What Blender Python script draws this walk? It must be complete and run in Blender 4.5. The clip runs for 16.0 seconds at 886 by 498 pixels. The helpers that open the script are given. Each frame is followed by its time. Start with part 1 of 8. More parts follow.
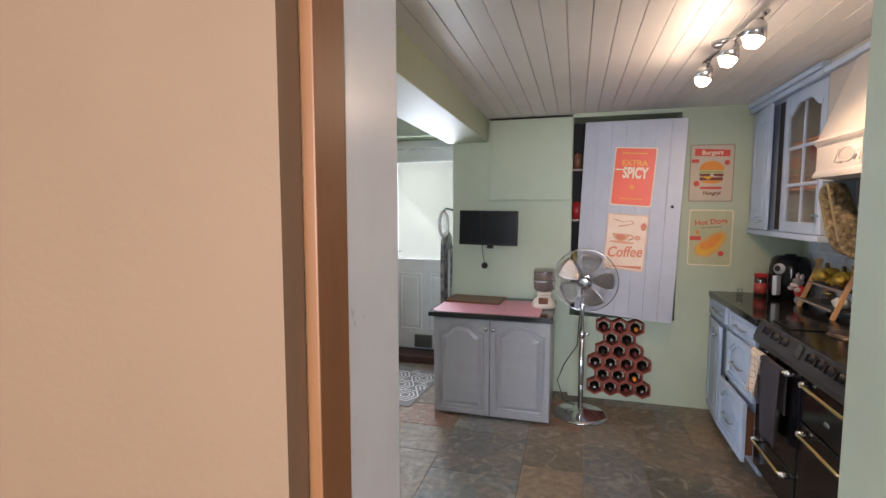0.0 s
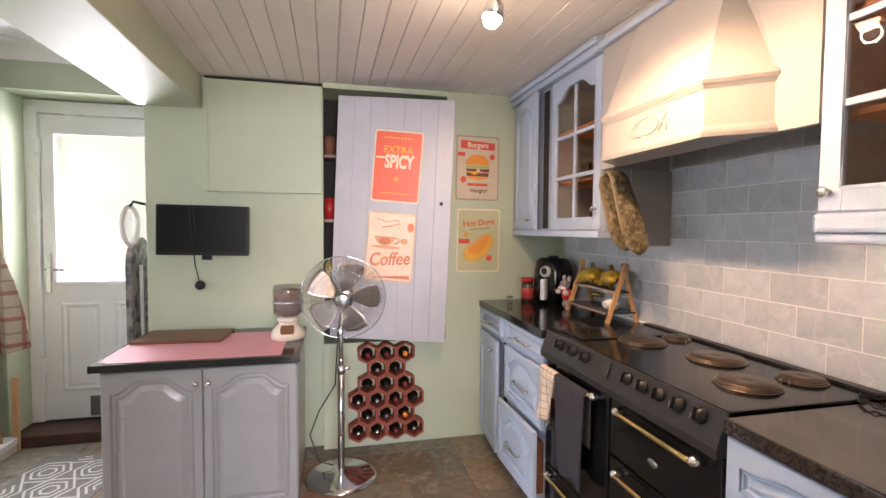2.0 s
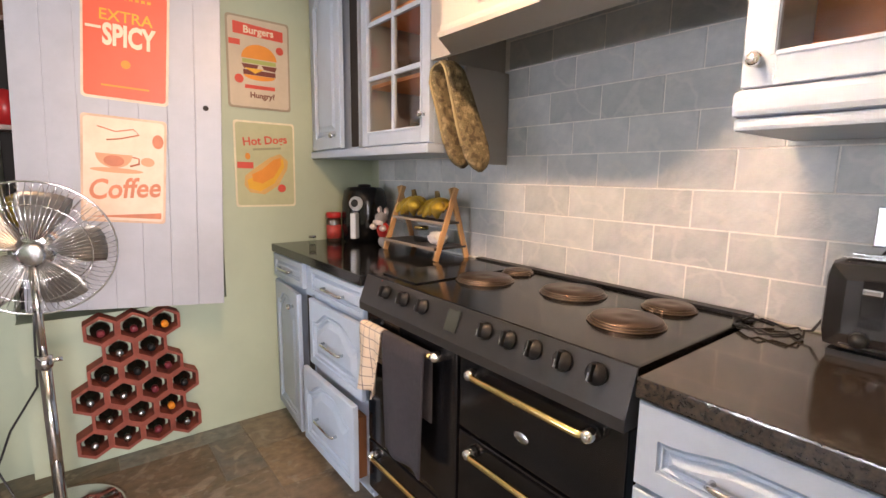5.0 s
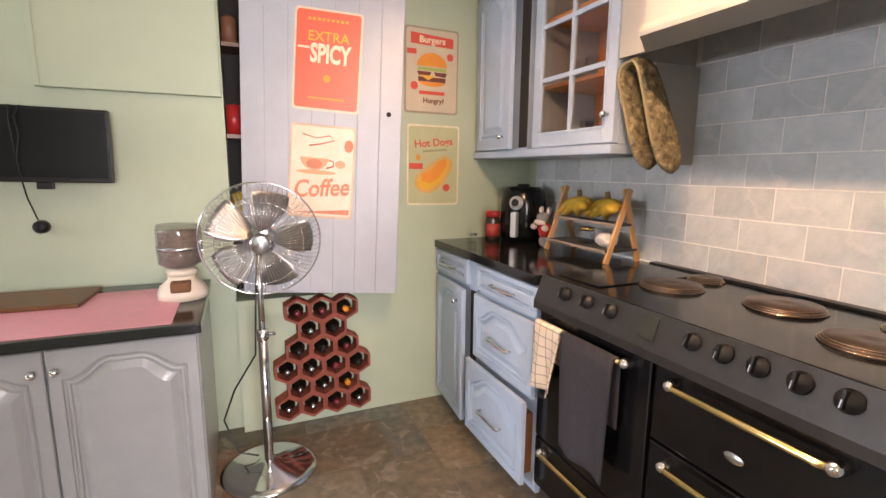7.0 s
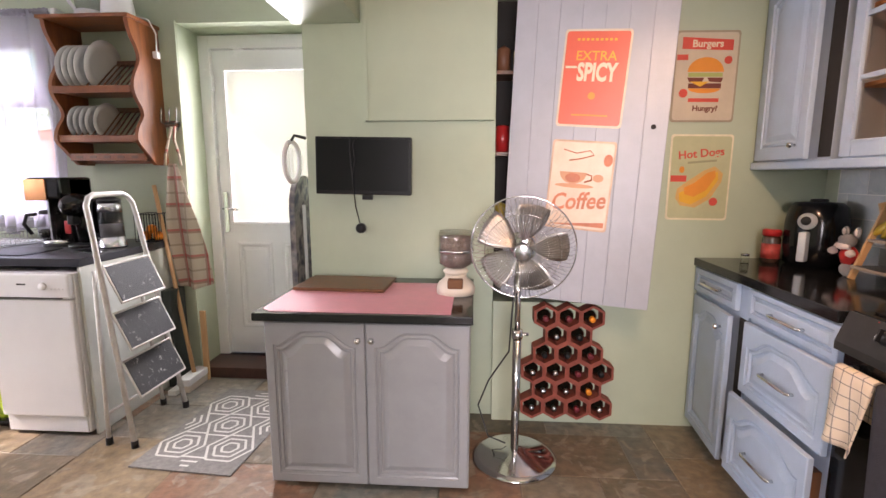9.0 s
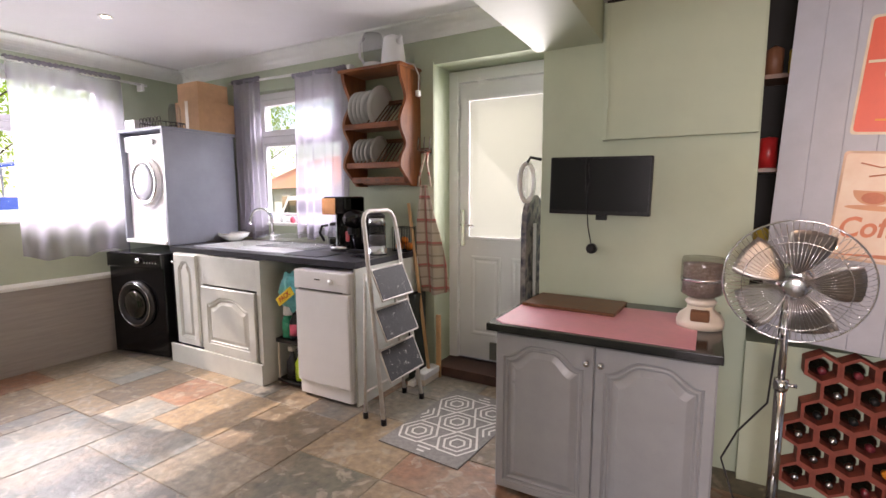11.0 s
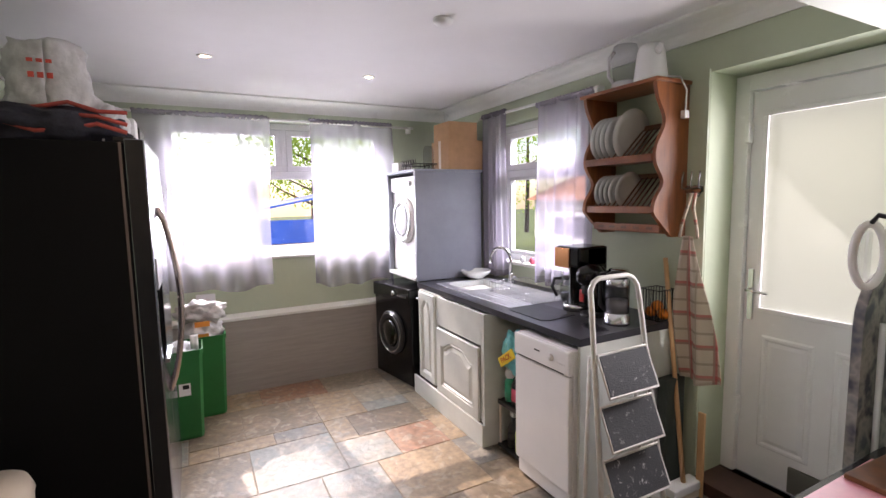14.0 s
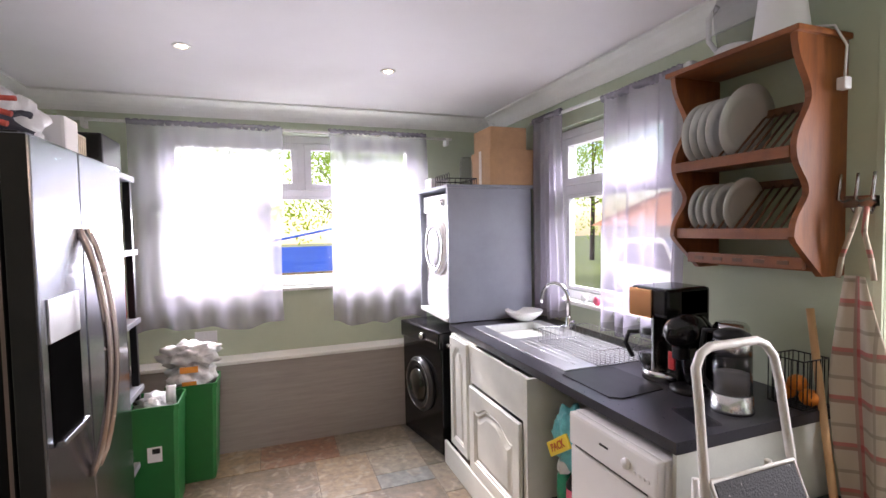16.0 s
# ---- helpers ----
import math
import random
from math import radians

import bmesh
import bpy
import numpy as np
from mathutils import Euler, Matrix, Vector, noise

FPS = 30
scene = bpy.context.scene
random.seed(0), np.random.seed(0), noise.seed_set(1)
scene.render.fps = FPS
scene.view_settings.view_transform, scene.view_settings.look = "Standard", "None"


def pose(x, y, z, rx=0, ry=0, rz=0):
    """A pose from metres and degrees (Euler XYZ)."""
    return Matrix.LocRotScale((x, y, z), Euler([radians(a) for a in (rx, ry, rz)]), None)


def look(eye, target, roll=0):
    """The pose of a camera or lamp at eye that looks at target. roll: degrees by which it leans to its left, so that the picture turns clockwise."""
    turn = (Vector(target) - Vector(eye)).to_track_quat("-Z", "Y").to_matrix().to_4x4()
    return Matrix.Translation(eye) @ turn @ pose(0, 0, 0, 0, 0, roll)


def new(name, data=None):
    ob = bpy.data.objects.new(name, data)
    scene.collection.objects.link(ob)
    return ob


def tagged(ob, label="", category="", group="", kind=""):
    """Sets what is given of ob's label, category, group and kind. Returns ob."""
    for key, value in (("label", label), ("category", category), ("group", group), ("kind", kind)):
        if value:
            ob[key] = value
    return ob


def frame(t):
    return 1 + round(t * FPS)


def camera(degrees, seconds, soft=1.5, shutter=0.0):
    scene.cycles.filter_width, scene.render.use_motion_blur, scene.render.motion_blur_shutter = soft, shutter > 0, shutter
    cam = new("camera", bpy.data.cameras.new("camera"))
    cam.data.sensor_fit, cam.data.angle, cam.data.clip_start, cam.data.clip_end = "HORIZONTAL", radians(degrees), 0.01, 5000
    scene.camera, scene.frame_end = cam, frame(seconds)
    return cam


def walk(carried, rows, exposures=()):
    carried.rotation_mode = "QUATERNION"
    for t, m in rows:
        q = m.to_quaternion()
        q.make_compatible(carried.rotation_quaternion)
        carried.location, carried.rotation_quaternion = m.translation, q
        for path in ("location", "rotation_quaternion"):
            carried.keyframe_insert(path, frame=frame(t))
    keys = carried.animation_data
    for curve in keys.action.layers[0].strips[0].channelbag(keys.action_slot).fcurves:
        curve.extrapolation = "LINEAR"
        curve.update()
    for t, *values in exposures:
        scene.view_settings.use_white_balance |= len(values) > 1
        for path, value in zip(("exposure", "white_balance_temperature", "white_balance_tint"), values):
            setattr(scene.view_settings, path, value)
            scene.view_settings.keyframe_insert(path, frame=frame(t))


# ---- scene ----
import itertools

cam = camera(86.3, 16.0)
PATH = [
    (0, (1.055, 3.009, 1.502), (0.516, 4.928, 1.337), 0.0),
    (0.5, (1.051, 3.372, 1.481), (0.966, 5.366, 1.361), 0.1),
    (1, (1.035, 3.651, 1.439), (1.219, 5.642, 1.363), 0.3),
    (1.5, (1.043, 3.819, 1.399), (1.38, 5.79, 1.356), 0.4),
    (2, (1.055, 3.917, 1.374), (1.523, 5.86, 1.288), 0.4),
    (2.5, (1.149, 4.021, 1.354), (1.669, 5.947, 1.215), 0.5),
    (3, (1.218, 4.108, 1.323), (1.879, 5.989, 1.159), 0.5),
    (3.5, (1.266, 4.187, 1.312), (2.134, 5.974, 1.081), 0.6),
    (3.7, (1.284, 4.225, 1.3), (2.23, 5.968, 1.045), 0.6),
    (5.8, (1.189, 4.557, 1.244), (2.432, 6.095, 0.942), 0.7),
    (6, (1.17, 4.565, 1.241), (2.352, 6.149, 0.937), 0.7),
    (6.5, (1.112, 4.559, 1.259), (2.101, 6.267, 0.939), 0.6),
    (7, (1.055, 4.543, 1.273), (1.839, 6.353, 0.945), 0.5),
    (7.5, (1.02, 4.515, 1.283), (1.566, 6.412, 0.96), 0.3),
    (8, (0.985, 4.498, 1.295), (1.286, 6.449, 0.977), 0.2),
    (8.5, (0.944, 4.487, 1.3), (1.026, 6.461, 0.987), 0.2),
    (9, (0.92, 4.473, 1.306), (0.787, 6.445, 1.001), 0.0),
    (9.5, (0.905, 4.44, 1.328), (0.559, 6.386, 1.023), -0.2),
    (10, (0.907, 4.41, 1.332), (0.343, 6.307, 1.043), -0.3),
    (10.2, (0.894, 4.408, 1.317), (0.252, 6.283, 1.047), -0.2),
    (12.3, (0.75, 4.613, 1.415), (-0.712, 5.955, 1.167), -0.9),
    (12.5, (0.718, 4.68, 1.446), (-0.798, 5.96, 1.193), -1.0),
    (13, (0.676, 4.828, 1.492), (-0.933, 5.991, 1.248), -0.9),
    (13.5, (0.669, 4.918, 1.533), (-1.012, 5.979, 1.311), -1.0),
    (14, (0.674, 4.998, 1.591), (-1.09, 5.917, 1.383), -1.1),
    (14.5, (0.586, 5.109, 1.594), (-1.237, 5.913, 1.427), -1.2),
    (15, (0.442, 5.231, 1.595), (-1.407, 5.979, 1.457), -1.2),
    (15.5, (0.265, 5.419, 1.586), (-1.59, 6.159, 1.473), -1.2),
    (16, (0.068, 5.488, 1.562), (-1.808, 6.173, 1.469), -1.1),
]
walk(cam, [(t, look(eye, target, roll)) for t, eye, target, roll in PATH], [(0, 0.8, 6100, 18), (1, 1.18, 6700, 24), (3.5, 1.45, 6800, 22), (6, 1.6, 7050, 21), (8.5, 1.5, 6900, 25), (10, 0.98, 7200, 28), (12.3, 0.78, 7200, 27), (14, 0.68, 6950, 27), (16, 0.8, 6900, 27)])
SUN_EL, SUN_AZ = 39.8, 9.1
w = bpy.data.worlds.new("sky")
scene.world = w
w.use_nodes = True
wn = w.node_tree.nodes
sky = wn.new("ShaderNodeTexSky")
sky.sky_type, sky.sun_disc = "NISHITA", False
sky.sun_elevation, sky.sun_rotation = radians(SUN_EL), radians(-90 - SUN_AZ)
wn["Background"].inputs["Strength"].default_value = 0.15
w.node_tree.links.new(sky.outputs[0], wn["Background"].inputs[0])


def lamp(kind, name, m, energy, color=(1, 1, 1), **kw):
    d = bpy.data.lights.new(name, kind)
    d.energy, d.color = energy, color
    for k, v in kw.items():
        if k == "size":
            d.size = v
        elif k == "size_y":
            d.shape, d.size_y = "RECTANGLE", v
        elif k == "angle":
            d.angle = v
        elif k == "radius":
            d.shadow_soft_size = v
        elif k == "spread":
            d.spread = v
        elif k == "spot":
            d.spot_size, d.spot_blend = v, 0.7
    o = new(name, d)
    o.matrix_world = m
    return o


lamp("SUN", "sun", look((-20, -3.2, 16.8), (0, 0, 0)), 5.0, (1, 0.93, 0.82), angle=radians(0.6))
lamp("AREA", "sky_west", look((-4.75, 5.72, 2.75), (-3.0, 5.72, 0.9)), 270, (0.84, 0.92, 1.0), size=1.9, size_y=1.0)
for y_ in (5.12, 6.27):
    lamp("AREA", "sky_west_window", look((-3.86, y_, 1.50), (2.6, y_ - 0.3, 1.25)), 10.5, (0.84, 0.92, 1.0), size=0.70, size_y=0.46, spread=radians(100))
lamp("AREA", "sky_north", look((-2.15, 8.2, 2.75), (-2.1, 6.9, 0.9)), 140, (0.86, 0.93, 1.0), size=1.0, size_y=0.8)
lamp("AREA", "sky_door", look((-0.45, 7.9, 1.5), (-0.45, 6.0, 0.6)), 32, (0.9, 0.96, 1.0), size=0.6, size_y=1.0)
# unseen fill added to brighten the kitchen through the doorway; no window stands here
lamp("AREA", "room_daylight_fill", look((1.0, 0.15, 1.5), (1.15, 4.0, 1.3)), 125, (0.90, 0.95, 1.0), size=2.2, size_y=1.3)
# weak warm fill added in the first room, without any light fitting
lamp("AREA", "room_warm_fill", look((0.2, 1.6, 2.2), (0.2, 2.0, 0)), 8, (1.0, 0.78, 0.6), size=0.5)

# ---- materials ----
MATS = {}


def srgb(r, g, b):
    return tuple((c / 255 / 12.92) if c / 255 <= 0.04045 else ((c / 255 + 0.055) / 1.055) ** 2.4 for c in (r, g, b)) + (1,)


def mat(name, col, rough=0.5, metal=0.0, var=0.08, scale=6.0, bump=0.0, bscale=60.0, col2=None, spec=None, coat=0.0, stretch=None, island=0.0, trans=0.0, emit=None, alpha=None, objvar=0.0):
    """A surface with variation at two scales and fine relief."""
    if name in MATS:
        return MATS[name]
    m = bpy.data.materials.new(name)
    m.use_nodes = True
    nt = m.node_tree
    n, l = nt.nodes, nt.links
    p = n["Principled BSDF"]
    if len(col) == 3:
        col = (*col, 1)
    p.inputs["Roughness"].default_value = rough
    p.inputs["Metallic"].default_value = metal
    if spec is not None:
        p.inputs["Specular IOR Level"].default_value = spec
    p.inputs["Coat Weight"].default_value = coat
    p.inputs["Transmission Weight"].default_value = trans
    if emit:
        p.inputs["Emission Color"].default_value = (*emit[:3], 1)
        p.inputs["Emission Strength"].default_value = emit[3]
    tc = n.new("ShaderNodeTexCoord")
    vec = tc.outputs["Object"]
    if stretch:
        mp = n.new("ShaderNodeMapping")
        mp.inputs["Scale"].default_value = stretch
        l.new(vec, mp.inputs[0])
        vec = mp.outputs[0]
    no = n.new("ShaderNodeTexNoise")
    no.inputs["Scale"].default_value = scale
    no.inputs["Detail"].default_value = 6
    no.inputs["Roughness"].default_value = 0.65
    l.new(vec, no.inputs[0])
    mix = n.new("ShaderNodeMix")
    mix.data_type = "RGBA"
    a = tuple(c * (1 - var) for c in col[:3]) + (1,)
    b = tuple(min(1, c * (1 + var)) for c in col[:3]) + (1,)
    if col2:
        a, b = col, (*col2[:3], 1)
    ramp = n.new("ShaderNodeMapRange")
    ramp.inputs[1].default_value, ramp.inputs[2].default_value = 0.33, 0.67
    l.new(no.outputs[0], ramp.inputs[0])
    l.new(ramp.outputs[0], mix.inputs[0])
    mix.inputs[6].default_value, mix.inputs[7].default_value = a, b
    out = mix.outputs[2]
    if island or objvar:
        hs = n.new("ShaderNodeHueSaturation")
        if objvar:
            src = n.new("ShaderNodeObjectInfo").outputs["Random"]
        else:
            src = n.new("ShaderNodeNewGeometry").outputs["Random Per Island"]
        mr = n.new("ShaderNodeMapRange")
        k = island or objvar
        mr.inputs[3].default_value, mr.inputs[4].default_value = 1 - k, 1 + k
        l.new(src, mr.inputs[0])
        l.new(mr.outputs[0], hs.inputs["Value"])
        l.new(out, hs.inputs["Color"])
        out = hs.outputs[0]
    l.new(out, p.inputs["Base Color"])
    rr = n.new("ShaderNodeMapRange")
    rr.inputs[3].default_value, rr.inputs[4].default_value = max(0.02, rough - 0.08), min(1, rough + 0.08)
    l.new(no.outputs[0], rr.inputs[0])
    l.new(rr.outputs[0], p.inputs["Roughness"])
    if bump:
        nb = n.new("ShaderNodeTexNoise")
        nb.inputs["Scale"].default_value = bscale
        nb.inputs["Detail"].default_value = 5
        l.new(vec, nb.inputs[0])
        bp = n.new("ShaderNodeBump")
        bp.inputs["Strength"].default_value = bump
        bp.inputs["Distance"].default_value = 0.01
        l.new(nb.outputs[0], bp.inputs["Height"])
        l.new(bp.outputs[0], p.inputs["Normal"])
    MATS[name] = m
    return m


WALL = mat("sage_wall_paint", (0.44, 0.50, 0.37), 0.6, var=0.05, scale=2.2, bump=0.25, bscale=9)
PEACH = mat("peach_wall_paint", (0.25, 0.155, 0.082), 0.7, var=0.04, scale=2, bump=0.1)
CEILW = mat("white_ceiling_paint", (0.74, 0.73, 0.74), 0.7, var=0.03, scale=1.5, bump=0.05)
PLANKW = mat("white_boarded_ceiling", (0.76, 0.74, 0.71), 0.45, var=0.04, scale=3, island=0.03)
TRIMW = mat("white_gloss_trim", (0.76, 0.77, 0.74), 0.3, var=0.04, scale=4)
UPVC = mat("white_upvc", (0.80, 0.81, 0.82), 0.25, var=0.02)
CABG = mat("lilac_grey_cabinet_paint", (0.40, 0.41, 0.455), 0.38, var=0.05, scale=9, bump=0.05, bscale=120)
CABB = mat("pale_blue_grey_cabinet_paint", (0.40, 0.49, 0.62), 0.35, var=0.05, scale=9, bump=0.05, bscale=120)
CABS = mat("pale_sage_cabinet_paint", (0.60, 0.62, 0.58), 0.35, var=0.05, scale=9, bump=0.05, bscale=120)
HOODM = mat("cream_white_hood_paint", (0.41, 0.39, 0.365), 0.45, var=0.03, scale=4)
# near-black colour that stands for shade in gaps, holes and recesses
SHADE = mat("painted_shade", (0.02, 0.016, 0.014), 0.8)
WTBLK = mat("black_granite_laminate", (0.012, 0.012, 0.013), 0.12, var=0.15, scale=180)
WTBRN = mat("brown_black_granite_laminate", (0.010, 0.009, 0.009), 0.13, col2=(0.046, 0.034, 0.024), scale=105, coat=0.2)
WTDRK = mat("charcoal_worktop", (0.030, 0.030, 0.038), 0.3, var=0.06, scale=90)
PINK = mat("pink_vinyl_sheet", (0.74, 0.32, 0.38), 0.45, var=0.05, scale=20, bump=0.05)
CHROME = mat("chrome", (0.72, 0.72, 0.73), 0.12, 1.0, var=0.03)
SINKST = mat("satin_sink_steel", (0.78, 0.79, 0.80), 0.34, 1.0, var=0.04, scale=30)
STEEL = mat("brushed_steel", (0.55, 0.56, 0.58), 0.24, 1.0, var=0.05, scale=40, stretch=(1, 1, 12))
BRASS = mat("polished_brass", (0.80, 0.62, 0.26), 0.18, 1.0, var=0.06)
BLKENAM = mat("black_enamel", (0.006, 0.006, 0.007), 0.14, var=0.3, scale=8, spec=0.4)
BLKPL = mat("black_plastic", (0.012, 0.012, 0.013), 0.35, var=0.2, spec=0.3)
GREYPAN = mat("charcoal_control_panel", (0.020, 0.020, 0.021), 0.35, var=0.2, scale=20)
SCREEN = mat("black_screen", (0.006, 0.006, 0.007), 0.3, var=0.1, spec=0.25)
WHPL = mat("white_plastic", (0.74, 0.74, 0.74), 0.3, var=0.03)
WHEN = mat("white_enamel", (0.78, 0.78, 0.79), 0.2, var=0.02, coat=0.2)
GREENB = mat("green_plastic", (0.010, 0.15, 0.035), 0.4, var=0.1, scale=5)
PINE = mat("orange_stained_pine", (0.165, 0.050, 0.018), 0.35, col2=(0.30, 0.097, 0.030), scale=7, stretch=(1, 4, 0.6), bump=0.05)
LWOOD = mat("light_beech", (0.52, 0.30, 0.14), 0.45, col2=(0.62, 0.38, 0.19), scale=10, stretch=(3, 3, 0.5))
DKWOOD = mat("dark_stained_wood", (0.10, 0.040, 0.016), 0.4, col2=(0.17, 0.065, 0.022), scale=8, stretch=(4, 4, 0.5))
GREYWOOD = mat("grey_wood_laminate", (0.30, 0.275, 0.255), 0.5, col2=(0.36, 0.33, 0.305), scale=5, stretch=(6, 0.7, 9), bump=0.04)
CHINA = mat("white_glazed_china", (0.66, 0.68, 0.68), 0.12, var=0.02, coat=0.3)
TERRA = mat("terracotta", (0.24, 0.055, 0.035), 0.75, var=0.2, scale=25, bump=0.2, bscale=90)
BOTTLE = mat("dark_bottle_glass", (0.012, 0.012, 0.008), 0.1, var=0.3, coat=0.5)
CARD = mat("brown_cardboard", (0.46, 0.27, 0.14), 0.8, var=0.08, scale=15)
GREYMAT = mat("grey_ribbed_rubber", (0.045, 0.047, 0.052), 0.8, var=0.4, scale=28, bump=0.5, bscale=160)
for q in GREYMAT.node_tree.nodes:
    if q.bl_idname == "ShaderNodeMix":
        q.inputs[7].default_value = (0.42, 0.42, 0.42, 1)
        q.inputs[6].default_value = (0.05, 0.052, 0.058, 1)
        rg_ = q.inputs[0].links[0].from_node
        rg_.inputs[1].default_value, rg_.inputs[2].default_value = 0.60, 0.64
    if q.bl_idname == "ShaderNodeTexNoise" and abs(q.inputs["Scale"].default_value - 28) < 1:
        q.inputs["Roughness"].default_value = 0.85
ALU = mat("worn_white_painted_steel", (0.70, 0.70, 0.68), 0.35, col2=(0.60, 0.56, 0.52), scale=22)
SLATE = mat("blue_grey_slate_tile", (0.37, 0.405, 0.435), 0.38, col2=(0.50, 0.525, 0.53), scale=7, stretch=(1, 1.3, 3.0), bump=0.35, bscale=26, objvar=0.12)
n, l = SLATE.node_tree.nodes, SLATE.node_tree.links
p = n["Principled BSDF"]
base = p.inputs["Base Color"].links[0].from_socket
tc, oi = n.new("ShaderNodeTexCoord"), n.new("ShaderNodeObjectInfo")
sh, wv, vr, mx = n.new("ShaderNodeVectorMath"), n.new("ShaderNodeTexWave"), n.new("ShaderNodeMapRange"), n.new("ShaderNodeMix")
l.new(tc.outputs["Object"], sh.inputs[0])
l.new(oi.outputs["Location"], sh.inputs[1])
wv.bands_direction = "DIAGONAL"
wv.inputs["Scale"].default_value, wv.inputs["Distortion"].default_value = 2.2, 9.0
wv.inputs["Detail"].default_value, wv.inputs["Detail Scale"].default_value = 4.0, 2.5
l.new(sh.outputs[0], wv.inputs[0])
vr.inputs[1].default_value, vr.inputs[2].default_value, vr.inputs[4].default_value = 0.93, 1.0, 0.32
l.new(wv.outputs["Fac"], vr.inputs[0])
mx.data_type = "RGBA"
mx.inputs[7].default_value = (0.58, 0.58, 0.56, 1)
l.new(vr.outputs[0], mx.inputs[0])
l.new(base, mx.inputs[6])
l.new(mx.outputs[2], p.inputs["Base Color"])
GROUT = mat("pale_grout", (0.70, 0.69, 0.66), 0.8, var=0.1, scale=40)
FGROUT = mat("brown_floor_grout", (0.19, 0.16, 0.12), 0.85, var=0.3, scale=30)
TOWELD = mat("charcoal_towel", (0.035, 0.033, 0.042), 0.95, var=0.2, scale=60, bump=0.5, bscale=300)
REDPL = mat("red_plastic", (0.45, 0.02, 0.02), 0.35)
YEL = mat("banana_skin", (0.62, 0.40, 0.03), 0.5, col2=(0.40, 0.24, 0.03), scale=30)
COPPER = mat("copper_sheet", (0.68, 0.32, 0.15), 0.25, 1.0, var=0.08)
TEALP = mat("teal_plastic_bag", (0.10, 0.42, 0.45), 0.35, var=0.25, scale=25, bump=0.6, bscale=30)
WHBAG = mat("white_plastic_bag", (0.62, 0.61, 0.60), 0.4, var=0.12, scale=20, bump=0.6, bscale=25)
NAVY = mat("dark_cloth", (0.028, 0.028, 0.04), 0.9, var=0.3, scale=30, bump=0.3)
CORALC = mat("coral_red_cloth", (0.40, 0.07, 0.05), 0.9, var=0.2, scale=30)
CREAMPL = mat("cream_plastic", (0.66, 0.58, 0.48), 0.35, var=0.04)
BARK = mat("bark", (0.08, 0.055, 0.035), 0.9, var=0.3)
PAVE = mat("pale_concrete_paving", (0.50, 0.48, 0.44), 0.8, var=0.12, scale=2)
GRASS = mat("grass_ground", (0.10, 0.15, 0.04), 0.9, var=0.3, scale=3)
BRICKM = mat("red_brick_wall", (0.30, 0.12, 0.075), 0.8, var=0.25, scale=14)
ROOFM = mat("terracotta_roof_tiles", (0.50, 0.20, 0.10), 0.8, var=0.2, scale=20)
CANOPY = mat("blue_tarpaulin", (0.012, 0.10, 0.62), 0.5, var=0.1, scale=2)


def glass(name, tint=(1, 1, 1), rough=0.0, mixw=0.9):
    m = bpy.data.materials.new(name)
    m.use_nodes = True
    n, l = m.node_tree.nodes, m.node_tree.links
    n.remove(n["Principled BSDF"])
    t = n.new("ShaderNodeBsdfTransparent")
    t.inputs[0].default_value = (*tint, 1)
    g = n.new("ShaderNodeBsdfGlossy")
    g.inputs["Roughness"].default_value = rough
    mx = n.new("ShaderNodeMixShader")
    lw = n.new("ShaderNodeLayerWeight")
    pw = n.new("ShaderNodeMath")
    pw.operation = "POWER"
    pw.inputs[1].default_value = 4.0
    l.new(lw.outputs["Facing"], pw.inputs[0])
    fr = n.new("ShaderNodeMapRange")
    fr.inputs[3].default_value, fr.inputs[4].default_value = 0.04, 0.8
    l.new(pw.outputs[0], fr.inputs[0])
    l.new(fr.outputs[0], mx.inputs[0])
    l.new(t.outputs[0], mx.inputs[1])
    l.new(g.outputs[0], mx.inputs[2])
    l.new(mx.outputs[0], n["Material Output"].inputs[0])
    return m


def sheer(name, col, clear, weave=0.0):
    """Thin cloth or frosted sheet: part of the light goes straight, part is scattered through."""
    m = bpy.data.materials.new(name)
    m.use_nodes = True
    n, l = m.node_tree.nodes, m.node_tree.links
    n.remove(n["Principled BSDF"])
    t = n.new("ShaderNodeBsdfTransparent")
    tr = n.new("ShaderNodeBsdfTranslucent")
    tr.inputs[0].default_value = (*col, 1)
    df = n.new("ShaderNodeBsdfDiffuse")
    df.inputs[0].default_value = (*col, 1)
    a = n.new("ShaderNodeMixShader")
    a.inputs[0].default_value = 0.45
    l.new(tr.outputs[0], a.inputs[1])
    l.new(df.outputs[0], a.inputs[2])
    b = n.new("ShaderNodeMixShader")
    b.inputs[0].default_value = clear
    if weave:
        tc = n.new("ShaderNodeTexCoord")
        no = n.new("ShaderNodeTexNoise")
        no.inputs["Scale"].default_value = 40
        l.new(tc.outputs["Object"], no.inputs[0])
        mr = n.new("ShaderNodeMapRange")
        mr.inputs[3].default_value, mr.inputs[4].default_value = clear - weave, clear + weave
        l.new(no.outputs[0], mr.inputs[0])
        l.new(mr.outputs[0], b.inputs[0])
    l.new(a.outputs[0], b.inputs[1])
    l.new(t.outputs[0], b.inputs[2])
    l.new(b.outputs[0], n["Material Output"].inputs[0])
    return m


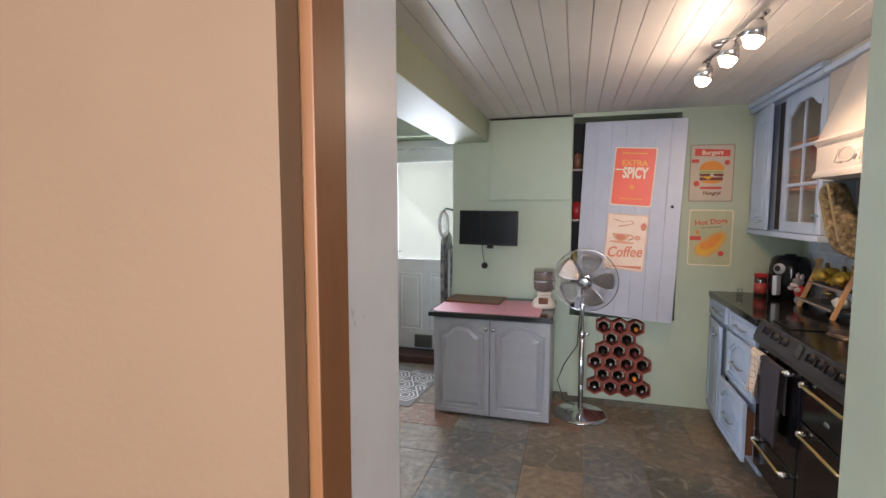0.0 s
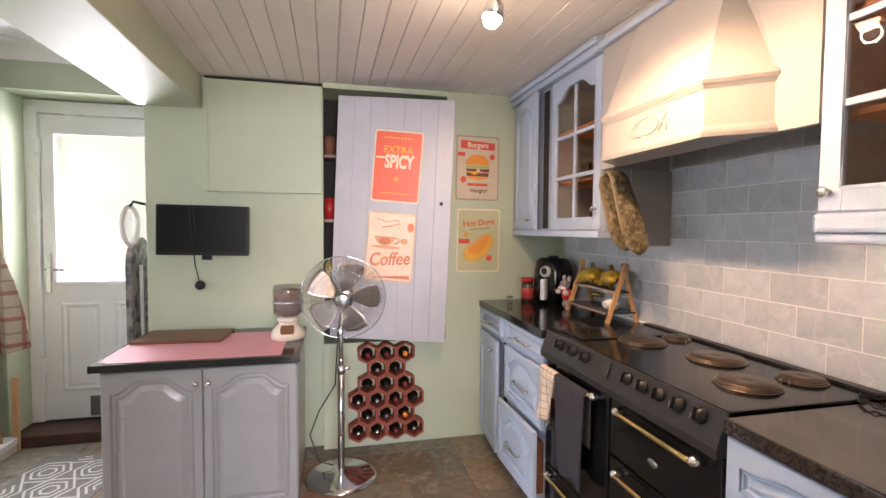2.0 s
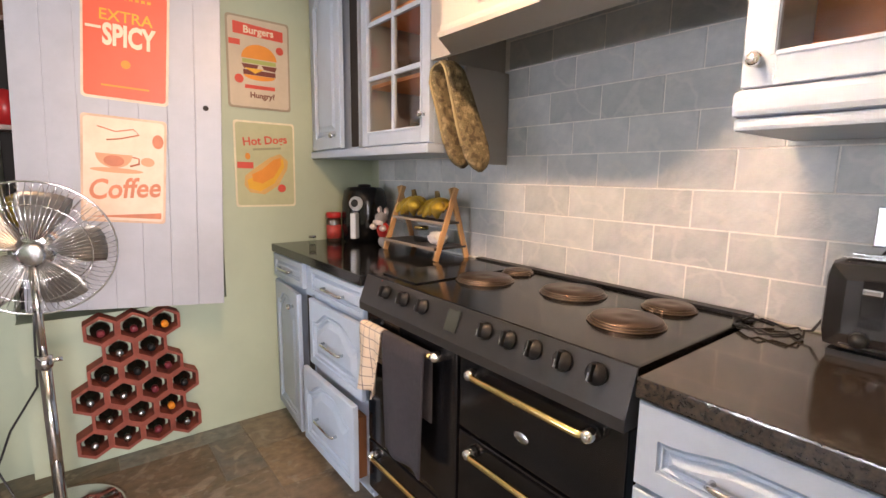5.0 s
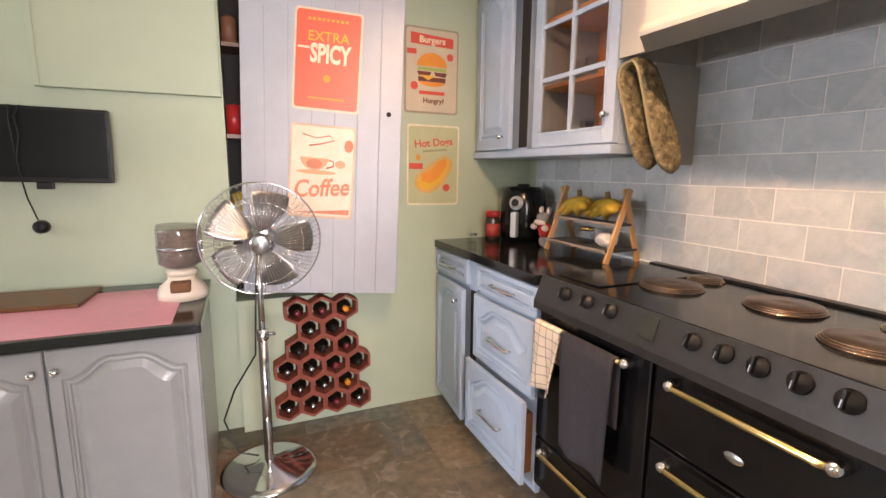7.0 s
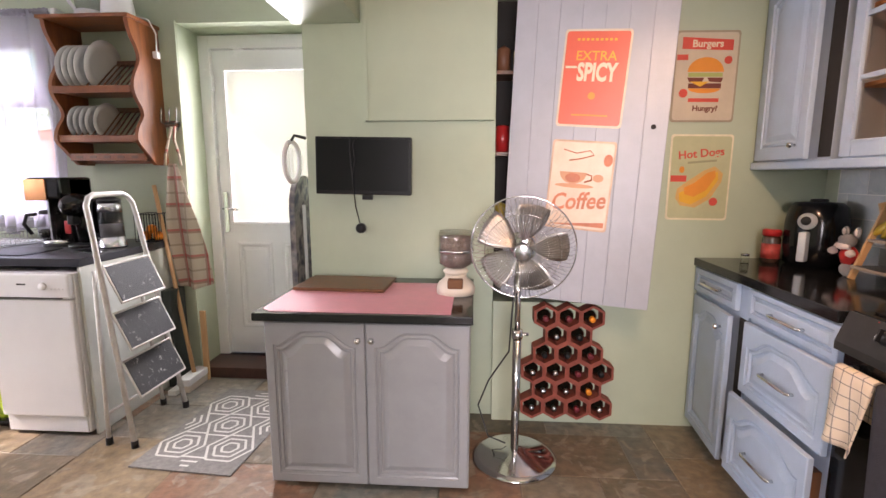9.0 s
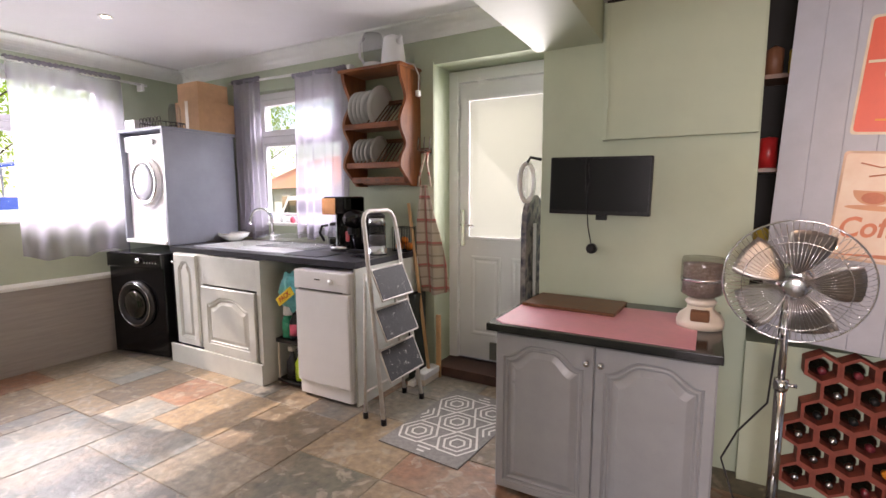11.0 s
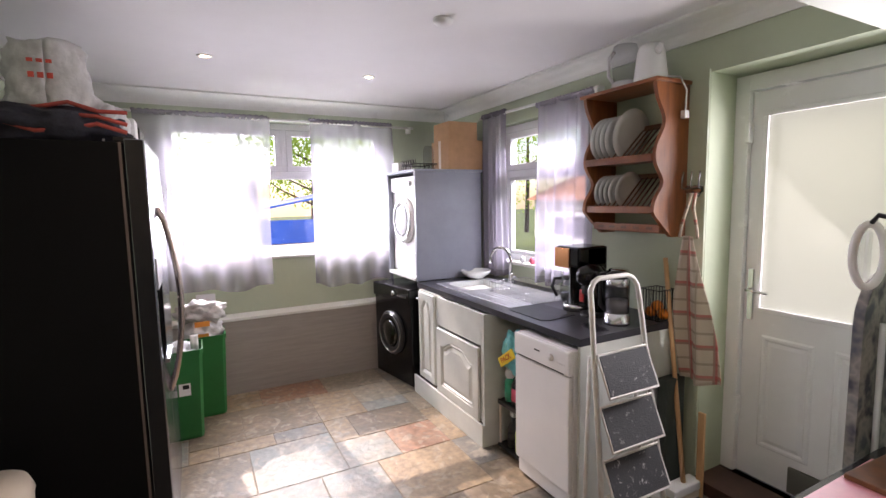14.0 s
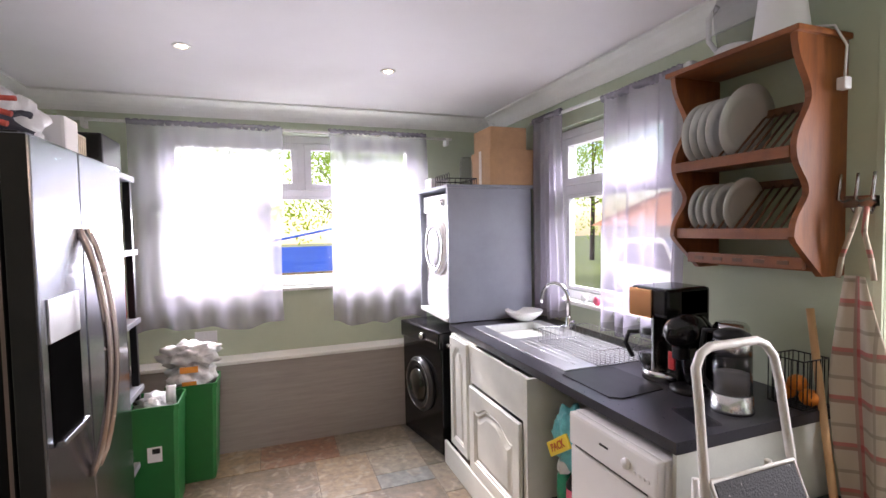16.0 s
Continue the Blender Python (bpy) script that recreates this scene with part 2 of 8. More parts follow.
GLASS = glass("clear_glass", (0.96, 0.98, 0.97))
SMOKE = glass("grey_clear_plastic", (0.84, 0.84, 0.85), 0.1)
DGLASS = glass("cabinet_glass", (0.92, 0.87, 0.82), 0.02)
LEAF = sheer("foliage", (0.30, 0.48, 0.06), 0.0)
CURT = sheer("sheer_lilac_voile", (0.56, 0.53, 0.62), 0.60, 0.0)
CURT3 = sheer("sheer_lilac_voile_gathered", (0.60, 0.56, 0.68), 0.46)
CURT2 = sheer("sheer_lilac_voile_hem", (0.44, 0.41, 0.50), 0.48, 0.0)
FROST = sheer("frosted_glass", (0.27, 0.27, 0.235), 0.0)


def striped(name, base, lines, kind="check", scale=1.0):
    """Woven cloth or printed pattern from object coordinates."""
    m = bpy.data.materials.new(name)
    m.use_nodes = True
    n, l = m.node_tree.nodes, m.node_tree.links
    p = n["Principled BSDF"]
    p.inputs["Roughness"].default_value = 0.9
    tc = n.new("ShaderNodeTexCoord")
    sp = n.new("ShaderNodeSeparateXYZ")
    l.new(tc.outputs["Object"], sp.inputs[0])
    prev = None
    for axis, period, width, colour in lines:
        mu = n.new("ShaderNodeMath")
        mu.operation = "MULTIPLY"
        mu.inputs[1].default_value = 1 / period
        l.new(sp.outputs[axis], mu.inputs[0])
        fr = n.new("ShaderNodeMath")
        fr.operation = "FRACT"
        l.new(mu.outputs[0], fr.inputs[0])
        ls = n.new("ShaderNodeMath")
        ls.operation = "LESS_THAN"
        ls.inputs[1].default_value = width
        l.new(fr.outputs[0], ls.inputs[0])
        half = n.new("ShaderNodeMath")
        half.operation = "MULTIPLY"
        half.inputs[1].default_value = 0.7
        l.new(ls.outputs[0], half.inputs[0])
        mx = n.new("ShaderNodeMix")
        mx.data_type = "RGBA"
        mx.inputs[7].default_value = (*colour, 1)
        if prev:
            l.new(prev, mx.inputs[6])
        else:
            mx.inputs[6].default_value = (*base, 1)
        l.new(half.outputs[0], mx.inputs[0])
        prev = mx.outputs[2]
    l.new(prev, p.inputs["Base Color"])
    return m


CHECK = striped("cream_checked_tea_towel", (0.66, 0.54, 0.42), [(1, 0.035, 0.10, (0.10, 0.09, 0.11)), (2, 0.035, 0.10, (0.10, 0.09, 0.11))])
APRON = striped("beige_red_checked_cotton", (0.50, 0.43, 0.34), [(2, 0.16, 0.16, (0.42, 0.05, 0.05)), (2, 0.08, 0.15, (0.26, 0.22, 0.17)), (0, 0.13, 0.14, (0.42, 0.06, 0.06)), (0, 0.065, 0.12, (0.30, 0.25, 0.2))])


def patchy(name, cols, scale, rough=0.6, bump=0.3):
    """Quilted camouflage or stone: bands of colour from noise."""
    m = bpy.data.materials.new(name)
    m.use_nodes = True
    n, l = m.node_tree.nodes, m.node_tree.links
    p = n["Principled BSDF"]
    tc = n.new("ShaderNodeTexCoord")
    no = n.new("ShaderNodeTexNoise")
    no.inputs["Scale"].default_value = scale
    no.inputs["Detail"].default_value = 3
    l.new(tc.outputs["Object"], no.inputs[0])
    cr = n.new("ShaderNodeValToRGB")
    cr.color_ramp.elements[0].position = 0.38
    cr.color_ramp.elements[1].position = 0.62
    cr.color_ramp.elements[0].color = (*cols[0], 1)
    cr.color_ramp.elements[1].color = (*cols[-1], 1)
    for i, c in enumerate(cols[1:-1]):
        e = cr.color_ramp.elements.new(0.38 + 0.24 * (i + 1) / (len(cols) - 1))
        e.color = (*c, 1)
    l.new(no.outputs[0], cr.inputs[0])
    l.new(cr.outputs[0], p.inputs["Base Color"])
    p.inputs["Roughness"].default_value = rough
    n2 = n.new("ShaderNodeTexNoise")
    n2.inputs["Scale"].default_value = scale * 4
    l.new(tc.outputs["Object"], n2.inputs[0])
    bp = n.new("ShaderNodeBump")
    bp.inputs["Strength"].default_value = bump
    bp.inputs["Distance"].default_value = 0.01
    l.new(n2.outputs[0], bp.inputs["Height"])
    l.new(bp.outputs[0], p.inputs["Normal"])
    return m


CAMO = patchy("camouflage_quilted_cloth", [(0.075, 0.060, 0.036), (0.17, 0.135, 0.075), (0.13, 0.11, 0.06), (0.28, 0.225, 0.135)], 44, 0.85)


def slatefloor(name):
    m = bpy.data.materials.new(name)
    m.use_nodes = True
    n, l = m.node_tree.nodes, m.node_tree.links
    p = n["Principled BSDF"]
    geo = n.new("ShaderNodeNewGeometry")
    oi = n.new("ShaderNodeObjectInfo")
    cr = n.new("ShaderNodeValToRGB")
    r = cr.color_ramp
    r.interpolation = "CONSTANT"
    pal = [(0.0, (0.165, 0.172, 0.155)), (0.17, (0.215, 0.112, 0.066)), (0.31, (0.095, 0.088, 0.062)), (0.45, (0.235, 0.17, 0.10)), (0.60, (0.135, 0.13, 0.115)), (0.74, (0.145, 0.11, 0.072)), (0.88, (0.20, 0.175, 0.13))]
    r.elements[0].color = (*pal[0][1], 1)
    r.elements[1].position, r.elements[1].color = pal[1][0], (*pal[1][1], 1)
    for q, c in pal[2:]:
        e = r.elements.new(q)
        e.color = (*c, 1)
    l.new(oi.outputs["Random"], cr.inputs[0])
    no = n.new("ShaderNodeTexNoise")
    no.inputs["Scale"].default_value = 3.4
    no.inputs["Detail"].default_value = 7
    no.inputs["Distortion"].default_value = 0.8
    l.new(geo.outputs["Position"], no.inputs[0])
    mr = n.new("ShaderNodeMapRange")
    mr.inputs[1].default_value, mr.inputs[2].default_value = 0.44, 0.60
    mr.inputs[4].default_value = 0.5
    l.new(no.outputs[0], mr.inputs[0])
    mx = n.new("ShaderNodeMix")
    mx.data_type = "RGBA"
    l.new(mr.outputs[0], mx.inputs[0])
    l.new(cr.outputs[0], mx.inputs[6])
    mx.inputs[7].default_value = (0.225, 0.165, 0.108, 1)
    n3 = n.new("ShaderNodeTexNoise")
    n3.inputs["Scale"].default_value = 22
    n3.inputs["Detail"].default_value = 8
    l.new(geo.outputs["Position"], n3.inputs[0])
    m2 = n.new("ShaderNodeMix")
    m2.data_type, m2.blend_type = "RGBA", "OVERLAY"
    m2.inputs[0].default_value = 0.8
    n4 = n.new("ShaderNodeTexNoise")
    n4.inputs["Scale"].default_value, n4.inputs["Detail"].default_value, n4.inputs["Distortion"].default_value = 7.5, 8, 1.6
    l.new(geo.outputs["Position"], n4.inputs[0])
    pr4 = n.new("ShaderNodeMapRange")
    pr4.inputs[1].default_value, pr4.inputs[2].default_value, pr4.inputs[4].default_value = 0.56, 0.62, 0.55
    l.new(n4.outputs[0], pr4.inputs[0])
    m4 = n.new("ShaderNodeMix")
    m4.data_type = "RGBA"
    m4.inputs[7].default_value = (0.30, 0.26, 0.20, 1)
    l.new(pr4.outputs[0], m4.inputs[0])
    l.new(mx.outputs[2], m4.inputs[6])
    l.new(m4.outputs[2], m2.inputs[6])
    l.new(n3.outputs[0], m2.inputs[7])
    l.new(m2.outputs[2], p.inputs["Base Color"])
    rr = n.new("ShaderNodeMapRange")
    rr.inputs[3].default_value, rr.inputs[4].default_value = 0.25, 0.6
    l.new(n3.outputs[0], rr.inputs[0])
    l.new(rr.outputs[0], p.inputs["Roughness"])
    bp = n.new("ShaderNodeBump")
    bp.inputs["Strength"].default_value = 0.45
    bp.inputs["Distance"].default_value = 0.01
    l.new(n3.outputs[0], bp.inputs["Height"])
    l.new(bp.outputs[0], p.inputs["Normal"])
    return m


FLOORT = slatefloor("multicoloured_slate")

# ---- mesh helpers ----


def bx(bm, x0, x1, y0, y1, z0, z1, bev=0.0, m=None):
    """A box, bevelled where bev is given."""
    v = [bm.verts.new(p) for p in itertools.product((x0, x1), (y0, y1), (z0, z1))]
    f = [bm.faces.new([v[i] for i in q]) for q in ((0, 1, 3, 2), (4, 6, 7, 5), (0, 4, 5, 1), (2, 3, 7, 6), (0, 2, 6, 4), (1, 5, 7, 3))]
    if bev:
        ed = list({e for g in f for e in g.edges})
        r = bmesh.ops.bevel(bm, geom=ed, offset=bev, segments=2, profile=0.6, affect="EDGES")
        v = list({q for g in r["faces"] for q in g.verts} | {q for q in v if q.is_valid})
    if m is not None:
        bmesh.ops.transform(bm, matrix=m, verts=[q for q in v if q.is_valid])
    return bm


def box(x0, x1, y0, y1, z0, z1, bev=0.0):
    return bx(bmesh.new(), x0, x1, y0, y1, z0, z1, bev)


def tube(bm, pts, r, seg=8, closed=False):
    """A round bar along points; r may be a list."""
    pts = [Vector(p) for p in pts]
    k = len(pts)
    rs = r if isinstance(r, (list, tuple)) else [r] * k
    rings = []
    up = None
    for i, p in enumerate(pts):
        a = pts[i - 1] if (i or closed) else p
        b = pts[(i + 1) % k] if (i < k - 1 or closed) else p
        d = (b - a).normalized()
        if up is None:
            up = d.orthogonal().normalized()
        up = (up - up.dot(d) * d).normalized()
        s = d.cross(up)
        rings.append([bm.verts.new(p + rs[i] * (math.cos(2 * math.pi * j / seg) * up + math.sin(2 * math.pi * j / seg) * s)) for j in range(seg)])
    for i in range(k if closed else k - 1):
        A, B = rings[i], rings[(i + 1) % k]
        for j in range(seg):
            f = bm.faces.new((A[j], A[(j + 1) % seg], B[(j + 1) % seg], B[j]))
            f.smooth = True
    if not closed:
        bm.faces.new(rings[0][::-1])
        bm.faces.new(rings[-1])
    return bm


def lathe(bm, prof, seg=24, m=None):
    """Turns (radius, height) pairs about z."""
    rings = []
    for r, z in prof:
        rings.append([bm.verts.new((r * math.cos(2 * math.pi * j / seg), r * math.sin(2 * math.pi * j / seg), z)) for j in range(seg)] if r > 1e-5 else [bm.verts.new((0, 0, z))])
    for A, B in zip(rings, rings[1:]):
        for j in range(seg):
            q = [A[j % len(A)], A[(j + 1) % len(A)], B[(j + 1) % len(B)], B[j % len(B)]]
            q = list(dict.fromkeys(q))
            if len(q) > 2:
                f = bm.faces.new(q)
                f.smooth = True
    if len(rings[0]) > 1:
        bm.faces.new(rings[0][::-1])
    if len(rings[-1]) > 1:
        bm.faces.new(rings[-1])
    if m is not None:
        bmesh.ops.transform(bm, matrix=m, verts=[v for r in rings for v in r])
    return bm


def extrude_poly(bm, pts, axis, a, b):
    """A plate: a polygon of (u, v) drawn across the given axis, from a to b on it."""
    def at(u, v, w):
        return {"x": (w, u, v), "y": (u, w, v), "z": (u, v, w)}[axis]
    A = [bm.verts.new(at(u, v, a)) for u, v in pts]
    B = [bm.verts.new(at(u, v, b)) for u, v in pts]
    bm.faces.new(A)
    bm.faces.new(B[::-1])
    for i in range(len(pts)):
        j = (i + 1) % len(pts)
        bm.faces.new((A[i], B[i], B[j], A[j]))
    return bm


def mesh_of(name, bm, material):
    bmesh.ops.recalc_face_normals(bm, faces=bm.faces)
    me = bpy.data.meshes.new(name)
    bm.to_mesh(me)
    bm.free()
    me.materials.append(material)
    return me


def thing(name, loc=(0, 0, 0), label="", category="", group="", rz=0.0, kind="", rx=0.0, ry=0.0):
    ob = new(name)
    ob.matrix_world = pose(*loc, rx, ry, rz)
    return tagged(ob, label, category, group, kind)


def part(name, bm, material, parent=None, label="", kind=""):
    ob = new(name, mesh_of(name, bm, material))
    ob.parent = parent
    return tagged(ob, label=label, kind=kind)


def solo(name, bm, material, label="", category="", group="", kind=""):
    return tagged(new(name, mesh_of(name, bm, material)), label, category, group, kind)


def words(text, size, material, parent, m, name="lettering", bold=0.0):
    c = bpy.data.curves.new("lettering", "FONT")
    c.body, c.size, c.align_x, c.align_y, c.offset, c.resolution_u, c.extrude = text, size, "CENTER", "CENTER", bold, 3, 0.0006
    tmp = new("tmp", c)
    me = bpy.data.meshes.new_from_object(tmp)
    bpy.data.objects.remove(tmp)
    me.transform(m)
    me.materials.append(material)
    ob = new(name, me)
    ob.parent = parent
    return ob


def arch_ring(w, h, m, rise, seg=18, foot=None):
    """Points of a panel outline with an arched top, m inside a door of w by h."""
    x0, x1, z0 = m, w - m, (m if foot is None else foot)
    top = h - m - rise
    pts = [(x0, z0), (x1, z0)]
    for i in range(seg + 1):
        x = x1 + (x0 - x1) * i / seg
        u = abs(2 * (x - w / 2) / (x1 - x0))
        s = min(1, max(0, (0.93 - u) / 0.66))
        pts.append((x, top + rise * (s * s * (3 - 2 * s))))
    return pts


def panel_door(w, h, th=0.02, arch=0.05, stile=0.06, arch_low=False):
    """A raised-panel door lying in x and z, its face towards -y, from the corner (0, 0, 0)."""
    bm = bmesh.new()
    seg = 18
    rect = [(0, 0), (w, 0)] + [(w + (0 - w) * i / seg, h) for i in range(seg + 1)]
    rings = [(rect, th), (rect, 0.003), ([(min(max(x, 0.003), w - 0.003), min(max(z, 0.003), h - 0.003)) for x, z in rect], 0.0)]
    k = min(1.0, w / 0.36, h / 0.30)
    for m, d in ((0, 0.0), (0.002, 0.006), (0.008, 0.009), (0.012, 0.004), (0.019, 0.003), (0.023, 0.010), (0.030, 0.012), (0.050, 0.003), (0.054, 0.0015)):
        rings.append((arch_ring(w, h, stile + m * k, arch), d))
    V = [[bm.verts.new((x, d, z)) for x, z in pts] for pts, d in rings]
    for A, B in zip(V, V[1:]):
        for i in range(len(A)):
            j = (i + 1) % len(A)
            bm.faces.new((A[i], A[j], B[j], B[i]))
    bm.faces.new(V[0][::-1])
    bm.faces.new(V[-1])
    return bm


FX = Matrix(((0, 1, 0, 0), (-1, 0, 0, 0), (0, 0, 1, 0), (0, 0, 0, 1)))  # a face towards -y turned towards -x


def turned(bm, m):
    bmesh.ops.transform(bm, matrix=m, verts=bm.verts)
    return bm


def knob(parent, p, d=(0, -1, 0), r=0.014, material=None):
    bm = bmesh.new()
    lathe(bm, [(0.0, 0.030), (r * 0.7, 0.029), (r, 0.022), (r * 0.9, 0.015), (r * 0.45, 0.010), (r * 0.5, 0.0)], 16)
    q = Vector(d).to_track_quat("Z", "Y").to_matrix().to_4x4()
    turned(bm, Matrix.Translation(p) @ q)
    return part("knob", bm, material or CHROME, parent, "small round chrome knob")


def cloth(bm, fn, nu, nv, th=0.004):
    """A sheet from fn(u, v), given thickness."""
    g = [[Vector(fn(i / nu, j / nv)) for j in range(nv + 1)] for i in range(nu + 1)]
    N = [[None] * (nv + 1) for _ in range(nu + 1)]
    for i in range(nu + 1):
        for j in range(nv + 1):
            a = g[min(i + 1, nu)][j] - g[max(i - 1, 0)][j]
            b = g[i][min(j + 1, nv)] - g[i][max(j - 1, 0)]
            c = a.cross(b)
            N[i][j] = c.normalized() if c.length > 1e-9 else Vector((0, 0, 1))
    F = [[bm.verts.new(g[i][j] + N[i][j] * th / 2) for j in range(nv + 1)] for i in range(nu + 1)]
    K = [[bm.verts.new(g[i][j] - N[i][j] * th / 2) for j in range(nv + 1)] for i in range(nu + 1)] if th else None
    for i in range(nu):
        for j in range(nv):
            f = bm.faces.new((F[i][j], F[i + 1][j], F[i + 1][j + 1], F[i][j + 1]))
            f.smooth = True
            if K:
                f = bm.faces.new((K[i][j], K[i][j + 1], K[i + 1][j + 1], K[i + 1][j]))
                f.smooth = True
    if K:
        rim = [(i, 0) for i in range(nu)] + [(nu, j) for j in range(nv)] + [(i, nv) for i in range(nu, 0, -1)] + [(0, j) for j in range(nv, 0, -1)]
        for a, b in zip(rim, rim[1:] + rim[:1]):
            bm.faces.new((F[a[0]][a[1]], K[a[0]][a[1]], K[b[0]][b[1]], F[b[0]][b[1]]))
    return bm


def lump(bm, c, s, seed=0, sub=3, amp=0.18, freq=3.0, flat=None):
    """A crumpled rounded body."""
    r = bmesh.ops.create_icosphere(bm, subdivisions=sub, radius=1.0)
    off = Vector((seed * 7.3, seed * 3.1, seed * 1.7))
    for v in r["verts"]:
        k = 1 + amp * noise.noise(v.co * freq + off) + amp * 0.5 * noise.noise(v.co * freq * 2.7 + off)
        v.co = Vector((v.co.x * s[0] * k, v.co.y * s[1] * k, v.co.z * s[2] * k)) + Vector(c)
        if flat is not None:
            v.co.z = max(v.co.z, flat)
    for v in r["verts"]:
        for f in v.link_faces:
            f.smooth = True
    return bm

# ---- structure ----
YN, YT, YD, YL = 6.88, 6.94, 7.57, 7.33
XW, XE, YS = -3.70, 2.60, 4.0
ZL, ZR = 2.48, 2.245


def wall(name, boxes, material, label, parent=None):
    bm = bmesh.new()
    for b in boxes:
        bx(bm, *b)
    return solo(name, bm, material, label, kind="structure")


wall("wall_north", [(1.79, 2.9, YN, 7.25, 0, 2.6), (1.02, 1.79, YN, 7.25, 0, 0.66), (1.02, 1.79, YN, 7.25, 2.215, 2.6), (0.34, 1.02, YT, 7.25, 0, 2.6), (0.04, 0.34, YT, 7.9, 0, 2.6), (1.02, 1.79, 7.2, 7.25, 0.66, 2.215)], WALL, "sage green painted plaster wall with an open cupboard recess")
wall("wall_north_sink", [(-4.0, -2.72, YL, 7.47, 0, 2.6), (-2.72, -1.70, YL, 7.47, 0, 1.06), (-2.72, -1.70, YL, 7.47, 2.20, 2.6), (-1.70, -0.95, YL, 7.47, 0, 2.6), (-0.95, -0.86, YL, 7.66, 0, 2.6), (-0.86, 0.04, YL, 7.66, 2.20, 2.6)], WALL, "sage green painted wall with a window over the sink and a door opening")
wall("wall_west", [(-4.0, XW, 3.6, 4.76, 0, 2.6), (-4.0, XW, 4.76, 6.69, 0, 1.12), (-4.0, XW, 4.76, 6.69, 2.29, 2.6), (-4.0, XW, 6.69, YL, 0, 2.6)], WALL, "sage green painted wall with a wide window")
wall("wall_south", [(-4.0, 0.65, 3.66, YS, 0, 2.6), (0.65, 1.55, 3.66, YS, 2.06, 2.6), (1.55, 2.9, 3.66, YS, 0, 2.6)], WALL, "sage green painted wall with the doorway")
wall("wall_east", [(XE, 2.9, 3.6, YN, 0, 2.6)], WALL, "sage green painted wall behind the tiles")
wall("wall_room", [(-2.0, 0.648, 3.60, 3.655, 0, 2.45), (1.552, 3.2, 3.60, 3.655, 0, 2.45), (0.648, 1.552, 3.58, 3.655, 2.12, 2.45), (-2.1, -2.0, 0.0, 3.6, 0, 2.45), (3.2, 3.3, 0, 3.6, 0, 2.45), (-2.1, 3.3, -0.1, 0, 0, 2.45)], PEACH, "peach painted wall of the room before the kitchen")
solo("ceiling", box(-2.1, 3.3, -0.1, 3.65, 2.45, 2.55), CEILW, "white ceiling of the room before the kitchen", kind="structure")
solo("floor", box(-2.1, 3.3, -0.1, 3.66, -0.10, 0.0), DKWOOD, "dark boarded floor of the room before the kitchen", kind="structure")
solo("ceiling", box(XW - 0.05, 0.02, 3.9, YL + 0.02, ZL, ZL + 0.1), CEILW, "smooth white plaster ceiling", kind="structure")
bm = bmesh.new()
x = 0.34
while x < XE:
    bx(bm, x, min(x + 0.0925, XE), YS, YT + 0.01, ZR, ZR + 0.02, 0.003)
    x += 0.095
solo("ceiling", bm, PLANKW, "white painted tongue and groove boarded ceiling", kind="structure")
solo("ceiling_backing", box(0.3, XE + 0.1, YS - 0.1, 7.2, ZR + 0.021, ZR + 0.08), PLANKW, "boarding above the grooves", kind="structure")
solo("beam", box(0.0, 0.34, YS, YT, 2.06, 2.6, 0.004), WALL, "sage green painted boxed beam between the two ceilings", kind="structure")


def cove(name, p0, p1, inward):
    prof = [(0, 0), (0.0, -0.11), (0.012, -0.11), (0.012, -0.098)] + [(0.012 + 0.085 * (1 - math.cos(a)), -0.098 + 0.083 * math.sin(a)) for a in [k * math.pi / 12 for k in range(1, 7)]] + [(0.11, -0.012), (0.11, 0)]
    bm = bmesh.new()
    iv = Vector(inward)
    A = [bm.verts.new(Vector(p0) + iv * u + Vector((0, 0, v))) for u, v in prof]
    B = [bm.verts.new(Vector(p1) + iv * u + Vector((0, 0, v))) for u, v in prof]
    for i in range(len(prof)):
        j = (i + 1) % len(prof)
        bm.faces.new((A[i], A[j], B[j], B[i]))
    solo(name, bm, TRIMW, "white plaster coving", kind="structure")


cove("trim_coving", (XW, YS, ZL), (XW, YL, ZL), (1, 0, 0))
cove("trim_coving", (XW, YL, ZL), (0.0, YL, ZL), (0, -1, 0))
cove("trim_coving", (XW, YS, ZL), (0.0, YS, ZL), (0, 1, 0))

fl = solo("floor", box(-4.0, 2.9, 3.66, 7.9, -0.15, -0.003), FGROUT, "dark mortar bed of the slate floor", kind="structure")

# doorway into the kitchen
df = thing("doorway_frame", (0.65, 3.66, 0), "white painted doorway lining with dark wooden edge", kind="structure")
for s, x0 in ((1, 0.0), (-1, 0.88)):
    part("lining", box(x0, x0 + 0.02, 0.10, 0.345, 0, 2.04, 0.002), TRIMW if s > 0 else WALL, df)
    part("stop", box(x0 - 0.002 if s > 0 else x0 - 0.0, x0 + 0.022 if s > 0 else x0 + 0.022, -0.004, 0.098, 0, 2.04, 0.003), mat("orange_brown_door_edge", (0.26, 0.11, 0.035), 0.45, var=0.15, scale=5, stretch=(4, 4, 0.4)), df, "dark brown wooden door edge")
part("lining", box(0.02, 0.88, 0.10, 0.345, 2.02, 2.06), TRIMW, df)


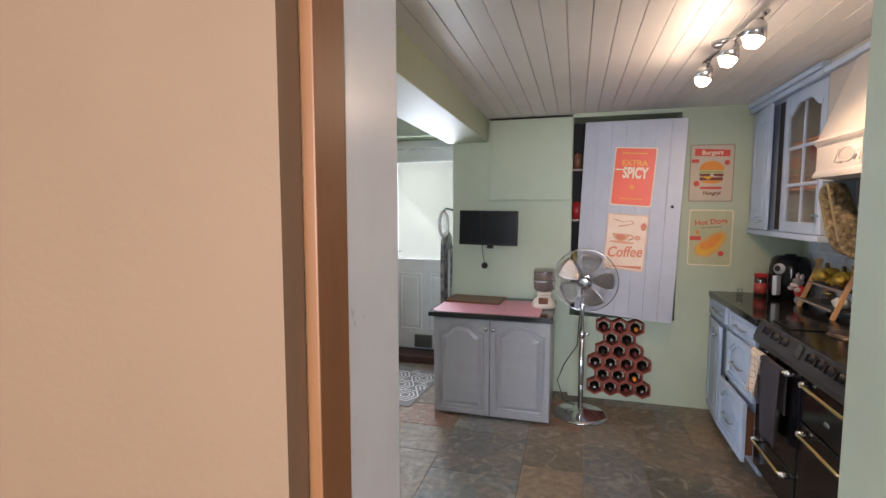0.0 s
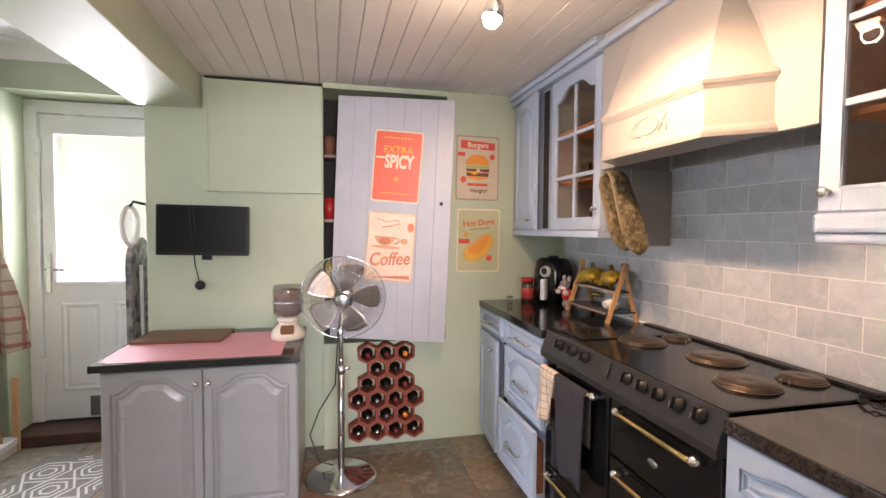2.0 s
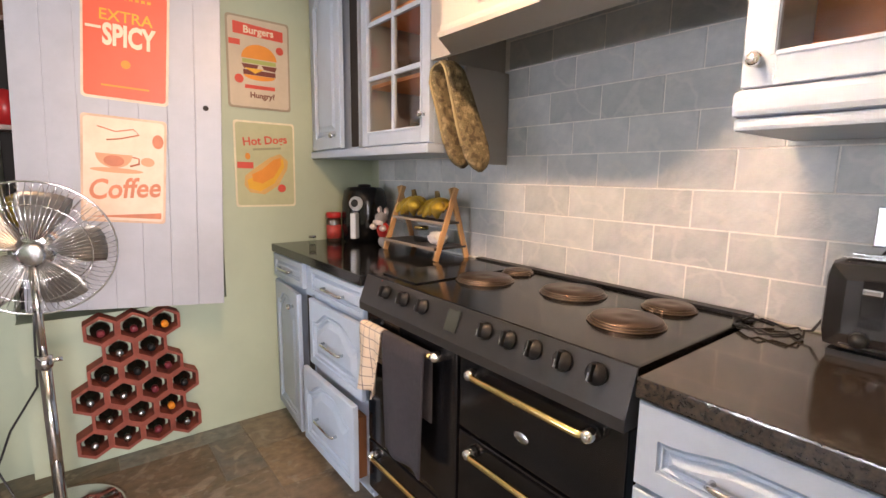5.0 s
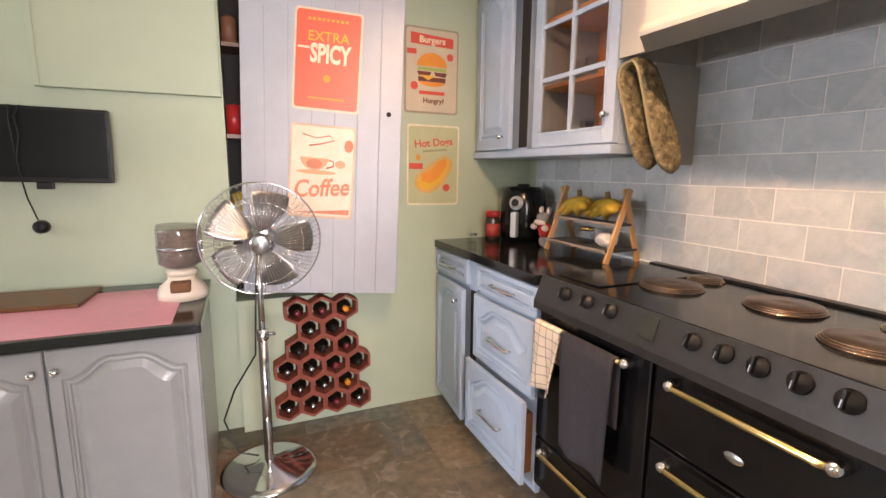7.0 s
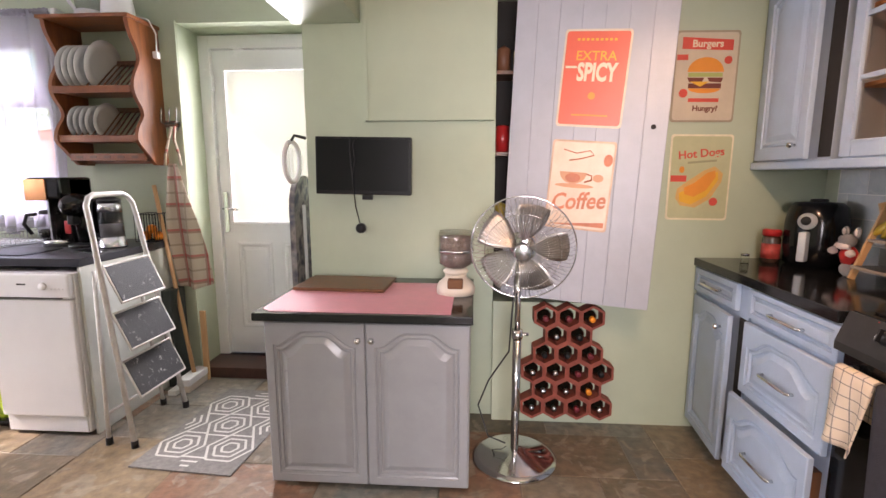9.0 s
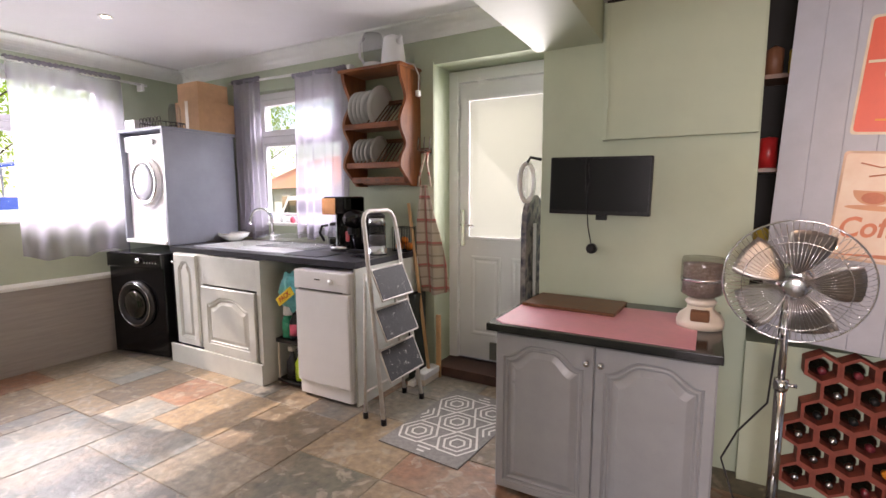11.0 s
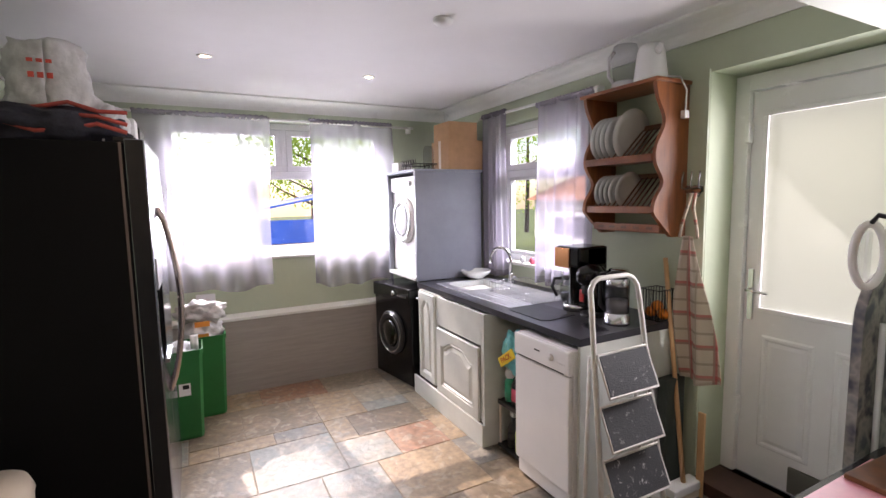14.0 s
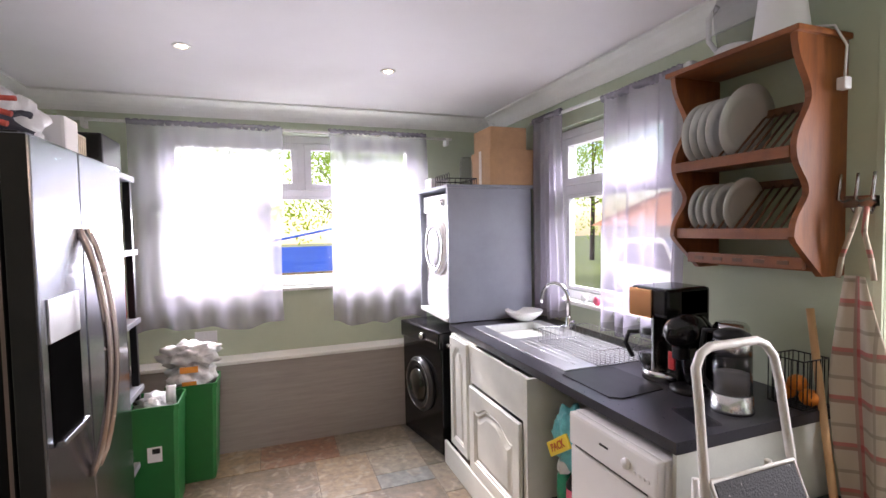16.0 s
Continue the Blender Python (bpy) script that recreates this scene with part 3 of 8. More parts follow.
def casement(name, origin, w, h, turn, panes, label):
    """A white plastic window: width w along its local x, height h, its room side towards -y. panes: x0, x1, z0, z1."""
    ob = thing(name, origin, label, kind="structure", rz=turn)
    fr = bmesh.new()
    for a in ((0, w, 0, 0.055), (0, w, h - 0.055, h), (0, 0.055, 0.055, h - 0.055), (w - 0.055, w, 0.055, h - 0.055)):
        bx(fr, a[0], a[1], 0.0, 0.07, a[2], a[3], 0.004)
    part("frame", fr, UPVC, ob, "white plastic window frame")
    for x0, x1, z0, z1, op in panes:
        b = bmesh.new()
        k = 0.05 if op else 0.022
        y0 = -0.014 if op else 0.008
        bx(b, x0, x1, y0, 0.05, z0, z0 + k, 0.004)
        bx(b, x0, x1, y0, 0.05, z1 - k, z1, 0.004)
        bx(b, x0, x0 + k, y0, 0.05, z0 + k, z1 - k, 0.004)
        bx(b, x1 - k, x1, y0, 0.05, z0 + k, z1 - k, 0.004)
        part("sash", b, UPVC, ob)
        g = part("pane", box(x0 + k - 0.004, x1 - k + 0.004, 0.02, 0.026, z0 + k - 0.004, z1 - k + 0.004), GLASS, ob, "clear window pane")
        g.visible_shadow = False
    return ob


w1 = casement("window_1", (XW - 0.10, 4.76, 1.12), 1.93, 1.17, 90, [(0.06, 0.66, 0.06, 0.70, 1), (0.06, 0.95, 0.75, 1.11, 1), (1.0, 1.87, 0.75, 1.11, 1), (0.72, 1.87, 0.06, 0.70, 0)], "wide white plastic casement window with two top lights")
part("mullion", box(0.95, 1.0, 0.0, 0.065, 0.751, 1.114, 0.004), UPVC, w1)
part("mullion", box(0.66, 0.72, 0.0, 0.065, 0.056, 0.699, 0.004), UPVC, w1)
part("transom", box(0.056, 1.874, 0.002, 0.062, 0.70, 0.75, 0.004), UPVC, w1)
part("handle", box(0.64, 0.653, -0.045, -0.005, 0.30, 0.42, 0.003), UPVC, w1)
solo("window_sill", box(XW - 0.035, XW + 0.025, 4.74, 6.71, 1.10, 1.125, 0.004), TRIMW, "white painted window sill", kind="structure")
w2 = casement("window_2", (-2.72, YL + 0.05, 1.07), 1.02, 1.12, 0, [(0.056, 0.964, 0.06, 0.69, 0), (0.056, 0.964, 0.75, 1.06, 1)], "white plastic window over the sink with an opening top light")
part("transom", box(0.056, 0.964, 0.0, 0.062, 0.69, 0.75, 0.004), UPVC, w2)
solo("window_sill", box(-2.76, -1.66, YL - 0.035, YL + 0.05, 1.045, 1.07, 0.004), TRIMW, "white window sill over the sink", kind="structure")


def curtain(name, p, width, z0, z1, turn, label, seed, gather=9, wav=0.02, hem=0.0, voile=CURT):
    ob = thing(name, (*p, z1), label, "curtain", "sheer curtains", rz=turn)
    rnd = random.Random(seed)
    ph = [rnd.uniform(0, 6.28) for _ in range(6)]
    H = z1 - z0

    def fn(u, v, lo=0.0, hi=1.0):
        vv = lo + (hi - lo) * v
        s = wav * (0.45 + 0.8 * vv) * math.sin(gather * 2 * math.pi * u + ph[0] + 0.8 * math.sin(5 * u + ph[1])) + 0.012 * math.sin(3 * 2 * math.pi * u + ph[2] + vv * 1.5)
        return (width * u + 0.015 * math.sin(4 * vv + ph[3]) * (0.3 + u), s, -H * vv - (0.018 * math.sin(7 * u + ph[4]) + 0.014 * math.sin(16 * u + ph[5])) * vv ** 3)
    hh = hem / H
    part("cloth", cloth(bmesh.new(), lambda u, v: fn(u, v, 0, 1 - hh), 110, 20, 0), voile, ob, "sheer lilac voile")
    part("hem", cloth(bmesh.new(), lambda u, v: fn(u, v, 1 - hh, 1), 110, 4, 0), CURT2, ob, "doubled hem of the voile")
    part("heading", tube(bmesh.new(), [(width * k / 60, 0.003 * math.sin(k * 1.9), -0.006 + 0.003 * math.sin(k * 2.3)) for k in range(61)], [0.019 + 0.004 * math.sin(k * 2.1) for k in range(61)], 8), CURT2, ob, "gathered heading")
    return ob


curtain("curtain", (XW + 0.10, 4.62), 0.96, 0.88, 2.305, 90, "sheer lilac curtain hanging beside the shelf rack", 1, 6, 0.016, 0.17)
curtain("curtain", (XW + 0.10, 5.93), 0.76, 0.83, 2.305, 90, "sheer lilac curtain hanging beside the dryer", 2, 5, 0.016, 0.17)
curtain("curtain", (-2.90, YL - 0.055), 0.34, 0.94, 2.30, 0, "gathered sheer lilac curtain beside the dryer cabinet", 3, 5, 0.022, 0.05, CURT3)
curtain("curtain", (-2.16, YL - 0.055), 0.56, 0.96, 2.27, 0, "gathered sheer lilac curtain behind the plate rack", 4, 6, 0.024, 0.05, CURT3)
for nm, a, b in (("curtain_pole", (XW + 0.10, 4.25, 2.30), (XW + 0.10, 6.92, 2.28)), ("curtain_pole", (-2.95, YL - 0.05, 2.29), (-1.55, YL - 0.05, 2.27))):
    cp = thing(nm, a, "thin white curtain pole on white brackets", "curtain pole", "curtain poles")
    d = Vector(b) - Vector(a)
    part("pole", tube(bmesh.new(), [(0, 0, 0), d], 0.011, 10), TRIMW, cp)
    for f in (0.05, 0.985):
        q = d * f
        o = (-0.055, 0) if abs(d.y) > 1 else (0, 0.055)
        part("bracket", box(q.x - 0.012 + min(0, o[0]), q.x + 0.012 + max(0, o[0]), q.y - 0.012, q.y + 0.012 + o[1], q.z - 0.05, q.z + 0.012, 0.003), TRIMW, cp)

# boxed-in panel and pipe under the wide window
pn = thing("boxing", (XW, 4.1, 0), "grey wood-grain boarded boxing with a pale top rail under the window", kind="structure")
part("board", box(0.0, 0.18, 0.0, 2.46, 0, 0.625, 0.002), GREYWOOD, pn, "grey wood-grain board")
part("top_rail", box(-0.0, 0.19, 0.0, 2.46, 0.625, 0.65, 0.004), TRIMW, pn, "pale grey rail")

# back door
bd = thing("door_1", (-0.86, YD, 0.0), "white panelled plastic back door with a large frosted glass pane, closed", kind="structure")
fr = bmesh.new()
bx(fr, 0.0, 0.07, -0.03, 0.06, 0.07, 2.19, 0.004)
bx(fr, 0.83, 0.90, -0.03, 0.06, 0.07, 2.19, 0.004)
bx(fr, 0.07, 0.83, -0.03, 0.06, 2.11, 2.19, 0.004)
part("frame", fr, UPVC, bd, "white door frame")
part("threshold", box(0.0, 0.90, -0.05, 0.06, 0.03, 0.07, 0.004), STEEL, bd, "metal threshold")
lf = bmesh.new()
L0, L1, G0, G1, GZ0, GZ1 = 0.074, 0.826, 0.145, 0.755, 0.99, 1.99
for a in ((L0, G0, 0.075, 2.105), (G1, L1, 0.075, 2.105), (G0, G1, GZ1, 2.105), (G0, G1, 0.075, GZ0)):
    bx(lf, a[0], a[1], 0.0, 0.045, a[2], a[3])
for a in ((G0 - 0.012, G1 + 0.012, GZ0 - 0.012, GZ0 + 0.012), (G0 - 0.012, G1 + 0.012, GZ1 - 0.012, GZ1 + 0.012)):
    bx(lf, a[0], a[1], -0.012, 0.0, a[2], a[3], 0.004)
for a in ((G0 - 0.012, G0 + 0.012), (G1 - 0.012, G1 + 0.012)):
    bx(lf, a[0], a[1], -0.012, 0.0, GZ0 + 0.012, GZ1 - 0.012, 0.004)
leaf = part("door_leaf", lf, UPVC, bd)
for x0 in (0.17, 0.49):
    b = bmesh.new()
    for k, (i, d) in enumerate(((0, 0.0), (0.008, -0.008), (0.02, -0.008), (0.03, 0.001), (0.05, -0.006))):
        pts = [(x0 + i, 0.26 + i), (x0 + 0.24 - i, 0.26 + i), (x0 + 0.24 - i, 0.86 - i), (x0 + i, 0.86 - i)]
        ring = [b.verts.new((u, d, v)) for u, v in pts]
        if k:
            for q in range(4):
                b.faces.new((prev[q], prev[(q + 1) % 4], ring[(q + 1) % 4], ring[q]))
        prev = ring
    b.faces.new(prev)
    part("moulded_panel", b, UPVC, leaf)
gp = part("pane", box(G0, G1, 0.016, 0.022, GZ0, GZ1), FROST, leaf, "frosted glass pane")
gp.visible_shadow = False
hd = bmesh.new()
bx(hd, 0.092, 0.122, -0.012, 0.0, 0.93, 1.20, 0.004)
tube(hd, [(0.107, -0.01, 1.09), (0.107, -0.045, 1.09), (0.13, -0.05, 1.09), (0.21, -0.045, 1.085)], 0.009, 8)
part("door_handle", hd, CHROME, leaf, "chrome lever handle on a long plate")
for z in (0.4, 1.85):
    part("hinge", box(0.062, 0.084, -0.045, -0.002, z, z + 0.1, 0.004), UPVC, bd)
part("cat_flap", box(0.33, 0.52, -0.015, 0.0, 0.085, 0.22, 0.006), FROST, leaf, "small translucent cat flap")
st = thing("door_step", (-0.86, 7.1, 0), "dark brown tiled door step", kind="structure")
part("step", box(0.0, 0.90, 0.20, 0.47, 0, 0.07, 0.004), mat("brown_step", (0.07, 0.03, 0.022), 0.5, var=0.3), st, "dark red-brown step")
solo("baseboard", box(-0.91, -0.86, YL - 0.30, YL - 0.0, 0.0, 0.03, 0.003), TRIMW, "white board on the floor beside the door step", kind="structure")
solo("trim_door_reveal", box(-0.885, -0.862, YL - 0.012, YD, 0.07, 2.215, 0.002), WALL, "pale green painted reveal edge beside the back door", kind="structure")

# outside
solo("ground", box(-60, 60, -60, 80, -0.5, -0.16), GRASS, "grass ground reaching the distance", kind="structure")
solo("pavement", box(-10, 0.8, 1.5, 27, -0.16, -0.12), PAVE, "pale concrete patio", kind="structure")


def tree(p, h, r, seed, trunk=0.12):
    t = thing("tree", p, "leafy green garden tree with sunlit crown", "tree", "garden trees")
    rnd = random.Random(seed)
    b = tube(bmesh.new(), [(0, 0, 0), (0.05, 0.03, h * 0.3), (0.0, 0.08, h * 0.55), (0.1, 0.0, h * 0.8)], [trunk, trunk * 0.8, trunk * 0.5, trunk * 0.2], 8)
    for k in range(7):
        a = rnd.uniform(0, 6.28)
        z = h * rnd.uniform(0.3, 0.6)
        tube(b, [(0, 0.04, z), (0.4 * r * math.cos(a), 0.4 * r * math.sin(a), z + 0.2 * r), (0.8 * r * math.cos(a), 0.8 * r * math.sin(a), z + 0.5 * r)], [trunk * 0.35, trunk * 0.2, trunk * 0.06], 5)
    part("trunk", b, BARK, t)
    vs, fs = [], []
    cl = [(rnd.gauss(0, r * 0.45), rnd.gauss(0, r * 0.45), h * 0.62 + rnd.gauss(0, r * 0.42), rnd.uniform(0.25, 0.5) * r) for _ in range(26)]
    for _ in range(4500):
        cx, cy, cz, cr = rnd.choice(cl)
        d = Vector((rnd.gauss(0, 1), rnd.gauss(0, 1), rnd.gauss(0, 1))).normalized() * cr * rnd.uniform(0.6, 1.05)
        c = Vector((cx, cy, cz)) + d
        if c.z < 0.2:
            continue
        a = Vector((rnd.gauss(0, 1), rnd.gauss(0, 1), rnd.gauss(0, 1))).normalized()
        s = a.orthogonal().normalized() * rnd.uniform(0.04, 0.07)
        a = a * rnd.uniform(0.05, 0.10)
        i = len(vs)
        vs += [c - a, c + s * 0.6, c + a, c - s * 0.6]
        fs.append((i, i + 1, i + 2, i + 3))
    me = bpy.data.meshes.new("crown")
    me.from_pydata([tuple(v) for v in vs], [], fs)
    me.materials.append(LEAF)
    c = new("crown", me)
    c.parent = t
    tagged(c, label="uneven crown of many small leaves", kind="stuff")


tree((-14, 8.2, -0.16), 5.5, 2.3, 1)
tree((-13, 3.4, -0.16), 4.6, 2.2, 2)
tree((-16, 12.0, -0.16), 6.0, 2.6, 3)
tree((-18.8, 20.0, -0.16), 8.0, 3.0, 4)
tree((-15.0, 25.0, -0.16), 8.5, 3.2, 5)
cn = thing("garden_canopy", (-9.3, 5.2, -0.12), "blue tarpaulin garden canopy on thin white poles", "canopy")
part("roof", extrude_poly(bmesh.new(), [(-0.2, 1.42), (2.9, 2.02), (2.9, 1.98), (-0.2, 1.38)], "x", -1.2, 1.2), CANOPY, cn, "sloping blue tarpaulin roof")
part("valance", box(1.19, 1.22, -0.2, 2.9, 0.98, 1.40), CANOPY, cn, "blue tarpaulin side")
for px in (-1.15, 1.15):
    for py, ph in ((-0.15, 1.4), (2.85, 1.98)):
        part("pole", tube(bmesh.new(), [(px, py, 0), (px, py, ph)], 0.02, 8), WHPL, cn, "white metal pole")
fn_ = thing("fence", (-10.8, 0, -0.16), "pale timber garden fence", "fence")
for i in range(60):
    if i % 10 == 0:
        part("post", box(0.02, 0.10, i * 0.2, i * 0.2 + 0.08, 0, 1.35), LWOOD, fn_)
    b = part("board", box(-0.01, 0.01, i * 0.2 + 0.005, i * 0.2 + 0.185, 0.05, 1.2 + 0.01 * (i % 3)), LWOOD, fn_)
van = thing("parked_car", (-6.6, 12.7, -0.12), "white car parked on the drive", "car", rz=-20)
part("body", turned(box(-2.1, 2.1, -0.85, 0.85, 0.28, 0.85, 0.12), Matrix.Identity(4)), WHEN, van, "white painted body")
cb = bmesh.new()
extrude_poly(cb, [(-1.6, 0.84), (-1.0, 1.38), (0.75, 1.42), (1.35, 0.84)], "y", -0.75, 0.75)
part("cabin", cb, WHEN, van, "white roof and pillars")
part("window", extrude_poly(bmesh.new(), [(-1.4, 0.88), (-0.95, 1.28), (0.7, 1.32), (1.15, 0.88)], "y", -0.76, -0.752), BOTTLE, van, "dark side windows")
for wx in (-1.35, 1.3):
    wh = part("wheel", turned(lathe(bmesh.new(), [(0.0, 0), (0.2, 0.0), (0.31, 0.02), (0.32, 0.1), (0.31, 0.18), (0.0, 0.2)], 24), Matrix.Translation((wx, -0.70, 0.33)) @ pose(0, 0, 0, 90)), BLKPL, van, "black wheel")
hs = thing("neighbour_house", (-12.6, 16.6, -0.16), "low white rendered house with terracotta tiled roof", "house", rz=-27)
part("wall", box(-4.0, 5.0, 0, 5, 0, 1.75), mat("white_render", (0.72, 0.70, 0.66), 0.85, var=0.06), hs, "white rendered wall")
part("roof", extrude_poly(bmesh.new(), [(-0.35, 1.66), (2.5, 3.0), (5.35, 1.66), (2.5, 2.8)], "x", -4.3, 5.3), ROOFM, hs, "terracotta tiled roof")
for i in range(3):
    wn_ = part("window", box(-2.6 + i * 2.4, -1.6 + i * 2.4, -0.06, 0.02, 0.75, 1.45), UPVC, hs, "white framed window")
    part("pane", box(-2.53 + i * 2.4, -1.67 + i * 2.4, -0.075, -0.062, 0.82, 1.38), BOTTLE, wn_, "dark window pane")

# ---- right hand kitchen ----
XF = 2.02  # fronts of the base cabinets on the cooker side
HC = 0.905


def bar_handle(parent, a, b, off, material=CHROME, r=0.006, name="handle", label="brushed bar handle", boss=0.0):
    a, b, off = Vector(a), Vector(b), Vector(off)
    bm = bmesh.new()
    d = (b - a).normalized()
    tube(bm, [a, a + off * 0.8, a + off + d * 0.012, b + off - d * 0.012, b + off * 0.8, b] if not boss else [a + off * 0.7, a + off + d * 0.02, b + off - d * 0.02, b + off * 0.7], r, 10)
    h = part(name, bm, material, parent, label)
    if boss:
        for p in (a, b):
            q = off.to_track_quat("Z", "Y").to_matrix().to_4x4()
            part("handle_boss", turned(lathe(bmesh.new(), [(boss * 0.9, 0), (boss, 0.006), (boss * 0.95, off.length * 0.75), (boss * 0.6, off.length * 1.15), (0.0, off.length * 1.2)], 16), Matrix.Translation(p) @ q), CHROME, h, "round chrome handle end")
    return h


# tall-drawer unit in the corner, standing against the poster wall
cu = thing("base_cabinet", (XF, YN, 0), "pale blue base cabinet with a slightly open door", "cabinet", "base cabinets")
part("body", box(0.02, 0.56, -0.47, -0.002, 0.06, 0.864), CABB, cu)
part("plinth", box(0.06, 0.08, -0.92, 0.0, 0.0, 0.06), CABB, cu)
part("drawer_front", turned(panel_door(0.38, 0.115, 0.02, 0.0, 0.028), Matrix.Translation((0.0, -0.015, 0.745)) @ FX), CABB, cu)
bar_handle(cu, (-0.0, -0.12, 0.80), (-0.0, -0.27, 0.80), (-0.022, 0, 0))
dr = part("door", turned(panel_door(0.39, 0.655, 0.02, 0.05, 0.04), Matrix.Translation((0.002, -0.02, 0.07)) @ pose(0, 0, 0, 0, 0, -5) @ FX), CABB, cu)
knob(dr, (-0.03, -0.35, 0.66), (-1, 0, 0))
# no real opening: a dark sheet on the solid body gives the gap's shade
part("opening", box(0.018, 0.0195, -0.466, -0.405, 0.075, 0.72), SHADE, cu, "dark sheet painted as shade beside the open door")
cu2 = thing("base_cabinet", (XF, 6.40, 0), "pale blue base cabinet with three arched drawers", "cabinet", "base cabinets")
part("body", box(0.02, 0.56, -0.488, -0.002, 0.06, 0.864), CABB, cu2)
for z, h, out, ar in ((0.745, 0.115, 0.0, 0.0), (0.435, 0.29, 0.010, 0.06), (0.09, 0.335, 0.045, 0.06)):
    d_ = part("drawer", turned(panel_door(0.475, h, 0.02, ar, 0.02 if h < 0.2 else 0.034), Matrix.Translation((-out, -0.006, z)) @ FX), CABB, cu2)
    if out > 0.02:
        part("drawer_box", box(0.021 - out, 0.5 - out, -0.46, -0.03, z + 0.03, z + h - 0.06), DKWOOD, d_, "dark wooden drawer box")
    bar_handle(d_, (-out, -0.16, z + h * 0.45), (-out, -0.33, z + h * 0.45), (-0.022, 0, 0))
cu3 = thing("base_cabinet", (XF, 4.885, 0), "pale blue base cabinet with arched drawers beside the range cooker", "cabinet", "base cabinets")
part("body", box(0.02, 0.56, -0.88, -0.002, 0.06, 0.864), CABB, cu3)
part("plinth", box(0.06, 0.08, -0.88, 0.0, 0.0, 0.06), CABB, cu3)
for y0 in (0.0, -0.44):
    for z, h in ((0.70, 0.16), (0.40, 0.29), (0.09, 0.30)):
        d_ = part("drawer", turned(panel_door(0.43, h, 0.02, 0.02 if h < 0.2 else 0.06, 0.04), Matrix.Translation((0.0, y0 - 0.006, z)) @ FX), CABB, cu3)
        bar_handle(d_, (0, y0 - 0.14, z + h * 0.45), (0, y0 - 0.30, z + h * 0.45), (-0.022, 0, 0))
solo("worktop", box(XF - 0.005, XE - 0.01, 5.925, YN - 0.003, 0.866, HC, 0.004), WTBLK, "glossy black granite-effect worktop in the corner", "worktop", "worktops")
solo("worktop", box(XF - 0.005, XE - 0.01, 4.003, 4.885, 0.866, HC, 0.004), WTBRN, "glossy brown-black granite-effect worktop beside the cooker", "worktop", "worktops")

# range cooker
rc = thing("range_cooker", (XF + 0.03, 4.895, 0), "black enamel electric range cooker with brass handles and five hot plates", "range cooker")
W = 1.02
part("body", box(0.02, 0.54, 0.0, W, 0.08, 0.884, 0.004), BLKENAM, rc)
part("plinth", box(0.06, 0.5, 0.01, W - 0.01, 0.0, 0.08), BLKPL, rc)
part("hob_top", box(-0.01, 0.535, 0.0, W, 0.885, 0.912, 0.006), BLKENAM, rc, "flat black enamel hob")
part("hot_cupboard_lid", box(0.03, 0.47, 0.78, 0.985, 0.9125, 0.917, 0.002), BLKENAM, rc, "black glass warming plate with fine edge line")
part("back_rail", box(0.495, 0.533, 0.0, W, 0.9125, 0.922, 0.003), BLKPL, rc, "black vent rail")
cpn = bmesh.new()
extrude_poly(cpn, [(-0.012, 0.911), (-0.045, 0.818), (-0.045, 0.793), (0.018, 0.793), (0.018, 0.884), (-0.0095, 0.884), (-0.0095, 0.911)], "y", 0.0, W)
cp_ = part("control_panel", cpn, GREYPAN, rc, "matt charcoal sloping control panel")


def dial(y, red=True):
    q = Vector((-0.093, 0, 0.033)).to_track_quat("Z", "Y").to_matrix().to_4x4()
    M = Matrix.Translation((-0.027, y, 0.878)) @ q
    k = part("control_knob", turned(lathe(bmesh.new(), [(0.023, 0), (0.023, 0.006), (0.018, 0.008), (0.016, 0.018), (0.0, 0.020)], 20), M), BLKPL, rc, "round black control knob")
    part("grip", turned(box(-0.004, 0.004, -0.018, 0.018, 0.012, 0.030, 0.002), M), BLKPL, k)
    part("marker", turned(box(-0.0012, 0.0012, -0.016, 0.0, 0.0301, 0.0308), M), STEEL, k)
    if y > 0.8:
        part("indicator", turned(box(-0.0018, 0.0018, -0.0018, 0.0018, 0, 0.001), Matrix.Translation((-0.027 + 0.011, y + 0.045, 0.878 + 0.030)) @ q), REDPL, k)


for y in (0.075, 0.156, 0.236, 0.313, 0.392, 0.660, 0.760, 0.866):
    dial(y)
part("clock_display", turned(box(-0.024, 0.024, -0.030, 0.030, 0, 0.003, 0.001), Matrix.Translation((-0.029, 0.52, 0.872)) @ Vector((-0.093, 0, 0.033)).to_track_quat("Z", "Y").to_matrix().to_4x4()), mat("dull_green_display", (0.035, 0.040, 0.034), 0.15), rc, "square greenish clock display")
for y0, y1, z0, z1 in ((0.005, 0.50, 0.575, 0.787), (0.005, 0.50, 0.10, 0.568), (0.51, 1.015, 0.30, 0.787), (0.51, 1.015, 0.10, 0.295)):
    d_ = part("oven_door", box(-0.018, 0.019, y0, y1, z0, z1, 0.006), BLKENAM, rc)
    zz = z1 - 0.035 if z1 > 0.5 else z1 - 0.03
    bar_handle(d_, (-0.018, y0 + 0.07, zz), (-0.018, y1 - 0.07, zz), (-0.034, 0, 0), BRASS, 0.009, "handle", "polished brass bar handle", 0.017)
    if y0 < 0.1 and z0 > 0.5:
        part("badge", turned(lathe(bmesh.new(), [(0.022, 0), (0.020, 0.002), (0.0, 0.003)], 24), Matrix.Translation((-0.0185, 0.27, 0.648)) @ pose(0, 0, 0, 0, -90) @ Matrix.Diagonal((0.6, 1.1, 1, 1))), STEEL, d_, "small oval metal badge")
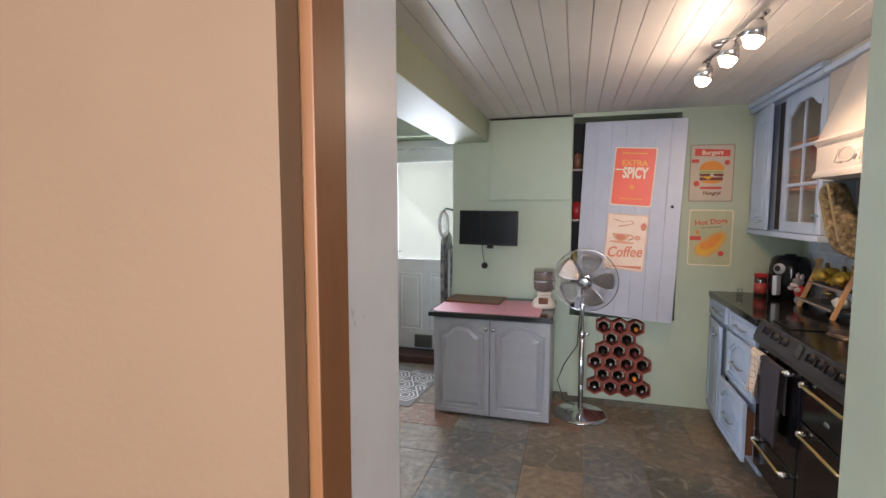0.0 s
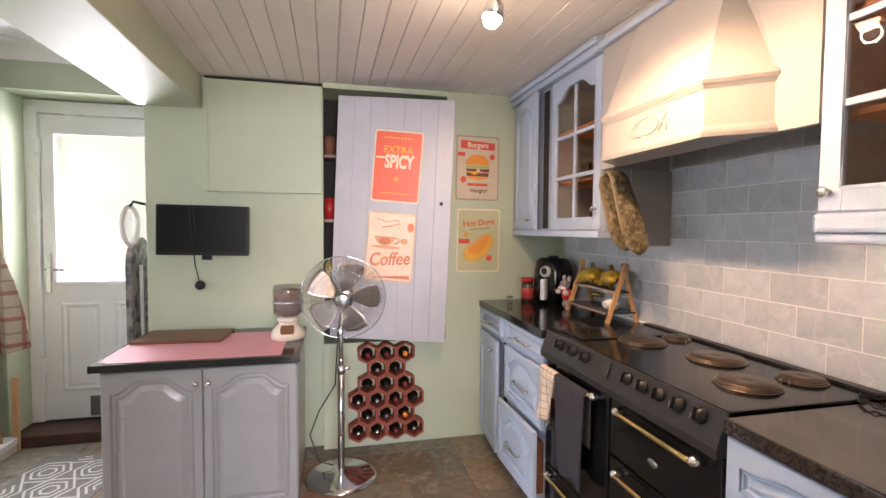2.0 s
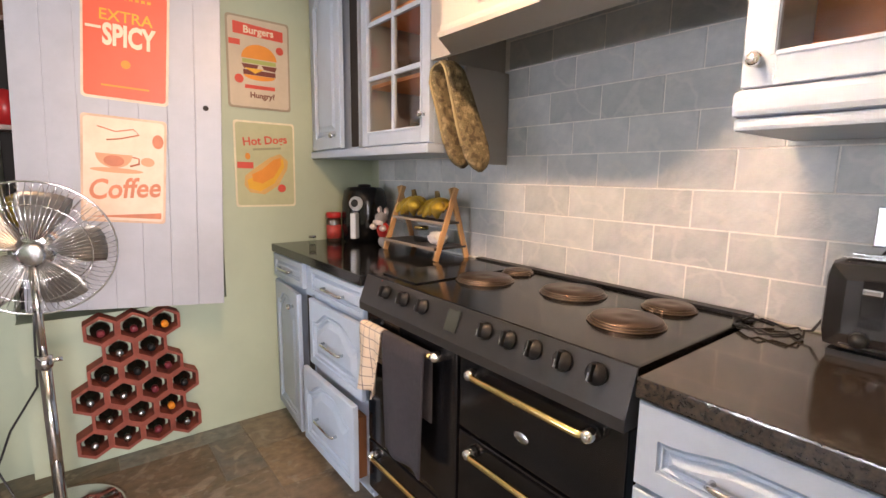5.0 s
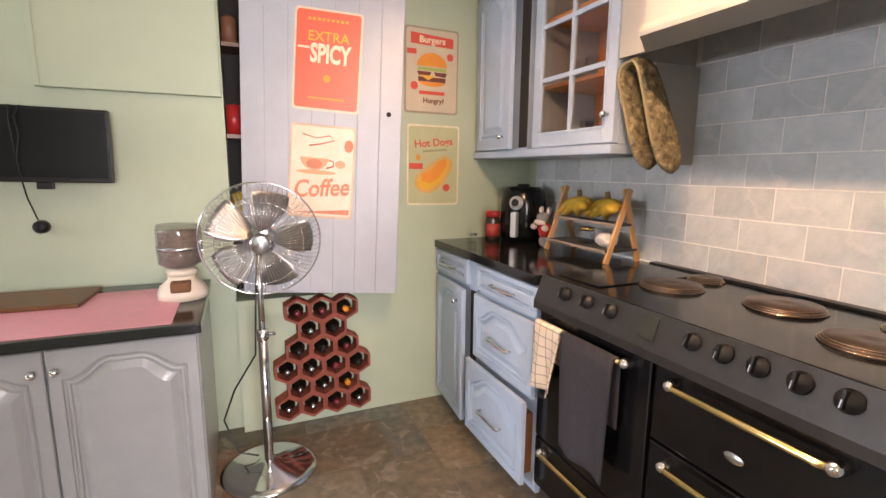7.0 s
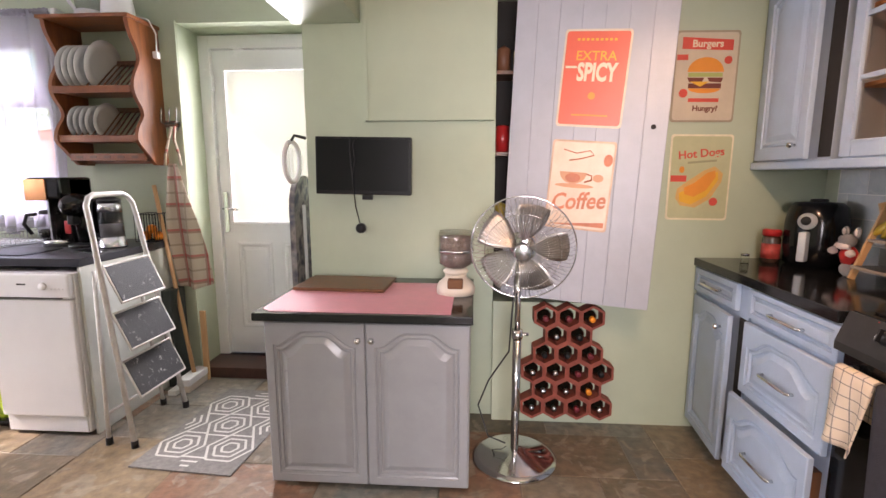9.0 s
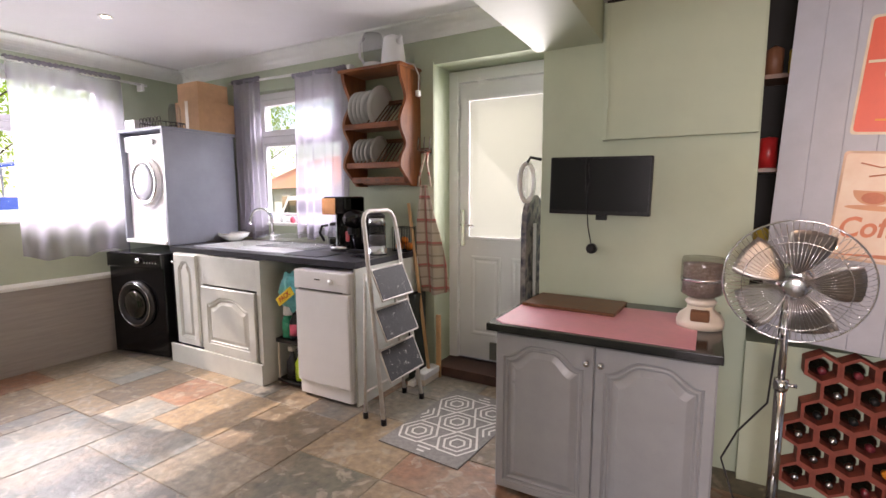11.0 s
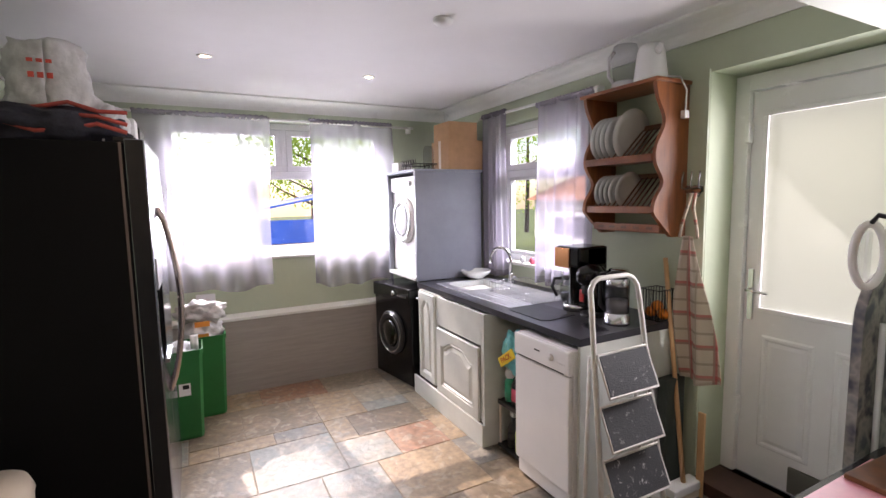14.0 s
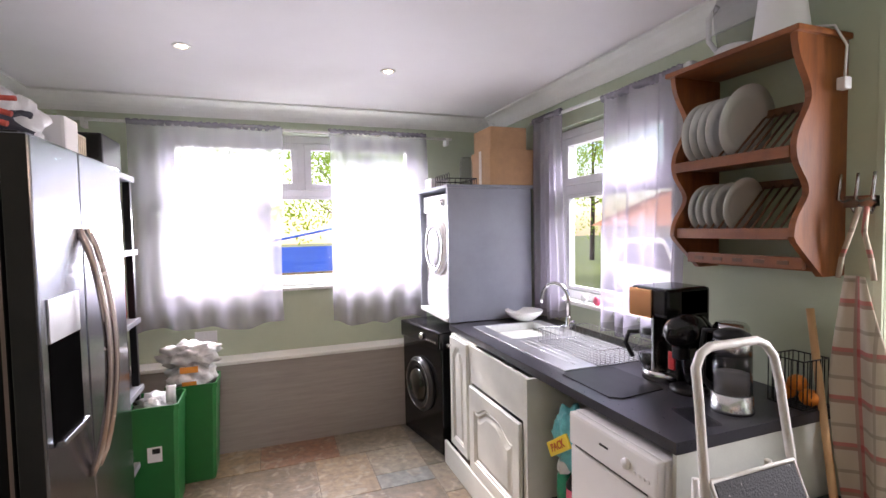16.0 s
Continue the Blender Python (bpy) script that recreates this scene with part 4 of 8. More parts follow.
for x, y, r in ((0.220, 0.166, 0.088), (0.257, 0.705, 0.094), (0.435, 0.722, 0.055), (0.350, 0.419, 0.095), (0.425, 0.165, 0.066)):
    HPL = mat("iron_hot_plate", (0.060, 0.040, 0.030), 0.38, 0.45, var=0.25, scale=20)
    hp = part("hot_plate", lathe(bmesh.new(), [(r, 0.912), (r, 0.916), (r - 0.004, 0.917), (r - 0.004, 0.921), (r - 0.008, 0.922), (r - 0.008, 0.926), (0.02, 0.927), (0.012, 0.925), (0.0, 0.925)], 40, Matrix.Translation((x, y, 0))), HPL, rc, "solid round brown-black iron hot plate")
    for rr, zz in ((r + 0.002, 0.9145), (r - 0.003, 0.9195), (r - 0.007, 0.9245)):
        part("ring", turned(tube(bmesh.new(), [(rr * math.cos(a), rr * math.sin(a), zz) for a in [k * math.pi / 20 for k in range(40)]], 0.0016, 5, True), Matrix.Translation((x, y, 0))), mat("browned_steel", (0.42, 0.31, 0.23), 0.25, 1.0), hp, "thin browned steel ring")


def towel(name, y0, y1, zb, material, label, bulge=0.012, lean=0.0):
    ob = thing(name, (XF - 0.022, 4.895 + y0, 0.752), label, "towel")
    w_ = y1 - y0

    def f(u, v):
        s = v * 2 - 1
        drop = 0.74 - zb
        if s < -0.08:
            return (0.014, w_ * u, -drop * 0.55 * (-s))
        if s > 0.08:
            return (-0.016 - bulge * math.sin(9 * u + 2) * s, w_ * (u * (1 - 0.08 * s) + 0.04 * s) + lean * s, -drop * s - lean * 0.35 * (1 - u) * s)
        a = s / 0.08 * math.pi / 2
        return (-0.001 - 0.015 * math.sin(a), w_ * u, 0.011 * math.cos(a))
    part("cloth", cloth(bmesh.new(), f, 16, 40, 0.005), material, ob)


towel("tea_towel", 0.835, 0.975, 0.52, CHECK, "cream checked tea towel hanging on the oven rail", 0.018, 0.035)
towel("hand_towel", 0.60, 0.83, 0.36, TOWELD, "dark charcoal towel hanging on the oven rail", 0.008)

# wall cabinets, hood
XWF = 2.25
wc = thing("wall_cabinet", (XWF, YN, 1.37), "pale blue wall cabinet with a solid door ajar", "wall cabinet", "wall cabinets")
part("body", box(0.02, 0.34, -0.48, -0.002, 0.0, 0.80), CABB, wc)
d_ = part("door", turned(panel_door(0.40, 0.79, 0.02, 0.05, 0.055), Matrix.Translation((-0.004, -0.015, 0.004)) @ pose(0, 0, 0, 0, 0, -5) @ FX), CABB, wc)
knob(d_, (-0.04, -0.36, 0.06), (-1, 0, 0), 0.012)
# shade beside the door ajar, coloured in as a thin dark sheet
part("opening", box(0.018, 0.0195, -0.478, -0.41, 0.01, 0.79), SHADE, wc, "dark sheet painted as shade beside the open door")
part("cornice", box(-0.03, 0.34, -1.04, -0.002, 0.80, 0.835, 0.008), CABB, wc, "pale cornice moulding")
part("cornice", box(-0.045, 0.34, -1.05, -0.002, 0.835, 0.868, 0.008), CABB, wc, "pale cornice moulding")
part("light_rail", box(-0.01, 0.34, -1.04, -0.002, -0.035, -0.001, 0.006), CABB, wc, "pale pelmet under the cabinet")


def glazed_door(w_, h, cols, rows, foot=0.06):
    """An open door frame with glazing bars and an arched head; its face towards -y."""
    bm = bmesh.new()
    s = 0.055
    bx(bm, 0, s, 0, 0.02, 0, h, 0.003)
    bx(bm, w_ - s, w_, 0, 0.02, 0, h, 0.003)
    bx(bm, s, w_ - s, 0, 0.02, 0, foot, 0.003)
    iw = w_ - 2 * s
    head = [(s, h), (w_ - s, h)]
    for i in range(13):
        x = w_ - s - iw * i / 12
        u = abs(2 * (x - w_ / 2) / iw)
        k = min(1, max(0, (0.9 - u) / 0.6))
        head.append((x, h - 0.12 + 0.06 * k * k * (3 - 2 * k)))
    extrude_poly(bm, head, "y", 0.0, 0.02)
    bars = []
    for c in range(1, cols):
        x = s + iw * c / cols
        bars.append(box(x - 0.009, x + 0.009, 0.002, 0.018, foot, h - 0.065, 0.002))
    for r in range(1, rows):
        z = foot + (h - 0.10 - foot) * r / rows
        bars.append(box(s, w_ - s, 0.001, 0.017, z - 0.009, z + 0.009, 0.002))
    bead = bmesh.new()
    for x0, x1, z0, z1 in ((s - 0.010, s - 0.002, foot - 0.008, h - 0.10), (w_ - s + 0.002, w_ - s + 0.010, foot - 0.008, h - 0.10), (s, w_ - s, foot - 0.010, foot - 0.002)):
        bx(bead, x0, x1, -0.004, 0.001, z0, z1, 0.0015)
    return bm, bars, bead


def glass_cabinet(ob, y0, w_, h, d, cols, rows, material, inner):
    b = bmesh.new()
    bx(b, 0.02, d, y0 - w_, y0 - w_ + 0.016, 0, h)
    bx(b, 0.02, d, y0 - 0.016, y0, 0, h)
    bx(b, 0.02, d, y0 - w_ + 0.016, y0 - 0.016, 0, 0.016)
    bx(b, 0.02, d, y0 - w_ + 0.016, y0 - 0.016, h - 0.016, h)
    part("carcass", b, material, ob)
    part("lining", box(d - 0.012, d - 0.002, y0 - w_ + 0.017, y0 - 0.017, 0.017, h - 0.017), inner, ob, "brown wooden back board")
    for k in range(1, rows):
        part("shelf", box(0.04, d - 0.014, y0 - w_ + 0.017, y0 - 0.017, h * k / rows - 0.02, h * k / rows - 0.006), inner, ob, "brown wooden shelf")
    fr_, bars, bead = glazed_door(w_ - 0.008, h - 0.008, cols, rows)
    MD = Matrix.Translation((0.0, y0 - 0.004, 0.004)) @ FX
    dd = part("door", turned(fr_, MD), material, ob)
    for q in bars:
        part("glazing_bar", turned(q, MD), material, dd)
    part("bead", turned(bead, MD), material, dd)
    part("pane", box(0.009, 0.011, y0 - w_ + 0.05, y0 - 0.05, 0.05, h - 0.07), DGLASS, dd, "clear glass panes")
    return dd


BROWNIN = mat("brown_wood_interior", (0.74, 0.34, 0.15), 0.5, var=0.2, scale=6)
gc = thing("wall_cabinet", (XWF, 6.34, 1.37), "pale blue wall cabinet with a glazed arched door", "wall cabinet", "wall cabinets")
d_ = glass_cabinet(gc, 0.0, 0.50, 0.80, 0.34, 2, 3, CABB, BROWNIN)
knob(d_, (0.0, -0.465, 0.10), (-1, 0, 0), 0.013)
gc2 = thing("wall_cabinet", (XWF, 4.86, 1.42), "pale blue wall cabinet with wide glazed doors and a moulded base", "wall cabinet", "wall cabinets")
d_ = glass_cabinet(gc2, 0.0, 0.50, 0.76, 0.34, 1, 3, CABB, BROWNIN)
knob(d_, (0.0, -0.03, 0.05), (-1, 0, 0), 0.014)
d_ = glass_cabinet(gc2, -0.50, 0.35, 0.76, 0.34, 1, 3, CABB, BROWNIN)
part("light_rail", box(-0.012, 0.34, -0.85, 0.004, -0.05, -0.001, 0.012), CABB, gc2, "moulded base rail")
part("light_rail", box(-0.004, 0.34, -0.85, 0.0, -0.075, -0.051, 0.008), CABB, gc2, "moulded base rail")
part("cornice", box(-0.03, 0.34, -0.85, 0.0, 0.76, 0.82, 0.012), CABB, gc2, "pale cornice moulding")
rnd = random.Random(5)
for i in range(9):
    y = 5.90 + 0.042 * i + rnd.uniform(-0.01, 0.01)
    z = 1.386 if i % 2 else 1.6365
    g = thing("drinking_glass", (2.38 + 0.09 * rnd.random(), y, z if i % 2 else 1.37 + 0.80 / 3 - 0.006), "clear drinking glass standing in the glazed cabinet", "glass", "glasses in the cabinet")
    part("bowl", lathe(bmesh.new(), [(0.022, 0.0), (0.026, 0.04), (0.030, 0.10), (0.028, 0.10), (0.024, 0.04), (0.0, 0.006)], 14), GLASS, g)

hd_ = thing("cooker_hood", (XWF, 4.862, 1.646), "cream painted chimney hood with a moulded band and a pyramid front", "cooker hood")
hw = 0.975
part("canopy", box(0.0, 0.018, 0, hw, 0.0, 0.596), HOODM, hd_, "flat cream hood front")
part("side_panel", box(0.02, 0.34, hw - 0.018, hw - 0.002, 0.0, 0.59), HOODM, hd_, "cream side panel")
part("extractor", box(0.03, 0.335, 0.01, hw - 0.02, 0.34, 0.585, 0.004), GREYPAN, hd_, "dark grey extractor unit inside the hood")
# bay: front part comes forward with chamfered ends
yA, yB, yC, yD_ = 0.123, 0.235, 0.745, 0.853


def bay(z0, z1, o0, o1):
    bm = bmesh.new()
    def ring(o, z):
        return [bm.verts.new(p) for p in ((-0.001, yA - o, z), (-0.13 - o, yB - o * 0.4, z), (-0.13 - o, yC + o * 0.4, z), (-0.001, yD_ + o, z))]
    A, B = ring(o0, z0), ring(o1, z1)
    for i in range(4):
        j = (i + 1) % 4
        bm.faces.new((A[i], A[j], B[j], B[i]))
    bm.faces.new(A[::-1])
    bm.faces.new(B)
    return bm


part("band", bay(0.034, 0.140, 0, 0), HOODM, hd_, "flat band with carved motif")
for z0, z1, o0, o1 in ((0.0, 0.012, 0.010, 0.014), (0.0125, 0.022, 0.009, 0.009), (0.0225, 0.0335, 0.005, 0.002), (0.1405, 0.152, 0.003, 0.009), (0.1525, 0.163, 0.012, 0.017), (0.1635, 0.178, 0.017, 0.006)):
    part("moulding", bay(z0, z1, o0, o1), HOODM, hd_)
sl = bmesh.new()
A = [sl.verts.new(p) for p in ((-0.001, yA, 0.178), (-0.128, yB, 0.178), (-0.128, yC, 0.178), (-0.001, yD_, 0.178))]
B = [sl.verts.new(p) for p in ((-0.001, 0.245, 0.535), (-0.012, 0.275, 0.535), (-0.012, 0.705, 0.535), (-0.001, 0.735, 0.535))]
for i in range(4):
    j = (i + 1) % 4
    sl.faces.new((A[i], A[j], B[j], B[i]))
sl.faces.new(A[::-1])
sl.faces.new(B)
part("sloping_front", sl, HOODM, hd_, "cream sloping front")
cv = bmesh.new()
tube(cv, [(-0.131, 0.49 + 0.06 * math.cos(a), 0.087 + 0.030 * math.sin(a)) for a in [k * math.pi / 12 for k in range(24)]], 0.0045, 6, True)
tube(cv, [(-0.131, 0.43, 0.118), (-0.131, 0.39, 0.055), (-0.131, 0.385, 0.120), (-0.131, 0.43, 0.060)], 0.0045, 6)
tube(cv, [(-0.131, 0.55, 0.112), (-0.131, 0.585, 0.058), (-0.131, 0.52, 0.055)], 0.0045, 6)
part("carved_motif", cv, HOODM, hd_, "carved line ornament")
part("cornice", box(-0.03, -0.0005, 0.0, hw, 0.53, 0.562, 0.008), CABB, hd_, "pale cornice moulding")
solo("splashback_end_panel", box(2.38, 2.595, 5.80, 5.815, 1.30, 1.64), HOODM, "cream end panel under the hood", "panel")

# slate tile splashback
sp = thing("wall_east_splashback", (XE, 0, 0), "blue-grey slate brick-bond tiled splashback with pale grout", kind="structure")
part("grout", box(-0.006, -0.001, 4.0, 6.79, 0.905, 2.2), GROUT, sp, "pale grout", kind="stuff")
part("sealant", box(-0.016, -0.004, 4.89, 6.78, 0.906, 0.914, 0.002), TRIMW, sp, "white sealant line")

# oven glove
og = thing("oven_glove", (2.268, 5.765, 1.632), "camouflage quilted double oven glove hung folded from the hood", "oven glove")
GP = [(0.05, -0.03, -0.365), (0.042, -0.005, -0.28), (0.022, 0.02, -0.17), (0.004, 0.052, -0.07), (0.0, 0.048, -0.028), (0.0, 0.022, -0.010), (0.0, -0.010, -0.008), (0.0, -0.040, -0.032), (0.012, -0.066, -0.11), (0.028, -0.088, -0.20), (0.044, -0.112, -0.29), (0.055, -0.132, -0.378)]


def along(t):
    i = min(int(t * (len(GP) - 1)), len(GP) - 2)
    k = t * (len(GP) - 1) - i
    return Vector(GP[i]).lerp(Vector(GP[i + 1]), k)


bm = bmesh.new()
rings, NR = [], 64
for i in range(NR + 1):
    t = i / NR
    c, d = along(t), (along(min(1, t + 0.02)) - along(max(0, t - 0.02))).normalized()
    end = min(t, 1 - t)
    hw_ = (0.048 + 0.012 * math.cos(2 * math.pi * t)) * math.sqrt(min(1, max(0.01, end / 0.10) * (2 - min(1, end / 0.10))) if end < 0.10 else 1)
    th_ = (0.009 + 0.012 * abs(2 * t - 1)) * (math.sqrt(max(0.02, min(1, end / 0.05))))
    th_ *= 1 + 0.10 * math.sin(t * 60)
    nrm = d.cross(Vector((1, 0, 0))).normalized()
    rings.append([bm.verts.new(c + Vector((hw_ * (abs(math.cos(a)) ** 0.55) * (1 if math.cos(a) > 0 else -1), 0, 0)) + nrm * th_ * math.sin(a) * (1 + 0.12 * math.sin(9 * math.cos(a)))) for a in [k * math.pi / 12 for k in range(24)]])
for A, B in zip(rings, rings[1:]):
    for j in range(24):
        f = bm.faces.new((A[j], A[(j + 1) % 24], B[(j + 1) % 24], B[j]))
        f.smooth = True
bm.faces.new(rings[0][::-1])
bm.faces.new(rings[-1])
for v in bm.verts:
    v.co.y *= 0.85
    v.co.z *= 0.96
part("mitt", bm, CAMO, og, "quilted camouflage padding")
for sd in (-1, 1):
    part("band", tube(bmesh.new(), [Vector((along(t).x + sd * (0.046 + 0.012 * math.cos(2 * math.pi * t)), along(t).y * 0.85, along(t).z * 0.96)) for t in [0.09 + 0.82 * k / 40 for k in range(41)]], 0.006, 6), mat("khaki_binding", (0.24, 0.20, 0.11), 0.8), og, "khaki bound edge")
part("hook", tube(bmesh.new(), [(0.0, 0.0, 0.02), (0.0, 0.0, -0.02), (0.0, -0.02, -0.03)], 0.003, 6), CHROME, og)

# things on the corner worktop

SILV = mat("satin_silver_plastic", (0.62, 0.63, 0.64), 0.3, 0.3)
af = thing("air_fryer", (2.455, 6.70, HC), "glossy black air fryer with a silver dial and handle", "air fryer", rz=38)
prof = [(0.10, 0.0), (0.115, 0.01), (0.125, 0.10), (0.122, 0.20), (0.11, 0.265), (0.09, 0.285), (0.0, 0.292)]
part("body", turned(lathe(bmesh.new(), prof, 32), Matrix.Diagonal((0.90, 0.98, 1.0, 1))), BLKENAM, af)
part("dial", turned(lathe(bmesh.new(), [(0.036, 0), (0.036, 0.010), (0.026, 0.012), (0.024, 0.022), (0, 0.024)], 24), Matrix.Translation((-0.103, -0.0, 0.205)) @ pose(0, 0, 0, 0, -82)), SILV, af, "round silver dial")
part("dial_face", turned(lathe(bmesh.new(), [(0.020, 0.0245), (0.018, 0.028), (0, 0.0285)], 20), Matrix.Translation((-0.103, 0, 0.205)) @ pose(0, 0, 0, 0, -82)), BLKPL, af, "black dial centre")
part("handle", box(-0.150, -0.105, -0.016, 0.016, 0.03, 0.160, 0.007), SILV, af, "silver basket handle")
part("lid_vent", turned(lathe(bmesh.new(), [(0.035, 0.288), (0.032, 0.300), (0.0, 0.302)], 20), Matrix.Identity(4)), BLKPL, af)
jr = thing("coffee_jar", (2.31, 6.77, HC), "clear jar with red label and red lid", "jar")
part("glass", lathe(bmesh.new(), [(0.036, 0), (0.038, 0.01), (0.038, 0.11), (0.034, 0.125), (0.0, 0.126)], 20), mat("instant_coffee", (0.06, 0.03, 0.02), 0.2, coat=0.6), jr)
part("label", lathe(bmesh.new(), [(0.0388, 0.02), (0.0388, 0.09)], 20), mat("red_label", (0.42, 0.05, 0.04), 0.5, var=0.25, scale=60), jr, "red paper label")
part("lid", lathe(bmesh.new(), [(0.039, 0.126), (0.039, 0.15), (0.034, 0.155), (0, 0.155)], 20), REDPL, jr, "red lid")
sj = thing("small_jar", (2.17, 6.72, HC), "small clear glass jar", "jar")
part("glass", lathe(bmesh.new(), [(0.017, 0), (0.018, 0.03), (0.015, 0.036), (0, 0.037)], 16), GLASS, sj)
part("lid", lathe(bmesh.new(), [(0.018, 0.037), (0.018, 0.046), (0, 0.047)], 16), STEEL, sj, "metal lid")
fg = thing("figurine", (2.42, 6.45, HC), "small grey and white mouse figurine in a red jacket", "figurine")
fb = bmesh.new()
lump(fb, (0, 0, 0.085), (0.030, 0.034, 0.040), 1, 3, 0.12)
part("jacket", fb, mat("red_felt", (0.48, 0.025, 0.02), 0.85, var=0.15), fg, "red felt jacket")
fb = bmesh.new()
lump(fb, (0, 0, 0.03), (0.027, 0.030, 0.032), 6, 2, 0.1, flat=0)
lump(fb, (-0.012, 0, 0.145), (0.030, 0.030, 0.028), 2, 3, 0.12)
for sd in (-1, 1):
    lump(fb, (0.0, sd * 0.030, 0.180), (0.008, 0.017, 0.022), 3, 2, 0.05)
part("head", fb, mat("grey_felt", (0.22, 0.21, 0.22), 0.9, var=0.25), fg, "grey felt head and legs")
fb = bmesh.new()
for sd in (-1, 1):
    lump(fb, (-0.008, sd * 0.030, 0.181), (0.004, 0.010, 0.014), 3, 2, 0.05)
    lump(fb, (-0.030, sd * 0.046, 0.10), (0.018, 0.018, 0.016), 4, 2, 0.2)
lump(fb, (-0.030, 0.0, 0.125), (0.016, 0.034, 0.014), 8, 3, 0.5)
part("trim", fb, mat("white_pink_felt", (0.62, 0.52, 0.50), 0.9, var=0.15), fg, "white fur trim and paws")

fs = thing("fruit_stand", (2.40, 6.0, HC), "two-tier wooden A-frame fruit stand with slate trays", "fruit stand", rz=0)


def bar(bm, a, b, w_, t_):
    a, b = Vector(a), Vector(b)
    d = (b - a)
    q = d.to_track_quat("Z", "Y").to_matrix().to_4x4()
    bx(bm, -w_ / 2, w_ / 2, -t_ / 2, t_ / 2, 0, d.length, 0.002, Matrix.Translation(a) @ q)
    return bm


for y in (0.0, 0.40):
    part("leg", bar(bmesh.new(), (0.0, y, 0), (0.105, y, 0.300), 0.012, 0.024), LWOOD, fs)
    part("leg", bar(bmesh.new(), (0.175, y + 0.008, 0), (0.085, y + 0.008, 0.300), 0.012, 0.024), LWOOD, fs)
part("shelf", box(-0.005, 0.165, 0.0, 0.40, 0.045, 0.055, 0.002), mat("black_slate_tray", (0.03, 0.03, 0.033), 0.4, var=0.3), fs, "dark slate tray")
part("shelf", box(0.045, 0.125, 0.0, 0.40, 0.150, 0.160, 0.002), mat("black_slate_tray", (0.03, 0.03, 0.033), 0.4), fs, "dark slate tray")

for x_, z_ in ((-0.0065, 0.044), (0.0435, 0.149)):
    part("lip", box(x_ - 0.002, x_ + 0.0012, 0.0, 0.40, z_, z_ + 0.012, 0.0005), mat("weathered_tray_edge", (0.26, 0.21, 0.17), 0.6, var=0.15), fs, "pale weathered tray edge")


def banana(p, a, s):
    pts = []
    for i in range(9):
        t = i / 8
        pts.append((0.095 * math.sin(2.0 * t - 1.0) * s, 0, 0.06 * math.cos(2.0 * t - 1.0)))
    b = tube(bmesh.new(), pts, [0.006, 0.017, 0.024, 0.027, 0.027, 0.026, 0.022, 0.014, 0.007], 8)
    return turned(b, pose(*p, 0, 0, a))


rnd = random.Random(8)
for k, y0 in enumerate((6.27, 6.09)):
    bn = thing("banana_bunch", (2.485, y0, HC + 0.16), "ripe yellow banana bunch lying on the fruit stand", "fruit", "bananas")
    for i in range(4):
        part("banana", turned(banana((0, 0, 0), 0, 1), pose(-0.02 + 0.012 * i, -0.055 + 0.034 * i, 0.002 + 0.010 * (i % 2), 14 * (i - 1.5), 18, 62 + 22 * i)), YEL, bn)
    part("stalk", tube(bmesh.new(), [(0, 0, 0.035), (0.006, 0.012, 0.075), (0.004, 0.022, 0.125)], [0.026, 0.014, 0.010], 8), mat("brown_stalk", (0.22, 0.14, 0.05), 0.8), bn, "brown stalk")
gj = thing("glass_jar", (2.47, 6.20, HC + 0.055), "squat glass jar with a gold lid on the lower tray", "jar")
part("glass", lathe(bmesh.new(), [(0.03, 0), (0.036, 0.01), (0.036, 0.05), (0.03, 0.056), (0, 0.057)], 18), SMOKE, gj)
part("lid", lathe(bmesh.new(), [(0.033, 0.057), (0.033, 0.07), (0, 0.072)], 18), BRASS, gj, "gold lid")
sb = thing("snack_bag", (2.48, 6.09, HC + 0.055), "small clear plastic food bag", "bag")
part("bag", lump(bmesh.new(), (0, 0, 0.026), (0.04, 0.05, 0.032), 4, 3, 0.25, 3, 0.0), WHBAG, sb)

ts = thing("toaster", (2.425, 4.735, HC), "black four-slice toaster with chrome lever slot", "toaster")
part("body", box(0.0, 0.155, -0.34, 0.0, 0.012, 0.20, 0.040), mat("black_satin_metal", (0.012, 0.012, 0.014), 0.24, var=0.2), ts)
part("seam", box(-0.0015, 0.1565, -0.30, -0.04, 0.030, 0.033), GREYPAN, ts, "thin base seam")
part("foot", box(0.01, 0.145, -0.32, -0.02, 0.0, 0.014), BLKPL, ts)
for y0 in (-0.31, -0.155):
    for x0 in (0.03, 0.095):
        part("slot", box(x0, x0 + 0.028, y0, y0 + 0.13, 0.200, 0.2015), STEEL, ts, "bread slot with steel edge")
for y0 in (-0.10, -0.27):
    part("lever_slot", box(-0.002, 0.004, y0, y0 + 0.035, 0.07, 0.165, 0.002), BLKENAM, ts, "glossy black lever slot")
    part("lever", box(-0.014, -0.002, y0 + 0.002, y0 + 0.033, 0.135, 0.150, 0.004), CHROME, ts, "chrome lever")
    part("dial", turned(lathe(bmesh.new(), [(0.016, 0), (0.014, 0.012), (0, 0.013)], 16), Matrix.Translation((0.0, y0 + 0.03, 0.045)) @ pose(0, 0, 0, 0, -90)), GREYPAN, ts)
cb_ = thing("power_cable", (2.50, 4.86, HC), "black power cable looped on the worktop", "cable")
part("cable", tube(bmesh.new(), [(0.05 * math.cos(a), 0.07 * math.sin(a) - 0.02, 0.004 + 0.006 * (i % 3)) for i, a in enumerate([k * math.pi / 8 for k in range(30)])] + [(0.02, -0.1, 0.02), (0.08, -0.16, 0.15), (0.085, -0.2, 0.22)], 0.003, 6), BLKPL, cb_)
